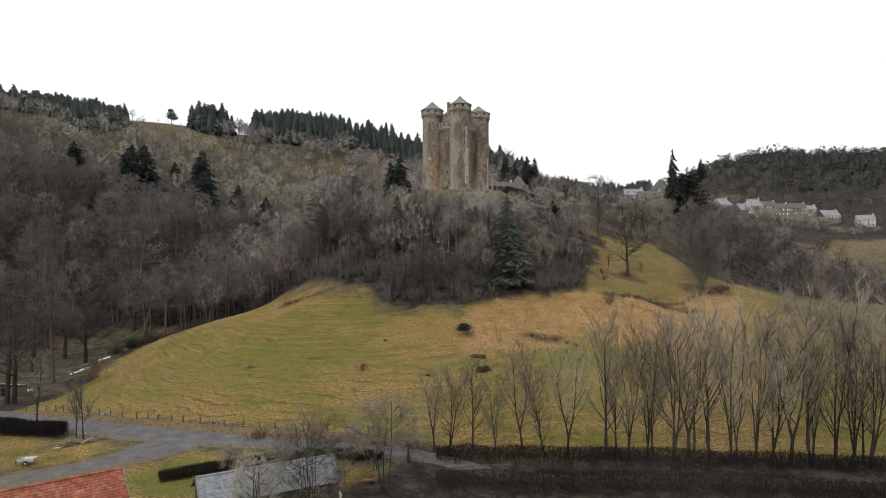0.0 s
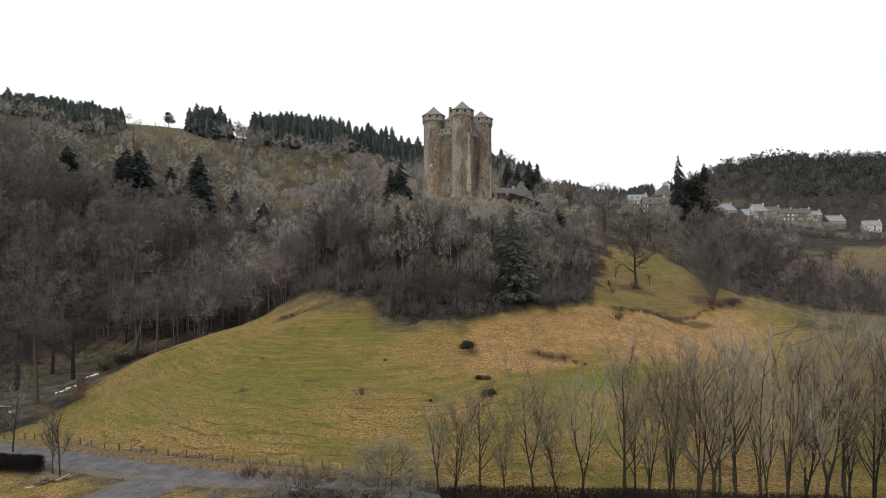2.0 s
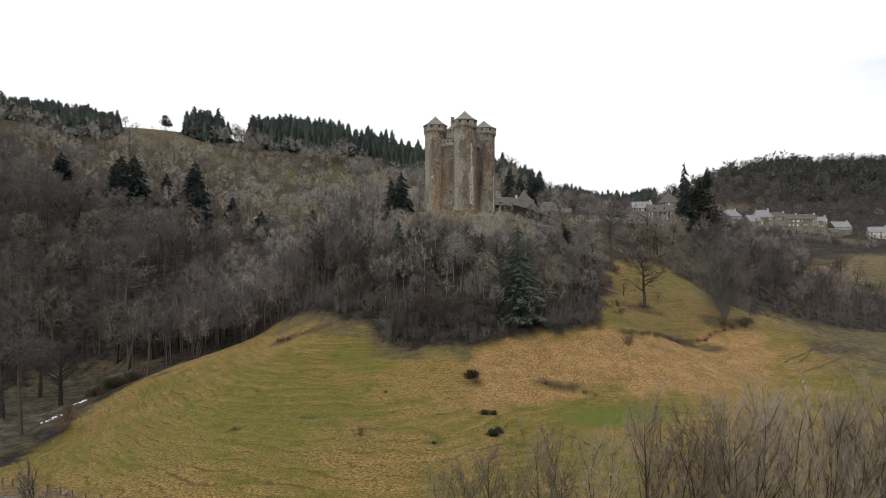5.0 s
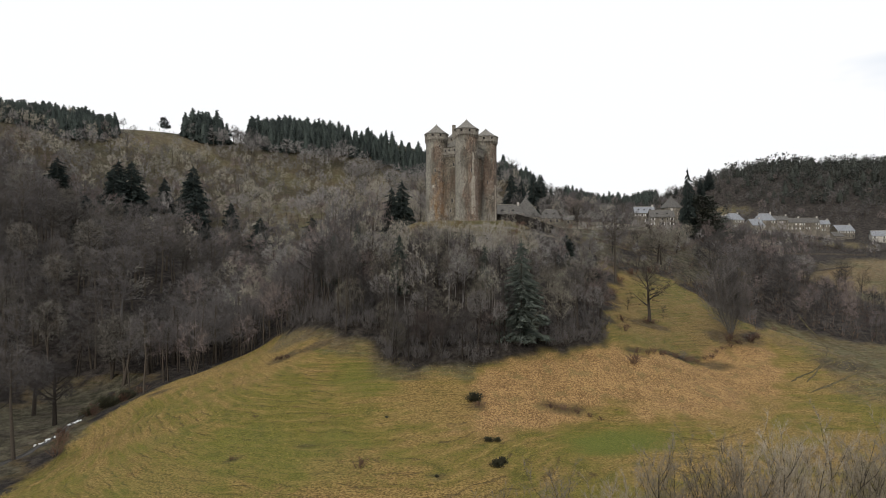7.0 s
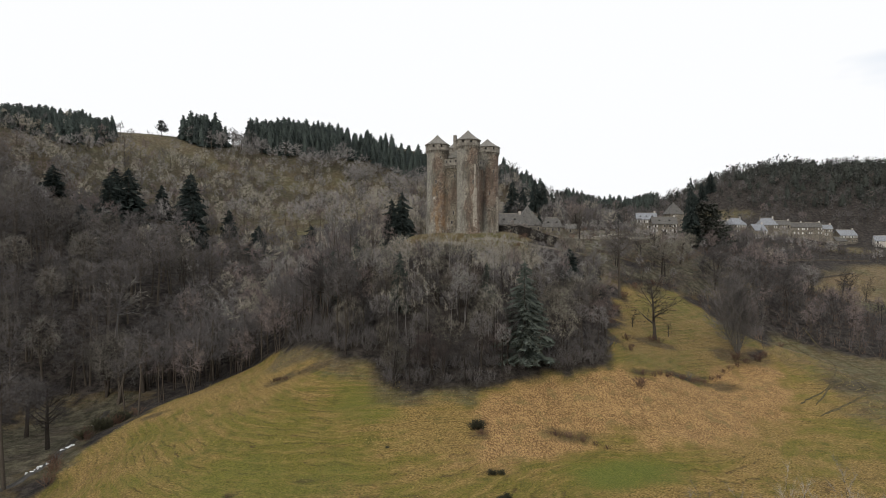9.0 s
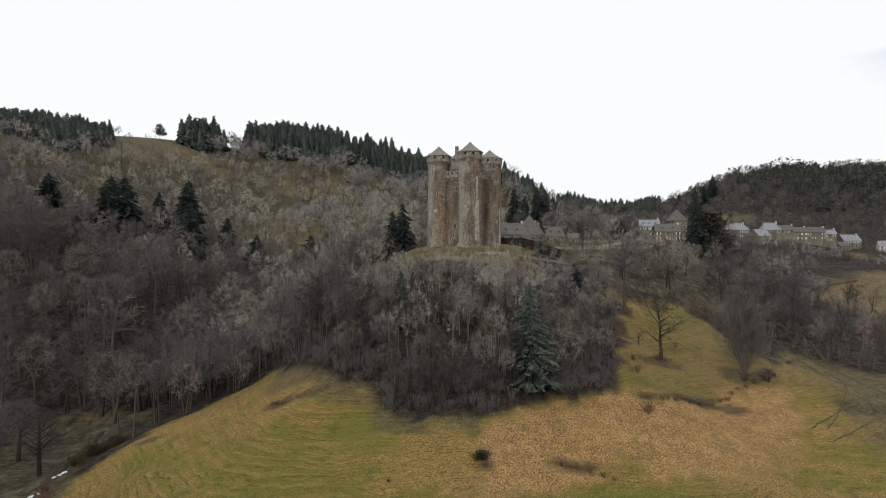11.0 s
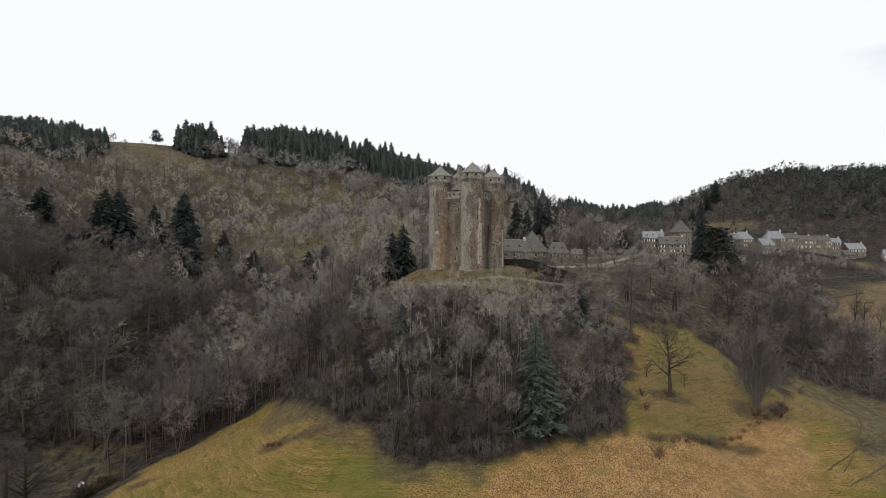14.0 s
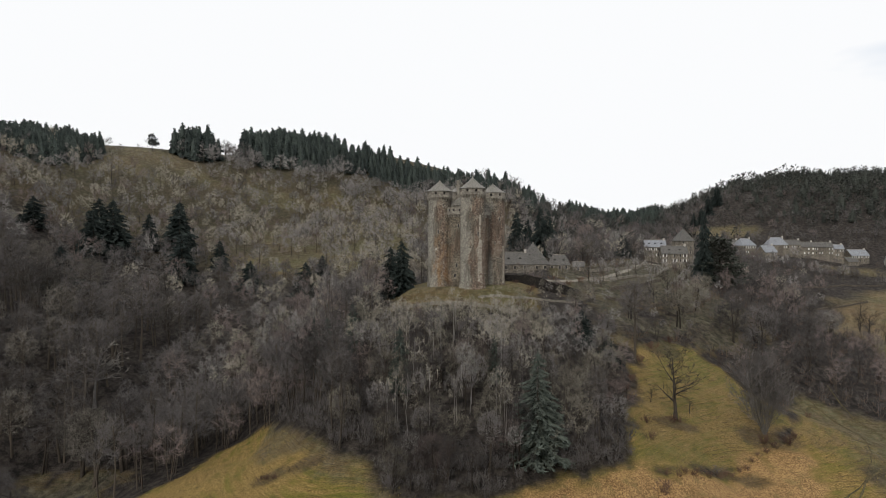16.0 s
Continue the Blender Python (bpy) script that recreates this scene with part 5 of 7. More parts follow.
wall_line("garden_wall", [(62, 272), (78, 284), (92, 300)], 1.3, 0.7, M_WALL, "mossy garden terrace wall", 1.5)
wall_line("field_wall", [(205, 396), (226, 405), (250, 420), (282, 430)], 0.8, 0.7, M_WALL, "dry-stone field wall below the village", 1.5)
wall_line("field_wall", [(196, 368), (216, 378), (246, 392)], 0.8, 0.7, M_WALL, "dry-stone terrace wall on the slope", 1.5)
ribbon("village_lane", [(30, 268), (48, 276), (66, 292), (80, 312), (94, 340), (112, 358)], 2.6, M_STONE, 0.25, "gravel lane from the village to the castle", "lane")


# ---- the valley floor: barns, fences, hedges, trailer ----
def barn(name, ax, ay, bx, by, half, eave, ridge, roof_mat, wall_mat, label, courses):
    """A long barn from gable to gable, with a roof laid in raised courses."""
    t = tagged(new(name), label, "barn")
    l = math.hypot(bx - ax, by - ay)
    t.location, t.rotation_euler = ((ax + bx) / 2, (ay + by) / 2, 0), (0, 0, math.atan2(by - ay, bx - ax))
    b = bm_new()
    w = half - 0.35
    prof = [(-w, -2.5), (w, -2.5), (w, eave), (0, ridge - 0.12), (-w, eave)]
    a = [b.verts.new((-l / 2 + 0.3, p, q)) for p, q in prof]
    c = [b.verts.new((l / 2 - 0.3, p, q)) for p, q in prof]
    b.faces.new(a)
    b.faces.new(c[::-1])
    for i in range(5):
        j = (i + 1) % 5
        b.faces.new((a[i], a[j], c[j], c[i]))
    part("wall", b, wall_mat, t)
    slope = math.hypot(half, ridge - eave + 0.15)
    pitch = math.atan2(ridge - eave + 0.15, half)
    for s in (-1, 1):
        n = courses
        for i in range(n):
            b = bm_new()
            u = (i + 0.5) / n
            m = Matrix.Translation((0, s * half * u, ridge + 0.08 - (ridge - eave + 0.15) * u)) @ Matrix.Rotation(-s * pitch, 4, "X") @ Matrix.Rotation(s * 0.10, 4, "X")
            k = max(3, int(l / 0.27))
            for j in range(k):
                x = -l / 2 + l * (j + 0.5) / k
                box_at(b, m @ Matrix.Translation((x, 0, random.uniform(-0.008, 0.008))), l / k - 0.006, slope / n * 1.16, 0.05)
            part("roof_course", b, roof_mat, t)
    b = bm_new()
    k = max(4, int(l / 0.5))
    for j in range(k):
        lathe(b, [(0.17, -l / 2 + l * j / k), (0.14, -l / 2 + l * (j + 1.06) / k)], 6, Matrix.Translation((0, 0, ridge + 0.12)) @ Matrix.Rotation(math.pi / 2, 4, "Y"))
    part("ridge", b, roof_mat, t)
    b = bm_new()
    box(b, -l / 2 + 0.22, -0.55, 0, -l / 2 + 0.34, 0.55, 1.9)
    part("door", b, M_DARK, t)
    for s in (-1, 1):
        for e in (-1, 1):
            b = bm_new()
            m = Matrix.Translation((e * (l / 2 + 0.03), s * half * 0.5, (ridge + eave) / 2 + 0.06)) @ Matrix.Rotation(-s * pitch, 4, "X")
            box_at(b, m, 0.09, slope, 0.2)
            part("verge_board", b, M_WOOD, t)
    return t


barn("slate_barn", -24.6, 61.6, -12.2, 68.6, 3.1, 2.4, 4.1, M_BARN_SLATE, M_WALL, "long stone barn with a weathered grey slate roof", 13)
barn("tiled_barn", -44.0, 47.4, -30.1, 58.2, 4.6, 3.6, 6.2, M_TILE, M_HOUSE, "farm building with a red clay tile roof", 16)


def trailer(x, y, turn):
    t = tagged(new("trailer"), "small grey galvanised car trailer parked on the grass", "trailer")
    t.location, t.rotation_euler = (x, y, top(x, y) + 0.08), (0, 0, radians(turn))
    b = bm_new()
    box(b, -1.15, -0.65, 0.48, 1.15, 0.65, 0.54)
    part("bed", b, M_GALV, t)
    for nm, q in (("side_panel", (-1.15, -0.68, 0.5, 1.15, -0.64, 0.92)), ("side_panel", (-1.15, 0.64, 0.5, 1.15, 0.68, 0.92)), ("tailgate", (1.13, -0.66, 0.5, 1.17, 0.66, 0.92)), ("headboard", (-1.17, -0.66, 0.5, -1.13, 0.66, 0.92))):
        b = bm_new()
        box(b, *q)
        part(nm, b, M_GALV, t)
    b = bm_new()
    box(b, -1.7, -0.05, 0.38, -1.1, 0.05, 0.47)
    box(b, -1.72, -0.04, 0.0, -1.64, 0.04, 0.42)
    part("drawbar", b, M_DARK, t)
    for s in (-1, 1):
        b = bm_new()
        lathe(b, [(0.20, s * 0.68), (0.29, s * 0.70), (0.29, s * 0.84), (0.20, s * 0.86)], 18, Matrix.Translation((0.1, 0, 0.29)) @ Matrix.Rotation(-math.pi / 2, 4, "X"))
        wheel = part("wheel", b, M_RUBBER, t)
        b = bm_new()
        lathe(b, [(0.16, s * 0.845), (0.14, s * 0.875)], 14, Matrix.Translation((0.1, 0, 0.29)) @ Matrix.Rotation(-math.pi / 2, 4, "X"))
        part("rim", b, M_GALV, wheel)
        b = bm_new()
        box(b, -0.3, s * 0.77 - 0.12, 0.62, 0.5, s * 0.77 + 0.12, 0.66)
        part("mudguard", b, M_DARK, t)
    t.scale = (0.82, 0.82, 0.82)
    return t


trailer(-53.2, 79.4, 8)


def post(h, rad, lean):
    b = bm_new()
    m = Matrix.Rotation(lean, 4, "X")
    lathe(b, [(rad * 1.05, -0.4), (rad, h * 0.6), (rad * 0.92, h - 0.05), (rad * 0.4, h)], 7, m, 0.006)
    me = bpy.data.meshes.new("post")
    b.to_mesh(me)
    b.free()
    me.materials.append(M_POST)
    return me


POSTS = [post(1.15 + 0.08 * i, 0.095, radians(-5 + 3.5 * i)) for i in range(4)]


def post_fence(line, gap, label, wires=3):
    """Round posts along a line with thin wires between them."""
    t = tagged(new("wire_fence"), label, "fence")
    spots = []
    for (ax, ay), (bx, by) in zip(line, line[1:]):
        n = max(1, int(math.hypot(bx - ax, by - ay) / gap))
        spots += [(ax + (bx - ax) * (i + random.uniform(-.12, .12)) / n, ay + (by - ay) * (i + random.uniform(-.12, .12)) / n) for i in range(n)]
    for x, y in spots:
        ob = new("post", random.choice(POSTS))
        ob.parent = t
        ob.location, ob.rotation_euler = (x, y, top(x, y)), (0, 0, random.uniform(0, 6))
    for k in range(wires):
        b = bm_new()
        for (ax, ay), (bx, by) in zip(spots, spots[1:]):
            a, c = Vector((ax, ay, top(ax, ay) + 0.3 + 0.33 * k)), Vector((bx, by, top(bx, by) + 0.3 + 0.33 * k))
            d = c - a
            lathe(b, [(0.006, 0), (0.006, d.length)], 3, Matrix.Translation(a) @ d.to_track_quat("Z", "Y").to_matrix().to_4x4(), caps=False)
        part("wire", b, M_GALV, t)
    return t


post_fence([(-74, 110.5), (-62.4, 105.2), (-51.3, 99.8), (-41.4, 94.6), (-31.8, 91.0), (-22, 88.8), (-8, 87.4)], 2.5, "wire fence of weathered round posts along the meadow edge")
post_fence([(96, 214), (93, 203), (90, 196)], 2.2, "short run of weathered fence posts on the slope", 2)
post_fence([(186, 300), (200, 312), (214, 330), (222, 352)], 3.2, "field fence of weathered posts below the village", 2)


def rail_fence():
    t = tagged(new("rail_fence"), "weathered wooden post and rail fence by the lane", "fence")
    a, c = Vector((-1.2, 75.2)), Vector((8.2, 77.3))
    n = 6
    for i in range(n + 1):
        p = a.lerp(c, i / n)
        b = bm_new()
        box(b, p.x - 0.07, p.y - 0.07, top(p.x, p.y) - 0.4, p.x + 0.07, p.y + 0.07, top(p.x, p.y) + 1.25)
        part("post", b, M_POST, t)
        if i < n:
            q = a.lerp(c, (i + 1) / n)
            for h in (0.6, 1.1):
                s, e = Vector((p.x, p.y, top(p.x, p.y) + h)), Vector((q.x, q.y, top(q.x, q.y) + h))
                b = bm_new()
                box_at(b, Matrix.Translation((s + e) / 2) @ (e - s).to_track_quat("X", "Z").to_matrix().to_4x4(), (e - s).length + 0.1, 0.05, 0.12)
                part("rail", b, M_POST, t)


rail_fence()


def hedge(line, h, wide, label, mat=M_HEDGE, dense=60, leafy=0, fine=0.045, seed=3):
    """A clipped or wild hedge: a dense body of short twigs along a line."""
    r = random.Random(seed)
    t = tagged(new("hedge"), label, "hedge")
    for (ax, ay), (bx, by) in zip(line, line[1:]):
        w = Wood(r.randrange(10 ** 6))
        l = math.hypot(bx - ax, by - ay)
        nx_, ny_ = -(by - ay) / l, (bx - ax) / l
        for _ in range(int(l * dense)):
            u, s, k = r.random(), r.uniform(-1, 1), r.random() ** 0.6
            x, y = ax + (bx - ax) * u + nx_ * s * wide / 2, ay + (by - ay) * u + ny_ * s * wide / 2
            hh = h * (0.85 + 0.15 * float(soft_noise(x, y, 3.0, 20))) * (1 - 0.25 * s * s)
            o = Vector((x, y, top(x, y) + k * hh - 0.1))
            d = Vector((r.gauss(0, .45), r.gauss(0, .45), r.uniform(0.4, 1.6))).normalized() * r.uniform(0.25, 0.65) * min(1, h / 1.2)
            if leafy:
                w.leaf(o, o + d * 0.6, fine * leafy)
            else:
                w.sliver(o, o + d, fine * r.uniform(0.7, 1.4))
        shrub_ob = new("shrub", raw_mesh("shrub", *w.arrays(1), mat))
        shrub_ob.parent = t
    return t


hedge([(-72, 96.2), (-66, 94.6), (-56.0, 91.6)], 2.8, 2.0, "dark clipped hedge beside the road", dense=1100, fine=0.06, seed=4)
hedge([(-33.5, 73.2), (-26, 77.2), (-16.5, 80.6), (-8, 80.2)], 1.25, 2.0, "low dark hedge along the verge above the slate barn", dense=750, fine=0.05, seed=5)
hedge([(-1, 80.6), (8, 81.4), (23, 81.0), (37, 80.0), (51, 78.6), (70, 77.6), (100, 77)], 2.1, 2.4, "dark bare hedge under the row of trees", dense=420, fine=0.045, seed=6)
hedge([(-1, 73.2), (8, 73.0), (22, 73.4), (35, 72.6), (48, 70.8), (80, 69)], 2.2, 3.4, "wild brown hedge below the lane", dense=420, fine=0.045, seed=7)


def woodpile():
    t = tagged(new("log_pile"), "heap of cut branches and logs under the young trees", "log pile")
    r = random.Random(11)
    for _ in range(38):
        b = bm_new()
        u = r.random()
        x, y = -54.6 + 4.6 * u + r.uniform(-.5, .5), 85.6 + 3.6 * u + r.uniform(-.4, .4)
        m = Matrix.Translation((x, y, top(x, y) + r.uniform(0.05, 0.55))) @ Matrix.Rotation(r.uniform(-.6, 1.6), 4, "Z") @ Matrix.Rotation(math.pi / 2 + r.uniform(-.35, .35), 4, "Y")
        l, rad = r.uniform(0.8, 2.6), r.uniform(0.03, 0.11)
        lathe(b, [(rad, -l / 2), (rad * 0.9, 0), (rad * 0.7, l / 2)], 6, m, 0.01)
        part("log", b, M_WOOD if r.random() < 0.9 else M_QUOIN, t)


woodpile()


def sawhorse():
    t = tagged(new("sawhorse"), "pale wooden sawhorse standing beside the log pile", "sawhorse")
    t.location, t.rotation_euler = (-52.6, 84.6, top(-52.6, 84.6)), (0, 0, 0.5)
    for x in (-0.55, 0.55):
        for s in (-1, 1):
            b = bm_new()
            box_at(b, Matrix.Translation((x, s * 0.28, 0.42)) @ Matrix.Rotation(s * 0.5, 4, "X"), 0.08, 0.06, 1.0)
            part("leg", b, M_WOOD, t)
    b = bm_new()
    box(b, -0.7, -0.05, 0.62, 0.7, 0.05, 0.74)
    part("crossbar", b, M_RENDER, t)
    t.scale = (0.75, 0.75, 0.75)


sawhorse()


def shed():
    t = tagged(new("shed"), "small shed with a pale sheet metal roof by the stream", "shed")
    x, y = -90.5, 130.0
    t.location, t.rotation_euler = (x, y, top(x, y)), (0, 0, radians(-14))
    b = bm_new()
    box(b, -2.2, -1.8, -1.0, 2.2, 1.8, 1.9)
    part("wall", b, M_WOOD, t)
    b = bm_new()
    for i in range(9):
        box_at(b, Matrix.Translation((-2.3 + 0.575 * i, 0, 2.12)) @ Matrix.Rotation(-0.22, 4, "X"), 0.56, 4.4, 0.06)
    part("roof", b, M_GALV, t)
    b = bm_new()
    box(b, -0.5, -1.86, 0, 0.5, -1.79, 1.7)
    part("door", b, M_DARK, t)


shed()


def farm_roller(x, y):
    t = tagged(new("farm_machine"), "small rusty red farm machine standing by the barn", "machine")
    t.location, t.rotation_euler = (x, y, top(x, y)), (0, 0, 0.1)
    b = bm_new()
    box(b, -1.6, -0.3, 0.5, 1.2, 0.3, 0.85)
    box(b, 0.6, -0.35, 0.8, 1.2, 0.35, 1.15)
    part("body", b, M_RUST, t)
    b = bm_new()
    box(b, -2.4, -0.06, 0.5, -1.5, 0.06, 0.62)
    part("drawbar", b, M_RUST, t)
    t.scale = (0.6, 0.6, 0.6)
    for s in (-1, 1):
        b = bm_new()
        lathe(b, [(0.3, s * 0.42), (0.38, s * 0.44), (0.38, s * 0.6), (0.3, s * 0.62)], 16, Matrix.Translation((0.2, 0, 0.38)) @ Matrix.Rotation(-math.pi / 2, 4, "X"))
        part("wheel", b, M_RUBBER, t)


farm_roller(-8.6, 73.2)


def parcel(x, y, size, mat, name, label, category):
    b = bm_new()
    lathe(b, [(size * 0.5, -0.1), (size * 0.55, size * 0.4), (size * 0.42, size * 0.8), (size * 0.12, size * 0.95)], 9, Matrix.Rotation(random.uniform(0, 6), 4, "Z") @ Matrix.Diagonal((1.25, 0.8, 1, 1)), size * 0.09)
    me = bpy.data.meshes.new(name)
    bmesh.ops.recalc_face_normals(b, faces=b.faces)
    b.to_mesh(me)
    b.free()
    me.materials.append(mat)
    ob = tagged(new(name, me), label, category)
    ob.location = (x, y, top(x, y))
    return ob


for x, y, s in ((-31.2, 76.4, 0.5), (-12.4, 70.6, 0.6), (-11.8, 69.2, 0.7)):
    parcel(x, y, s, M_WHITE, "wrapped_bale", "small white wrapped bundle lying on the grass", "bale")
for x, y, s in ((-56.2, 102.6, 0.6), (-46.9, 98.2, 0.6), (-52.6, 99.2, 0.45)):
    parcel(x, y, s, M_STONE, "boulder", "pale boulder in the earth bank beside the road", "boulder")

# the stream below the wood
ribbon("stream", [(-94.5, 190), (-92, 178), (-87.5, 160), (-86.5, 148), (-92, 132), (-97, 116), (-110, 96)], 2.2, M_STREAM, 0.12, "narrow dark stream under the trees", "stream", ragged=0.5)
for x, y, w, l, a in ((-86.6, 158.4, 1.5, 3.4, 1.2), (-86.8, 148.2, 1.4, 3.6, 1.0), (-92.6, 181, 1.2, 2.6, 1.5), (-90.5, 133.5, 1.8, 3.0, 0.8)):
    b = bm_new()
    for i in range(7):
        u = i / 6 - 0.5
        px, py = x + math.cos(a) * u * l + random.gauss(0, .22), y + math.sin(a) * u * l + random.gauss(0, .22)
        lathe(b, [(0.24 * w, -0.3), (0.20 * w, 0.16), (0.07 * w, 0.26)], 7, Matrix.Translation((px, py, top(px, py) + 0.1)) @ Matrix.Rotation(random.uniform(0, 3), 4, "Z") @ Matrix.Diagonal((random.uniform(0.5, 2.2), random.uniform(0.4, 1.0), random.uniform(0.4, 1.2), 1)), 0.08)
    me = bpy.data.meshes.new("rapids")
    b.to_mesh(me)
    b.free()
    me.materials.append(M_FOAM)
    tagged(new("rapids", me), "foaming white water between stones in the stream", "rapids")

# the earth bank between the road and the meadow fence
bank = ribbon("earth_bank", [(-70, 107.0), (-60, 102.6), (-50, 97.8), (-40, 93.2), (-30, 89.7), (-20, 87.5), (-8, 86.0)], 3.4, M_DIRT, 0.42, "bare brown earth bank with dry grass beside the road", "bank", ragged=0.4)

# tyre tracks in the wet grass
for line in ([(117, 234), (118, 222), (115, 208), (108, 192), (99, 180), (88, 168)], [(128, 242), (126, 222), (124, 204), (121, 194)], [(134, 210), (117, 192), (98, 178), (84, 168)], [(124, 196), (106, 176), (86, 163)]):
    ribbon("tyre_track", line, 0.5, M_MUD, 0.30, "muddy tyre track curving through the meadow grass", "track", ragged=0.25, across=3)


# ---- single trees ----
def plant(ob, x, y, scale=1.0, turn=None, sink=0.0):
    ob.location = (x, y, top(x, y) - sink)
    ob.rotation_euler = (0, 0, random.uniform(0, 6.28) if turn is None else turn)
    ob.scale = (scale, scale, scale)
    return ob


def repeat(ob, x, y, scale, wide=1.0):
    c = copy_thing(ob, Matrix.Translation((x, y, top(x, y))) @ Matrix.Rotation(random.uniform(0, 6.28), 4, "Z"))
    c.scale = (scale * wide, scale * wide, scale)
    return c


# the row along the lane
ROW = [(-1.3, 83.3, 11), (0.7, 81.6, 12.4), (4.1, 83.8, 12.2), (7.0, 83.8, 9.2), (10.7, 84.3, 14.5), (13.4, 82.3, 12.8), (16.4, 82.8, 14.8), (21.4, 81.5, 17.8),
       (24.3, 81.6, 15.7), (26.8, 82.0, 17.5), (30.2, 81.0, 20.0), (32.4, 82.2, 18.6), (35.0, 81.8, 19.2), (37.1, 80.8, 19.0), (40.0, 80.6, 19.6), (42.5, 81.0, 19.4),
       (44.7, 80.2, 18.9), (47.6, 80.6, 20.5), (50.5, 79.6, 21.0), (52.4, 80.4, 21.5), (54.5, 79.2, 20.6), (58.0, 80.0, 20.0), (62, 79.5, 20.5)]
slim = [tree_thing("row_tree", bare_tree(100 + i, 16.5, 0.17, limbs=l, branches=7, twigs=19, spread=0.55, upward=0.36, lean=0.025, fine=0.026, sides=6, forks=f, spray=1.0, low=0.12, splay=sp, crotch=c),
                   "tall bare ash tree in the row along the lane", "tree", M_BARK_DARK, M_TWIG_ASH, group="row of bare trees")
        for i, (f, l, sp, c) in enumerate(((2, 22, 0.20, 0.05), (3, 26, 0.28, 0.04), (1, 20, 0.16, 0.10), (4, 28, 0.26, 0.06), (2, 24, 0.34, 0.16)))]
for i, (x, y, h) in enumerate(ROW):
    if i < len(slim):
        plant(slim[i], x, y, h / 15.0)
    else:
        repeat(slim[(i * 3 + 1) % 5], x, y, h / 15.0, random.uniform(0.85, 1.1))
for i, (x, y, h) in enumerate(ROW[7::2]):
    repeat(slim[(2, 0, 2, 4)[i % 4]], x + random.uniform(0.9, 1.7), y + random.uniform(-0.4, 1.4), h * random.uniform(0.68, 0.92) / 15.0, random.uniform(0.7, 0.95))

# trees about the barns and the road
front = [tree_thing("bare_tree", crown_tree(120 + i, h, w * 1.12, low, 0.11, limbs=l, branches=9, twigs=15, fine=0.03, sides=5, upward=0.6, poles=p, ragged=0.3),
                    "bushy bare tree beside the slate barn", "tree", M_BARK_DARK, M_TWIG_OLIVE, group="trees by the barn") for i, (h, w, low, l, p) in enumerate(((9.0, 3.2, 0.05, 18, 7), (12.5, 4.0, 0.04, 24, 9), (11.0, 3.9, 0.22, 20, 3)))]
plant(front[0], -18.2, 59.6, 1.0)
plant(front[1], -13.2, 62.2, 1.05)
plant(front[2], -6.8, 70.3, 1.12)
for k, x, y, s in ((0, -11.4, 78.3, 0.62), (0, -4.4, 79.4, 0.55), (2, -19.5, 74.4, 0.5), (0, -25.6, 74.6, 0.5), (2, -8.4, 76.8, 0.55), (0, -15.2, 75.8, 0.6)):
    repeat(front[k], x, y, s)
young = tree_thing("young_tree", bare_tree(130, 9.5, 0.13, limbs=12, branches=6, twigs=14, spread=0.6, upward=0.5, fine=0.03, low=0.3), "slender young bare tree on the road verge", "tree", M_BARK, M_TWIG, group="young trees")
plant(young, -52.0, 89.8, 1.0)
repeat(young, -53.6, 90.8, 0.86)
repeat(young, -66.3, 101.3, 1.22)

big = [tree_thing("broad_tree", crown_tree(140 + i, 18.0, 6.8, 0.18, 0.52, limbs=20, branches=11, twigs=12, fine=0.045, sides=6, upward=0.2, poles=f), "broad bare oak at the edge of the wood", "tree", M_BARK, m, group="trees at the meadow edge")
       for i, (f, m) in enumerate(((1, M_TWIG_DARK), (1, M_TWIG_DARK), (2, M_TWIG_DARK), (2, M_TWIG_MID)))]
plant(big[0], -93.6, 162.5, 0.92)
plant(big[1], -106.5, 174.5, 0.95)
plant(big[2], -84.5, 121.0, 1.05)
plant(big[3], -92.5, 193.0, 1.22)
repeat(big[3], -98.5, 197.0, 1.1)
for x, y, s in ((-87.7, 198.0, 1.2), (-83.9, 204.8, 1.2), (-75.6, 216.8, 1.15), (-99, 150, 1.0), (-106, 138, 1.0), (-95, 120, 0.8), (-112, 160, 1.1)):
    repeat(random.choice(big[:3]), x, y, s)
oak = tree_thing("lone_oak", bare_tree(151, 16.0, 0.46, limbs=16, branches=7, twigs=13, spread=1.05, upward=0.08, fine=0.06, low=0.28), "lone bare oak standing on the pasture slope", "tree", M_BARK, M_BARK)
plant(oak, 57.0, 191.5, 1.22)
clump = tree_thing("multi_stemmed_tree", bare_tree(152, 21.0, 0.42, limbs=140, branches=7, twigs=14, spread=0.75, upward=0.32, fine=0.05, low=0.12, forks=20, splay=0.5), "large grey multi-stemmed bare tree on the slope", "tree", M_TWIG_MID, M_TWIG)
plant(clump, 80.0, 191.0, 1.14)
orchard = [tree_thing("fruit_tree", bare_tree(160 + i, 8.0, 0.24, limbs=11, branches=6, twigs=9, spread=1.0, upward=0.2, fine=0.05, low=0.25), "old bare fruit tree in the terraced fields", "tree", M_BARK, M_BARK, group="fruit trees") for i in range(2)]
plant(orchard[0], 191, 312, 1.7)
plant(orchard[1], 203, 318, 1.5)
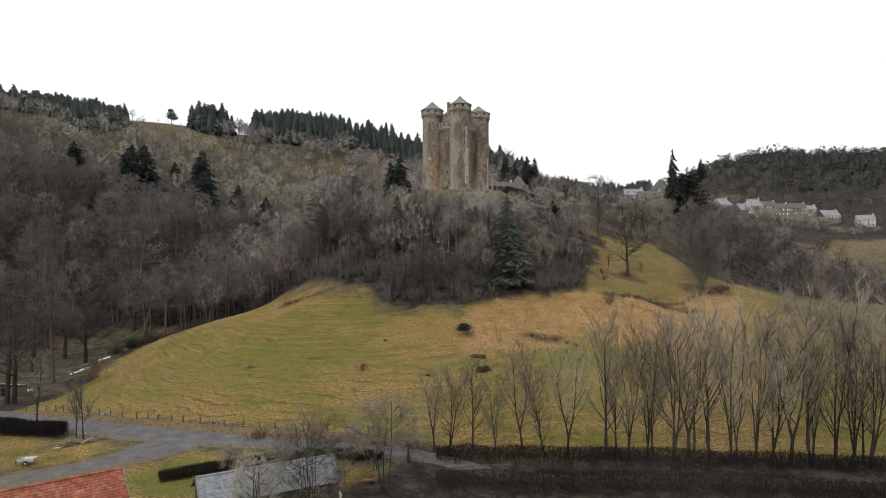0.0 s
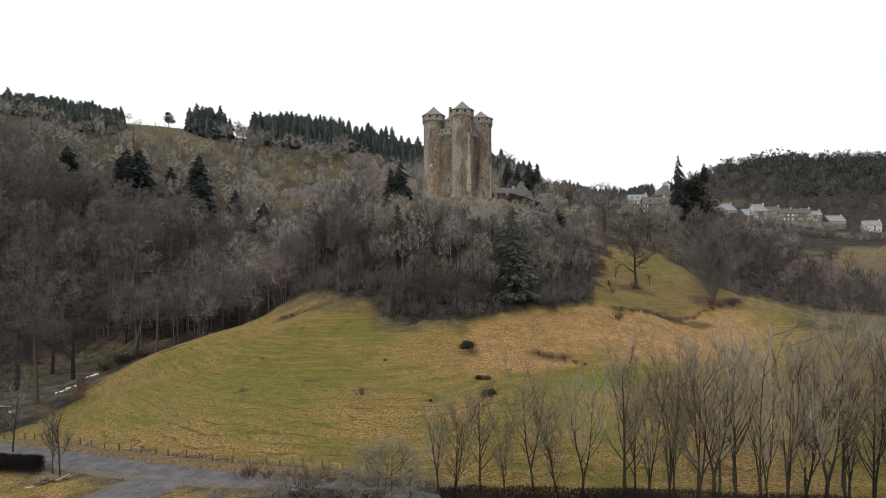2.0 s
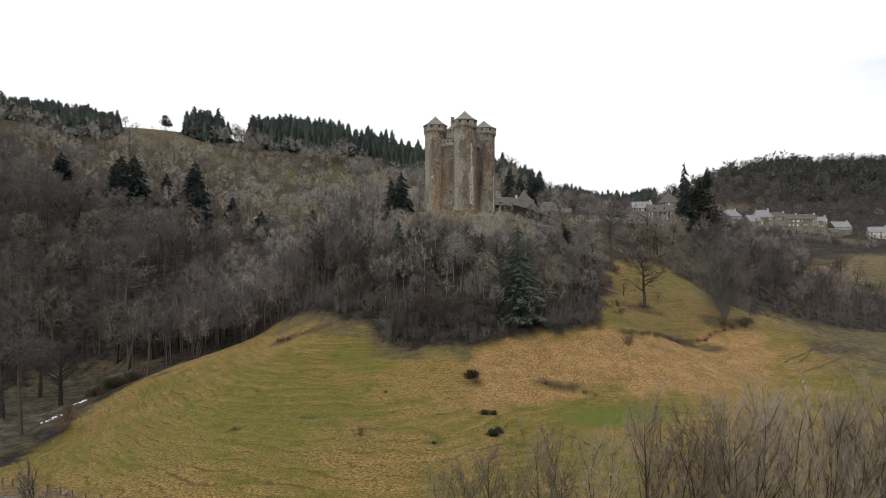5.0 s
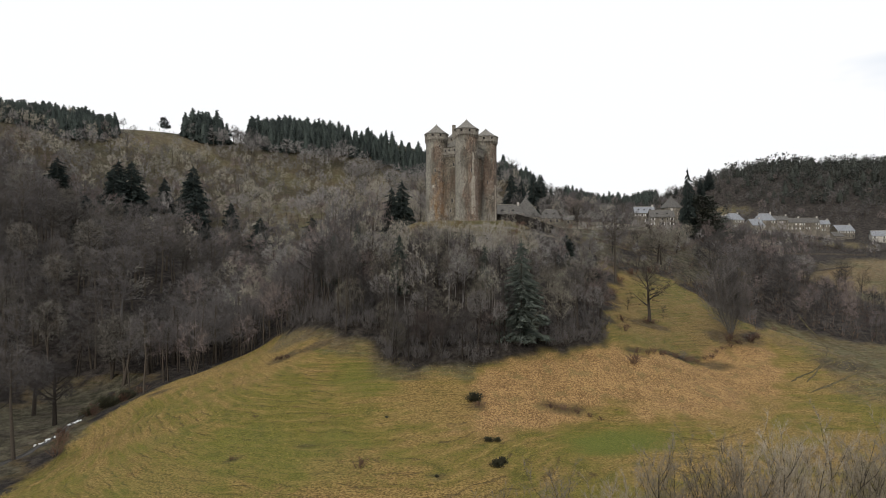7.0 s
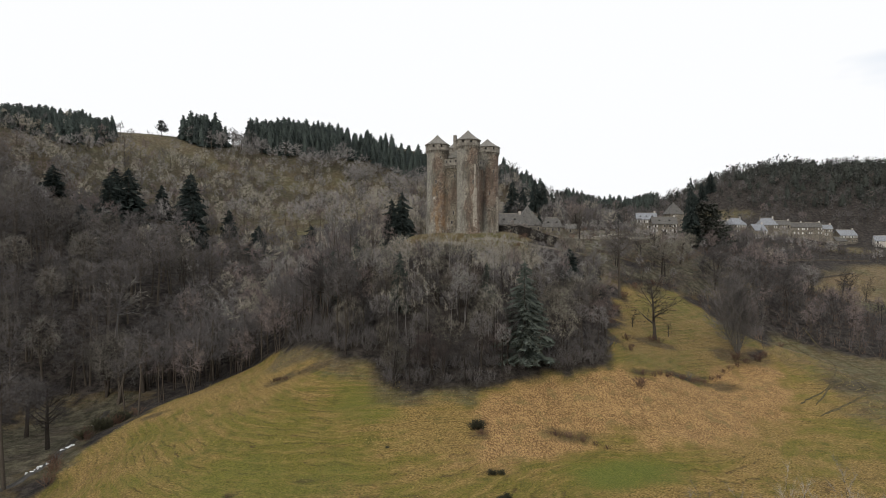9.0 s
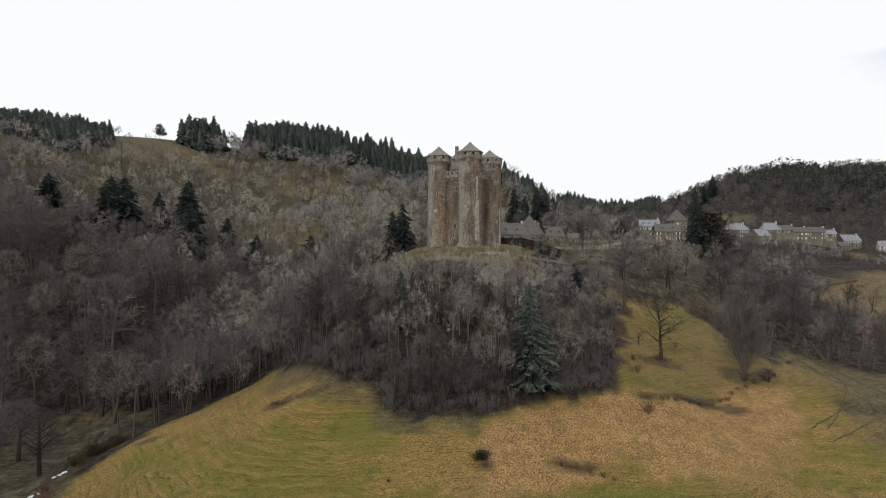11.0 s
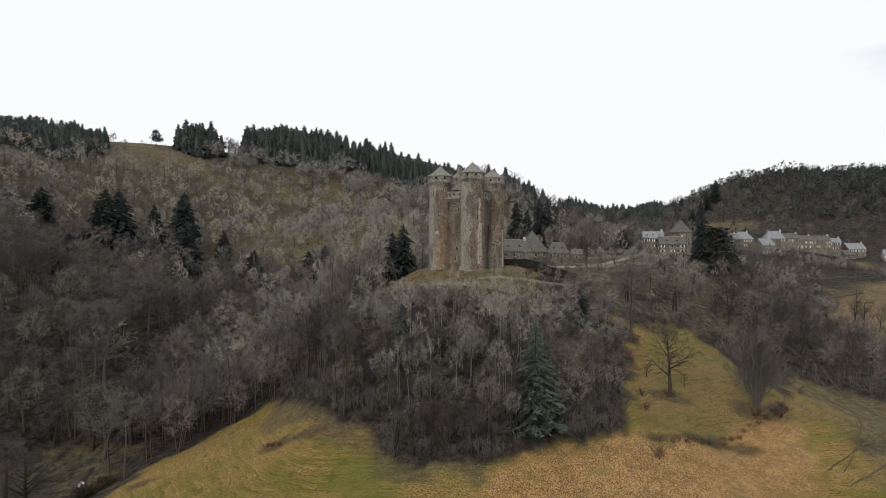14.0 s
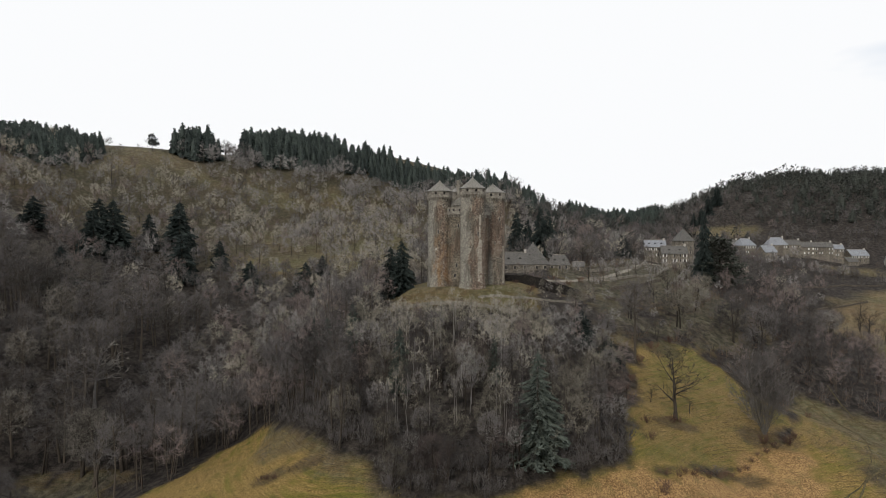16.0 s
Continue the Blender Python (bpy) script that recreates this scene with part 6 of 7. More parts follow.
for x, y, s in ((62.5, 196, 0.55), (52.5, 197, 0.55), (206, 340, 1.5), (86, 276, 1.3), (92, 282, 1.0), (78, 268, 0.9), (100, 300, 1.1), (70, 290, 0.8), (111, 320, 1.2), (185, 330, 1.3), (214, 352, 1.2), (228, 372, 1.3), (56, 280, 1.0), (62, 305, 1.2), (236, 552, 1.2), (244, 548, 1.1)):
    repeat(random.choice(orchard), x, y, s)
slope_tree = [tree_thing("slope_tree", crown_tree(175 + i, 14.0, 6.6, 0.14, 0.3, limbs=16, branches=10, twigs=12, fine=0.055, sides=5, upward=0.25, poles=p), lab, "tree", M_BARK, m, group="trees on the garden slope")
              for i, (p, m, lab) in enumerate(((2, M_TWIG_OLIVE, "wide pale grey bare tree on the garden slope"), (3, M_TWIG, "bushy grey bare tree on the garden slope"), (2, M_TWIG_DARK, "dark bushy bare tree on the garden slope")))]
plant(slope_tree[0], 80.5, 251.6, 1.1)
plant(slope_tree[1], 109.5, 250.5, 1.3)
plant(slope_tree[2], 101.0, 253.5, 1.15)
for k, x, y, s in ((0, 41, 236, 0.62), (1, 62, 246, 0.75), (2, 118, 258, 1.1), (1, 124, 246, 1.1), (2, 133, 262, 1.0), (0, 94, 268, 0.8), (2, 142, 272, 0.9), (1, 151.6, 279, 0.95), (2, 112, 272, 0.9), (1, 68, 262, 0.6), (0, 104, 286, 0.75), (2, 160, 290, 0.9), (1, 52, 322, 1.0), (0, 64, 326, 0.9), (1, 76, 336, 0.9), (2, 97, 354, 1.0), (2, 70, 338, 0.7)):
    repeat(slope_tree[k], x, y, s)
white = tree_thing("dead_tree", bare_tree(170, 16.0, 0.42, limbs=13, branches=6, twigs=9, spread=1.3, upward=0.05, fine=0.10, low=0.5), "silvery dead tree among the dark wood", "tree", M_TWIG, M_TWIG_PALE)
plant(white, -104.5, 214, 1.25)

# ---- single conifers ----
fir = tree_thing("fir", spruce_tree(200, 24.0, 6.0, 28, 12, 36, 0.30, 0.3, 0.04, 0.45, 0.24), "tall grey-green fir at the foot of the castle wood", "fir tree", M_BARK, M_FIR)
plant(fir, 17.0, 163.5, 1.0)
small_fir = tree_thing("fir", spruce_tree(201, 17.0, 3.6, 22, 10, 20, 0.32, 0.2, 0.05, 0.35, 0.32), "slender dark fir among the bare trees", "fir tree", M_BARK, M_FIR, group="firs in the wood")
plant(small_fir, -13.5, 183.0, 0.95)
for x, y, s in ((-34, 199, 1.0), (-28, 205, 0.85), (-39, 207, 1.0), (10, 188, 0.7)):
    repeat(small_fir, x, y, s)
dark = tree_thing("spruce", spruce_tree(202, 18.0, 4.8, 22, 11, 11, 0.34, 0.25, 0.03, 0.32, 0.5), "dark spruce rising from the bare hillside wood", "spruce tree", M_BARK, M_SPRUCE, group="dark spruces")
plant(dark, -145.9, 337, 1.0)
for x, y, s, w in ((-152, 315, 1.4, 1.2), (-160, 318, 1.3, 1.3), (-157, 308, 1.15, 1.3), (-147, 268, 0.9, 1.4), (-186, 312, 0.8, 1.5), (-131, 337, 1.5, 1.1), (-139, 354, 1.3, 1.1), (-118, 308, 1.2, 1.2), (-110.8, 335, 0.8, 1.2), (-61.8, 301, 0.8, 1.4)):
    repeat(dark, x, y, s, w)
for x, y, s, w in ((-61.4, 338, 0.55, 1.3), (-89, 312, 0.8, 1.4), (-16.5, 241, 1.0, 0.95), (-20.5, 243, 0.95, 0.95), (34, 336, 1.3, 0.85), (48, 352, 1.4, 0.8), (52.5, 354, 1.35, 0.8), (38.5, 330, 1.1, 0.8),
                   (104, 392, 0.6, 1.6), (117.5, 316, 1.85, 0.45), (222, 566, 0.8, 0.9), (234, 580, 1.0, 0.9), (248, 594, 1.1, 0.9), (214, 562, 0.65, 0.9), (38, 215, 0.55, 1.5), (44, 208, 0.5, 1.5)):
    repeat(dark, x, y, s, w)
cedar = tree_thing("cedar", cedar_tree(203, 23.0, 15.0), "broad dark cedar in front of the village", "cedar tree", M_BARK, M_CEDAR)
plant(cedar, 125.5, 318, 1.0)
pine = tree_thing("lone_pine", pine_tree(204, 11.5, 5.0, 34, 40, 0.3, 0.45, 0.36, 0.6), "lone pine on the bare ridge", "pine tree", M_BARK, M_PINE)
plant(pine, -214, 488, 1.0)

# ---- shrubs on the meadow ----
bush = tree_thing("shrub", shrub(300, 1.2, 1.5, 34, 44, 0.04, 1.4), "dark green evergreen shrub on the meadow", "shrub", M_BARK, M_SHRUB, "crown", group="meadow shrubs")
plant(bush, 4.7, 143.5, 1.5)
for x, y, s in ((-84, 168, 2.4), (-82, 172.5, 2.2), (-86, 164, 1.8), (7.2, 118.6, 1.0), (8.2, 120.2, 0.9), (6.5, 128.5, 0.75), (8.2, 129.0, 0.7), (-12.6, 135, 0.35), (-2.8, 112, 0.35)):
    repeat(bush, x, y, s)
thorn = tree_thing("bramble", shrub(301, 1.5, 1.8, 16, 22, 0.05), "low brown bramble thicket", "bramble", M_HEATH, M_HEATH, "crown", group="brambles")
plant(thorn, 23.5, 144.5, 1.0)
for x, y, s in ((21, 144.6, 0.9), (26, 144.0, 0.9), (28.5, 142.6, 0.7), (30.5, 141.6, 0.6), (5.8, 141.5, 0.9), (42.5, 160.5, 1.4), (43.5, 162, 1.2), (52, 167.5, 0.9), (56, 169.5, 1.0), (60, 172.5, 0.9), (64, 175, 0.8), (48, 166, 0.8),
                (-15.2, 114.2, 0.8), (-14.8, 116, 0.7), (-41.5, 167.5, 0.8), (-39.5, 166.5, 0.7), (-43, 168, 0.7), (-36.8, 118.5, 0.5), (-37.6, 134, 0.4), (55.5, 189.5, 1.3), (58, 190, 1.0), (84, 188, 1.6), (78, 187.5, 1.6), (88, 191, 1.2)):
    repeat(thorn, x, y, s)
for x, y, s in ((-84, 150, 1.4), (-82, 146, 1.6), (-80, 141, 1.5), (-84, 161, 1.5), (-86, 166, 1.5), (-82, 170, 1.6), (-79, 175, 1.4), (103, 211, 1.0), (47, 200, 1.2), (46, 194, 1.0), (69, 178, 0.9), (74, 182.5, 0.8), (45, 165.5, 1.0), (50, 168, 0.9), (54, 169.8, 0.8), (62, 174.5, 0.9), (66.5, 177, 0.8), (71.5, 180.5, 0.9), (76.5, 184, 0.9), (80, 186, 1.0), (46, 178, 1.2), (48, 186, 1.3), (50, 205, 1.4), (56, 216, 1.5), (63, 226, 1.6), (72, 235, 1.6)):
    repeat(thorn, x, y, s)
for x, y, s in ((-10, 219.6, 0.7), (-5, 219.2, 0.6), (-13, 221, 0.9), (17, 219.5, 0.8), (20, 222, 1.0), (23, 226, 1.1), (14.5, 222, 0.6), (25, 233, 1.1), (27, 240, 1.2), (22, 244, 0.9), (-15, 228, 1.0), (30, 262, 1.4), (34, 268, 1.5), (40, 272, 1.4), (46, 270, 1.3), (27, 252, 1.2), (36, 258, 1.5), (52, 276, 1.4), (60, 282, 1.2)):
    repeat(thorn, x, y, s)
for i in range(12):
    repeat(thorn, -27 + 2.0 * i + random.uniform(-.6, .6), 86.2 - 0.22 * i + random.uniform(-.6, .6), random.uniform(0.6, 1.1))


# ---- the woods ----
def no_go(x, y):
    """Clear ground round buildings, roads and walls."""
    clear = np.zeros(np.shape(x), bool)
    for cx, cy, r in ((4, 238, 17), (-2, 226, 13), (12, 226, 13), (39, 300, 11), (30, 292, 10), (58, 303, 9), (117, 380, 8), (121, 362, 9), (134, 384, 6), (212, 462, 9), (222, 456, 8), (235, 480, 9), (256, 484, 10), (272, 484, 10), (286, 482, 9), (304, 484, 10), (322, 472, 9), (57, 191, 7), (80, 191, 10)):
        clear |= np.hypot(x - cx, y - cy) < r
    return clear


def wooded(x, y):
    return np.where(no_go(x, y), 0.0, blend(0.55, 0.9, covers(x, y)[2]))


rng = random.Random(77)


def knoll_keep(x, y):
    zone = np.maximum(blend(85, 70, np.hypot((x + 2) / 1.15, (y - 222) / 1.1)), blend(0, 5, inside([(-95, 195), (-52, 208), (-36, 184), (-20, 170), (45, 170), (50, 230), (40, 262), (-80, 275)], x, y)))
    return wooded(x, y) * zone * 0.92 * (((x < 42) | (y > 200)) & ((x < 50) | (y > 235)))


knoll_kinds = [crown_tree(400 + i, h, w, lo, st, limbs=13, branches=9, twigs=11, fine=0.044, sides=4, upward=up, poles=p) for i, (h, w, lo, st, up, p) in enumerate((
    (14.5, 3.4, 0.40, 0.17, 0.5, 1), (13.0, 4.8, 0.14, 0.22, 0.3, 3), (16.0, 2.8, 0.52, 0.15, 0.6, 1), (11.5, 5.2, 0.08, 0.20, 0.25, 4), (13.5, 4.0, 0.28, 0.18, 0.4, 2), (15.0, 3.2, 0.42, 0.16, 0.5, 2)))]
mid_kinds = [crown_tree(450 + i, h, w, lo, 0.17, limbs=9, branches=8, twigs=9, fine=0.060, sides=3, upward=up, poles=p) for i, (h, w, lo, up, p) in enumerate((
    (13.5, 3.5, 0.36, 0.5, 1), (12.5, 4.6, 0.14, 0.3, 2), (14.5, 3.0, 0.46, 0.6, 1), (12.0, 4.8, 0.10, 0.3, 3)))]
tall_kinds = [crown_tree(470 + i, h, w, lo, 0.26, limbs=14, branches=9, twigs=9, fine=0.060, sides=4, upward=up, poles=p) for i, (h, w, lo, up, p) in enumerate((
    (17.0, 4.6, 0.34, 0.3, 1), (16.0, 5.2, 0.26, 0.25, 2), (18.0, 4.0, 0.45, 0.4, 1), (15.5, 5.4, 0.20, 0.25, 2)))]
pole_kinds = [crown_tree(480 + i, 15.5, 3.2, 0.34, 0.085, limbs=9, branches=6, twigs=9, fine=0.04, sides=4, upward=0.7, poles=p) for i, p in enumerate((1, 2, 1))]
knoll_spots = scatter(rng, (-100, 150, 70, 290), 5.0, knoll_keep)
# the higher the ground, the smaller the trees below the terrace; only scrub before the manor
grow = np.clip((47.5 - land(knoll_spots[:, 0], knoll_spots[:, 1])) / 13.5, 0.25, 1.0)
grow = np.where((np.abs(knoll_spots[:, 0]) < 34) & (knoll_spots[:, 1] < 232), grow, 1.0)
grow = np.where((knoll_spots[:, 0] > 16) & (knoll_spots[:, 1] > 218), 0.38, grow)
grow = np.where((knoll_spots[:, 0] < -24) & (knoll_spots[:, 1] < 240), 1.42, grow)
knoll_spots = np.c_[knoll_spots, grow]
edge = [i for i, (x, y, g) in enumerate(knoll_spots) if y < 196 and x > -52][:230]
kinds_things = [tree_thing("wood_tree", w, lab, "tree", M_BARK, m, group="trees of the castle wood") for w, m, lab in zip(knoll_kinds, (M_TWIG_DARK, M_TWIG_OLIVE, M_TWIG, M_TWIG_RED, M_TWIG_DARK, M_TWIG),
                ("thin bare tree of the castle wood", "bare forked tree with olive-grey twigs", "tall thin bare tree of the castle wood", "bare tree with reddish twigs", "thin bare tree of the castle wood", "bare forked tree with olive-grey twigs"))]
for n, i in enumerate(edge):
    x, y, g = knoll_spots[i]
    # western trees take the twig colour with the shade painted in
    k = kinds_things[rng.choice((0, 4) if x < -26 else (0, 1, 2, 2, 3, 5, 1, 5))] if n >= 6 else kinds_things[n]
    if n < 6:
        plant(k, x, y, g * rng.uniform(0.8, 1.1))
    else:
        repeat(k, x, y, g * rng.uniform(0.75, 1.15))
rest = np.delete(knoll_spots, edge, 0)
lot = np.random.RandomState(5).randint(0, 10, len(rest))
# most trees of the western foot get the shade-darkened twigs
lot = np.where((rest[:, 0] < -30) & (rest[:, 1] < 225) & (lot < 8), 0, lot)
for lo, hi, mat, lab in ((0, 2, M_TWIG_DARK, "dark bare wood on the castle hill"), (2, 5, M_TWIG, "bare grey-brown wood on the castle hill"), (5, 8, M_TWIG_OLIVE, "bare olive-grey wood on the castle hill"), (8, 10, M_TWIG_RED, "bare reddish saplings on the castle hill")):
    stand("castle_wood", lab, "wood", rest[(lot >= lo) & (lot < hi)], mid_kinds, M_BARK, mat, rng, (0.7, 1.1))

# tall pale ash poles in the middle of the wood
poles = scatter(rng, (-14, 172, 24, 204), 3.8, lambda x, y: 0.5 * wooded(x, y))
stand("ash_poles", "tall slim pale-stemmed ash trees in the castle wood", "trees", poles, pole_kinds, M_TWIG, M_TWIG_OLIVE, rng, (0.75, 1.05))

# saplings right under the terrace
sap = scatter(rng, (-24, 204, 26, 217), 2.6, lambda x, y: 0.9 * (y < 216.5 - 0.06 * x))
sap = np.c_[sap, np.clip((48.6 - land(sap[:, 0], sap[:, 1])) / 13.5, 0.2, 0.6)]
stand("saplings", "thin bare saplings crowding below the castle terrace", "saplings", sap, mid_kinds, M_BARK, M_TWIG_OLIVE, rng, (0.85, 1.1))

# thicket at the foot of the wood
low_kinds = [shrub(410 + i, 3.2, 2.2, 14, 18, 0.06) for i in range(3)]
foot = scatter(rng, (-60, 150, 60, 200), 2.6, lambda x, y: wooded(x, y) * blend(16, 6, inside(MEADOW, x, y) * -1) * blend(-58, -30, x) * 0.85)
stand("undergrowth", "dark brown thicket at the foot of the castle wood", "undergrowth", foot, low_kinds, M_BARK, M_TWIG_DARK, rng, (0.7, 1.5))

# brambles over the rough ground below the lane
tangle = scatter(rng, (-4, 48, 74, 79), 2.3, lambda x, y: 0.85 * (inside(ROUGH, x, y) > 0.5) * (np.abs(y - 75.4 + 0.02 * x) > 2.0) * (x / y < 0.80))
stand("bramble_tangle", "dark tangle of bare brambles below the lane", "brambles", tangle, [shrub(405 + i, 1.3, 1.7, 12, 10, 0.05) for i in range(2)], M_HEDGE, M_HEDGE, rng, (0.6, 1.2))

# the hillside behind and to the west
far_kinds = [crown_tree(420 + i, h, w, lo, 0.16, limbs=8, branches=6, twigs=6, fine=0.115, sides=3, upward=up, poles=p, whisk=1.1) for i, (h, w, lo, up, p) in enumerate((
    (11.5, 3.6, 0.25, 0.4, 1), (10.5, 4.4, 0.10, 0.3, 2), (12.5, 3.2, 0.35, 0.5, 1), (10.0, 4.6, 0.08, 0.3, 3), (11.0, 4.0, 0.20, 0.35, 1)))]
def west_keep(x, y):
    share = np.maximum(wooded(x, y), 0.62 * (y > 380) * (no_go(x, y) < 1) * (np.hypot((x + 213) / 1.2, y - 458) > 34))
    return np.where((knoll_keep(x, y) > 0.02) | (y < 205) & (x > -86), 0.0, share * blend(0.88, 0.80, -x / np.maximum(y, 1)) * (0.82 + 0.18 * np.sign(soft_noise(x, y, 22, 30) + 0.35)) * (y < 470 + 0.25 * (x + 60) + 40))


west_all = np.concatenate([scatter(rng, (-190, 130, 60, 262), 7.9, west_keep), scatter(rng, (-420, 130, -190, 262), 6.6, west_keep), scatter(rng, (-420, 262, 60, 560), 6.6, west_keep)])
low = (west_all[:, 1] < 262) & (west_all[:, 0] > -190)
valley_spots, west_spots = west_all[low], west_all[~low]
lot = np.random.RandomState(8).randint(0, 10, len(valley_spots))
# the shaded valley is painted through darkened twigs on most trees
for lo, hi, mat, lab in ((0, 8, M_TWIG_DARK, "bare wood along the stream, twigs darkened for valley shade"), (8, 10, M_TWIG_MID, "bare olive-grey trees in the valley wood")):
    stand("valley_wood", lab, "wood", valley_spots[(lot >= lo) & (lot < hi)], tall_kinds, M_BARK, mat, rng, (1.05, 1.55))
lot = np.random.RandomState(6).randint(0, 10, len(west_spots))
lot = np.where((west_spots[:, 1] < 335) & (lot % 3 != 0), 5, lot)
for lo, hi, mat, lab in ((0, 5, M_TWIG, "bare grey-brown wood covering the hillside"), (5, 6, M_TWIG_DARK, "dark bare trees on the hillside"), (6, 9, M_TWIG_OLIVE, "bare olive-grey trees on the hillside"), (9, 10, M_TWIG_RED, "bare reddish-brown trees on the hillside")):
    stand("hill_wood", lab, "wood", west_spots[(lot >= lo) & (lot < hi)], far_kinds, M_BARK, mat, rng, (0.6, 1.25))

# the slopes to the east
east_spots = scatter(rng, (60, 205, 560, 640), 8.5, lambda x, y: wooded(x, y) * np.where((x < 80) & (y > 235) & (y < 296), 0.15, 1.0) * np.where(y > 555, 0.45, 1.0) * np.where((x < 100) & (y < 232), 0.7, 1.0) * blend(0.88, 0.80, x / np.maximum(y, 1)) * np.where((y > 505) | (x < 150), 1, np.where(y > 438, 0.25, np.where(y > 395, 0.6, 1.0))) * 0.8)
near = (east_spots[:, 1] < 345) & (east_spots[:, 0] < 190)
brush_kinds = [shrub(415 + i, 3.4, 2.2, 7, 12, 0.075) for i in range(3)]
brush = scatter(rng, (58, 205, 215, 345), 3.9, lambda x, y: np.maximum(wooded(x, y), 0.25) * (inside(MEADOW, x, y) < -2) * (inside(PASTURE, x, y) < -1) * (inside(FIELD_UP, x, y) < -1) * (no_go(x, y) < 1) * blend(0.80, 0.72, x / y))
stand("brushwood", "brown leafless brushwood between the trees of the slope", "brushwood", brush, brush_kinds, M_HEATH, M_TWIG_DARK, rng, (0.6, 1.5))
plots = scatter(rng, (46, 226, 132, 372), 7.5, lambda x, y: 0.6 * np.maximum(blend(0, 3, inside(GARDEN, x, y)), blend(0, 3, inside(SLOPE, x, y))) * (no_go(x, y) < 1) * (inside(PASTURE, x, y) < -3))
stand("garden_trees", "small bare trees on the terraced gardens", "trees", plots, mid_kinds, M_BARK, M_TWIG, rng, (0.28, 0.62))
bushes = scatter(rng, (28, 240, 330, 500), 5.0, lambda x, y: 0.55 * (no_go(x, y) < 1) * np.maximum(np.maximum(inside(GARDEN, x, y), inside(SLOPE, x, y)) > 0, (x > 196) * (y > 432) * (y < 486)) * (0.5 + 0.5 * np.sign(soft_noise(x, y, 9, 51) + 0.1)))
stand("garden_scrub", "dark leafless scrub along the garden terraces", "scrub", bushes, brush_kinds, M_HEATH, M_TWIG_DARK, rng, (0.35, 1.1))
hedgerow = scatter(rng, (198, 440, 335, 484), 4.2, lambda x, y: 0.8 * (no_go(x, y) < 1) * (soft_noise(x, y, 11, 53) > -0.15))
stand("village_scrub", "dark brown shrubs along the village gardens", "scrub", hedgerow, [shrub(418 + i, 3.6, 2.8, 12, 12, 0.13) for i in range(2)], M_BARK, M_TWIG_DARK, rng, (0.6, 1.4))
ring = scatter(rng, (-20, 214, 32, 246), 2.4, lambda x, y: 0.55 * (inside(TERRACE, x, y) > -4) * (np.hypot(x - 5, y - 238) > 12.5) * blend(232, 222, y - 0.25 * np.abs(x)))
stand("terrace_scrub", "grey bramble and tall dry grass below the castle towers", "scrub", ring, brush_kinds, M_HEATH, M_TWIG_OLIVE, rng, (0.22, 0.5))
moor = scatter(rng, (-330, 385, -20, 520), 5.8, lambda x, y: 0.8 * (covers(x, y)[3] > 0.3) * (0.5 + 0.5 * np.sign(soft_noise(x, y, 12, 50))))
stand("heath_scrub", "dry brown scrub on the bare hilltop", "scrub", moor, brush_kinds, M_HEATH, M_TWIG, rng, (0.3, 0.9))
near_spots, east_spots = east_spots[near], east_spots[~near]
stand("slope_wood", "bare grey trees above the pasture slope", "wood", near_spots[::2], mid_kinds, M_BARK, M_TWIG_RED, rng, (0.6, 0.95))
stand("slope_wood", "dark bare trees above the pasture slope", "wood", near_spots[1::2], mid_kinds, M_BARK, M_TWIG_DARK, rng, (0.55, 0.95))
lot = np.random.RandomState(7).randint(0, 10, len(east_spots))
lot = np.where((east_spots[:, 1] > 495) & (lot != 8), 4, lot)
for lo, hi, mat, lab in ((0, 2, M_TWIG, "bare grey-brown wood on the village slope"), (2, 7, M_TWIG_DARK, "dark bare trees on the village slope"), (7, 8, M_TWIG_OLIVE, "bare olive-grey trees near the village"), (8, 10, M_TWIG_RED, "bare reddish-brown trees near the village")):
    stand("slope_wood", lab, "wood", east_spots[(lot >= lo) & (lot < hi)], far_kinds, M_BARK, mat, rng, (0.6, 1.15))

# conifer woods on the ridges
ridge_kinds = [far_spruce(430 + i, 15.0 + 0.7 * i, 4.2 + 0.25 * i) for i in range(4)]


def ridge_keep(x, y):
    a = inside([(-205, 500), (-183, 494), (-175, 520), (-200, 530)], x, y) > 0
    a |= inside([(-176, 596), (-170, 546), (-150, 530), (-110, 534), (-60, 537), (-20, 533), (20, 524), (66, 508), (84, 528), (40, 540), (2, 550), (-30, 556), (-60, 559), (-90, 576), (-115, 600), (-150, 606)], x, y) > 0
    a |= inside([(118, 585), (205, 600), (205, 640), (110, 632)], x, y) > 0
    return a * 0.95


plantation = scatter(rng, (-420, 380, -200, 520), 4.4, lambda x, y: 0.95 * (inside([(-420, 440), (-300, 396), (-226, 384), (-224, 430), (-228, 450), (-300, 470), (-420, 500)], x, y) > 0))
stand("spruce_wood", "dense dark spruce plantation above the heath", "spruce wood", plantation, ridge_kinds, M_BARK, M_SPRUCE, rng, (0.74, 0.98))
fringe = scatter(rng, (-196, 470, 60, 540), 8.4, lambda x, y: np.where(x < -140, 0.9 * (y > 496), 0.85 * blend(24, 14, np.abs(y - 514 - 5 * np.sin(x * 0.05)))) * (0.7 + 0.3 * np.sign(soft_noise(x, y, 18, 33) + 0.2)))
round_kinds = [crown_tree(460 + i, 10.5, 5.0, 0.14, 0.2, limbs=10, branches=7, twigs=7, fine=0.10, sides=3, upward=0.2) for i in range(3)]
stand("bare_fringe", "rounded pale grey bare trees along the spruce wood", "wood", fringe, round_kinds, M_BARK, M_TWIG, rng, (1.1, 1.6))
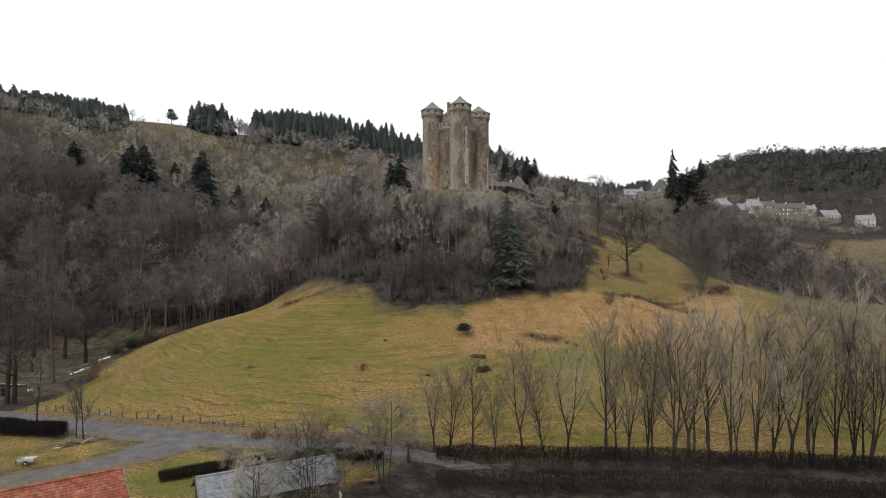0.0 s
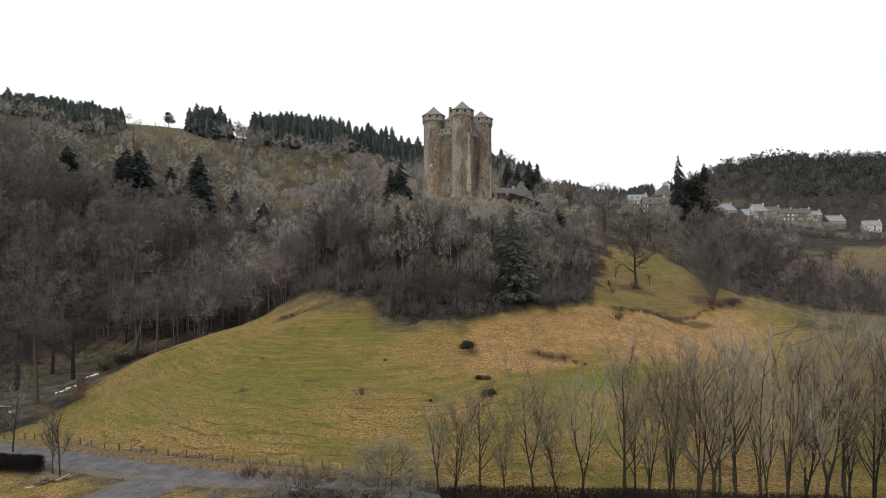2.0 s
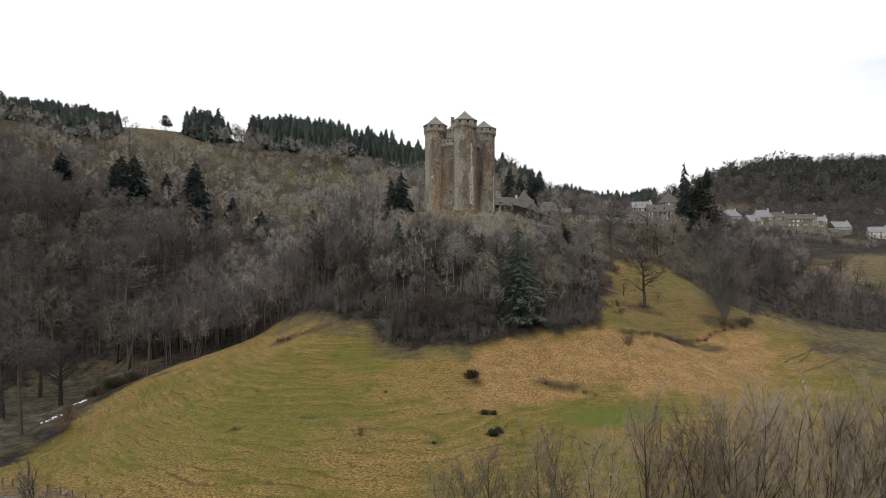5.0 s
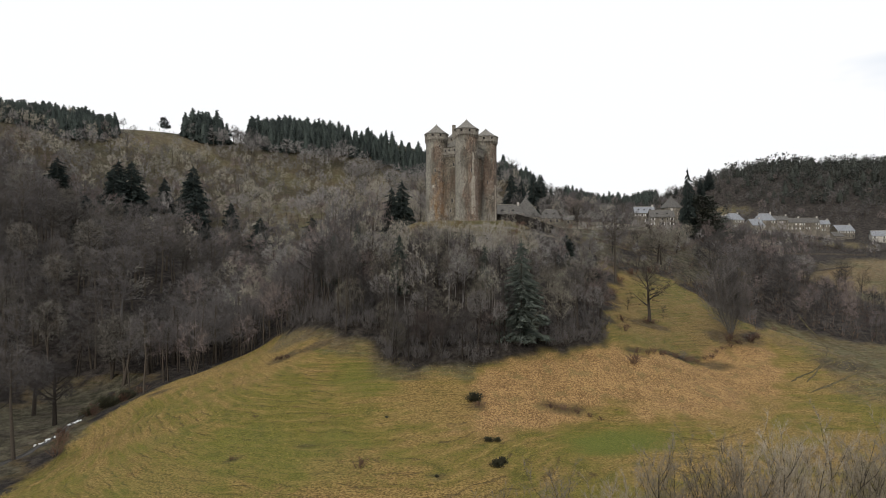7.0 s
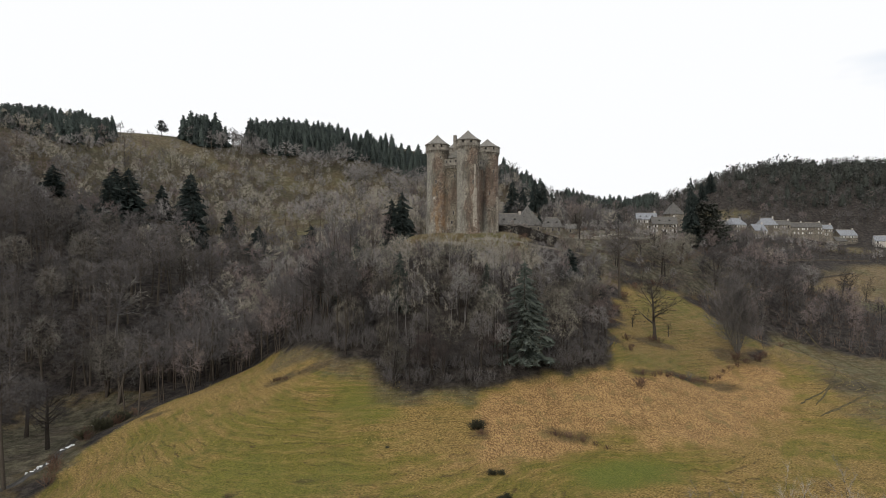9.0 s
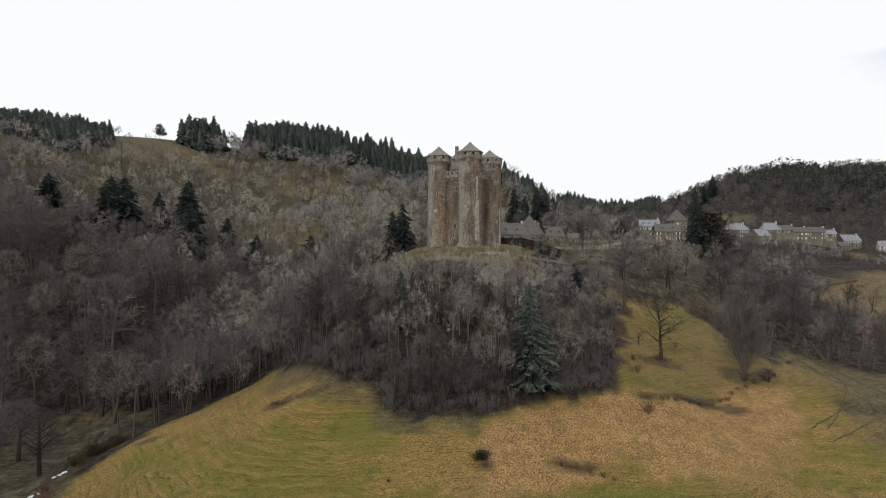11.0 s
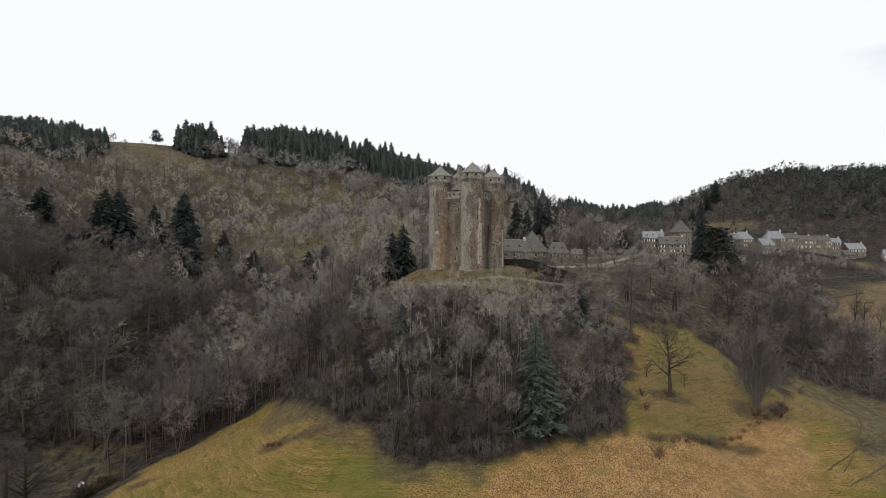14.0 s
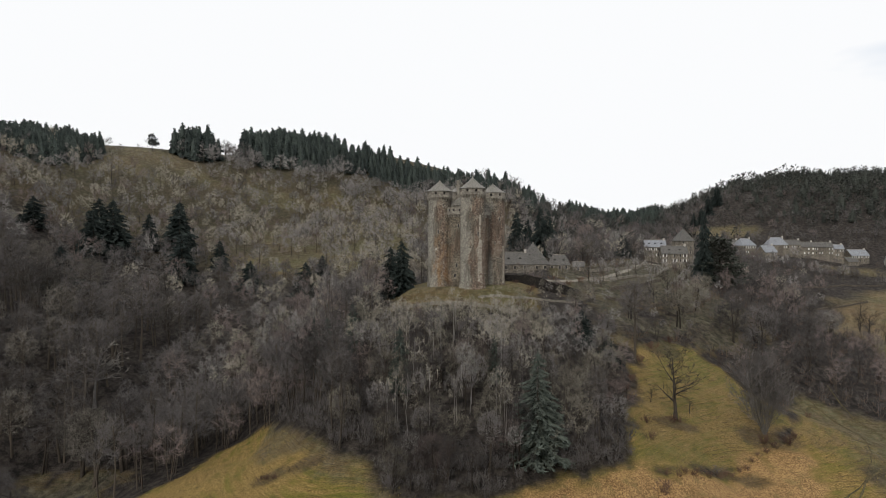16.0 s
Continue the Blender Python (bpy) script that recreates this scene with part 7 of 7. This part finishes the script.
grove = scatter(rng, (-150, 340, 0, 510), 10.5, lambda x, y: 0.62 * np.maximum.reduce([oval(o, x, y) > -0.05 for o in OPENINGS[:9]]))
stand("pasture_trees", "round bare trees scattered over the hill pasture", "trees", grove[::2], round_kinds, M_BARK, M_TWIG, rng, (0.8, 1.3))
stand("pasture_trees", "olive-grey bare trees scattered over the hill pasture", "trees", grove[1::2], far_kinds, M_BARK, M_TWIG_OLIVE, rng, (0.7, 1.0))
ridge_spots = scatter(rng, (-220, 480, 240, 640), 4.7, ridge_keep)
ridge_spots = np.c_[ridge_spots, 1.0 + 0.3 * blend(-95, -140, ridge_spots[:, 0]) - 0.08 * blend(-30, 40, ridge_spots[:, 0])]
stand("spruce_wood", "dark spruce plantation along the ridge", "spruce wood", ridge_spots, ridge_kinds, M_BARK, M_SPRUCE, rng, (0.78, 1.16))
pine_kinds = [far_spruce(440, 12.5, 5.4, 56, 0.34)] + [pine_tree(444 + i, 13.0 + i, 5.6, 9, 6, 0.2, 0.8, 0.12, 1.15) for i in range(3)]
pine_spots = scatter(rng, (60, 470, 720, 960), 8.2, lambda x, y: 0.85 * blend(-8, 12, inside([(232, 575), (262, 552), (300, 535), (420, 545), (600, 640), (720, 800), (720, 960), (560, 960), (380, 840), (250, 760), (215, 640)], x, y)))
pine_spots = np.c_[pine_spots, 0.32 + 0.60 * blend(235, 330, pine_spots[:, 0])]
stand("pine_wood", "dark pines covering the eastern ridge", "pine wood", pine_spots, pine_kinds, M_BARK, M_PINE, rng, (0.6, 1.2))
mixed = scatter(rng, (60, 400, 240, 650), 11, lambda x, y: 0.45 * wooded(x, y) * blend(-40, 20, y - 430 - 0.3 * (x - 60)))
stand("pine_wood", "scattered dark pines on the skyline", "pine wood", mixed, pine_kinds, M_BARK, M_PINE, rng, (0.42, 0.8))


# ---- grass and bracken ----
def tufts(name, label, category, spots, mat, h, n, w, rng):
    k = np.random.RandomState(rng.randrange(10 ** 6))
    m = len(spots) * n
    x, y = np.repeat(spots[:, 0], n) + k.normal(0, h * 0.35, m), np.repeat(spots[:, 1], n) + k.normal(0, h * 0.35, m)
    z = land(x, y)
    a = k.uniform(0, 6.2832, m)
    s = np.repeat(k.uniform(0.6, 1.3, len(spots)), n) * k.uniform(0.6, 1.2, m) * h
    dx, dy = np.cos(a), np.sin(a)
    lean = k.uniform(0.2, 1.5, m)
    v = np.empty((m, 3, 3))
    v[:, 0] = np.c_[x - dy * w / 2, y + dx * w / 2, z - 0.05]
    v[:, 1] = np.c_[x + dy * w / 2, y - dx * w / 2, z - 0.05]
    v[:, 2] = np.c_[x + dx * s * lean, y + dy * s * lean, z + s]
    tone = np.repeat(np.repeat(k.uniform(0, 1, len(spots)), n), 3)
    return tagged(new(name, raw_mesh(name, v.reshape(-1, 3), np.arange(m * 3).reshape(-1, 3), mat, tone)), label, category, kind="stuff")


fern_spots = scatter(rng, (-5, 125, 92, 195), 0.7, lambda x, y: blend(0.45, 0.9, covers(x, y)[1]))
tufts("bracken", "dead orange-brown bracken covering the slope", "bracken", fern_spots, M_FERN, 0.30, 6, 0.14, rng)
grass_spots = scatter(rng, (-82, 86, 110, 200), 0.85, lambda x, y: (np.maximum(inside(MEADOW, x, y), inside(PASTURE, x, y)) > 0) * (covers(x, y)[1] < 0.4) * blend(94, 104, y) * blend(-0.3, 0.5, soft_noise(x, y, 7, 40) + 0.5 * soft_noise(x, y, 2.5, 41)) * 0.8)
tufts("dry_grass", "straw-coloured tufts of dry grass on the meadow", "grass", grass_spots, M_STRAW, 0.19, 5, 0.10, rng)
bank_spots = scatter(rng, (-72, 84, 0, 108), 0.5, lambda x, y: (np.abs(inside(MEADOW, x, y) - 1.0) < 1.2) * 0.8)
tufts("bank_grass", "dry grass hanging over the road bank", "grass", bank_spots, M_BANK, 0.32, 7, 0.07, rng)
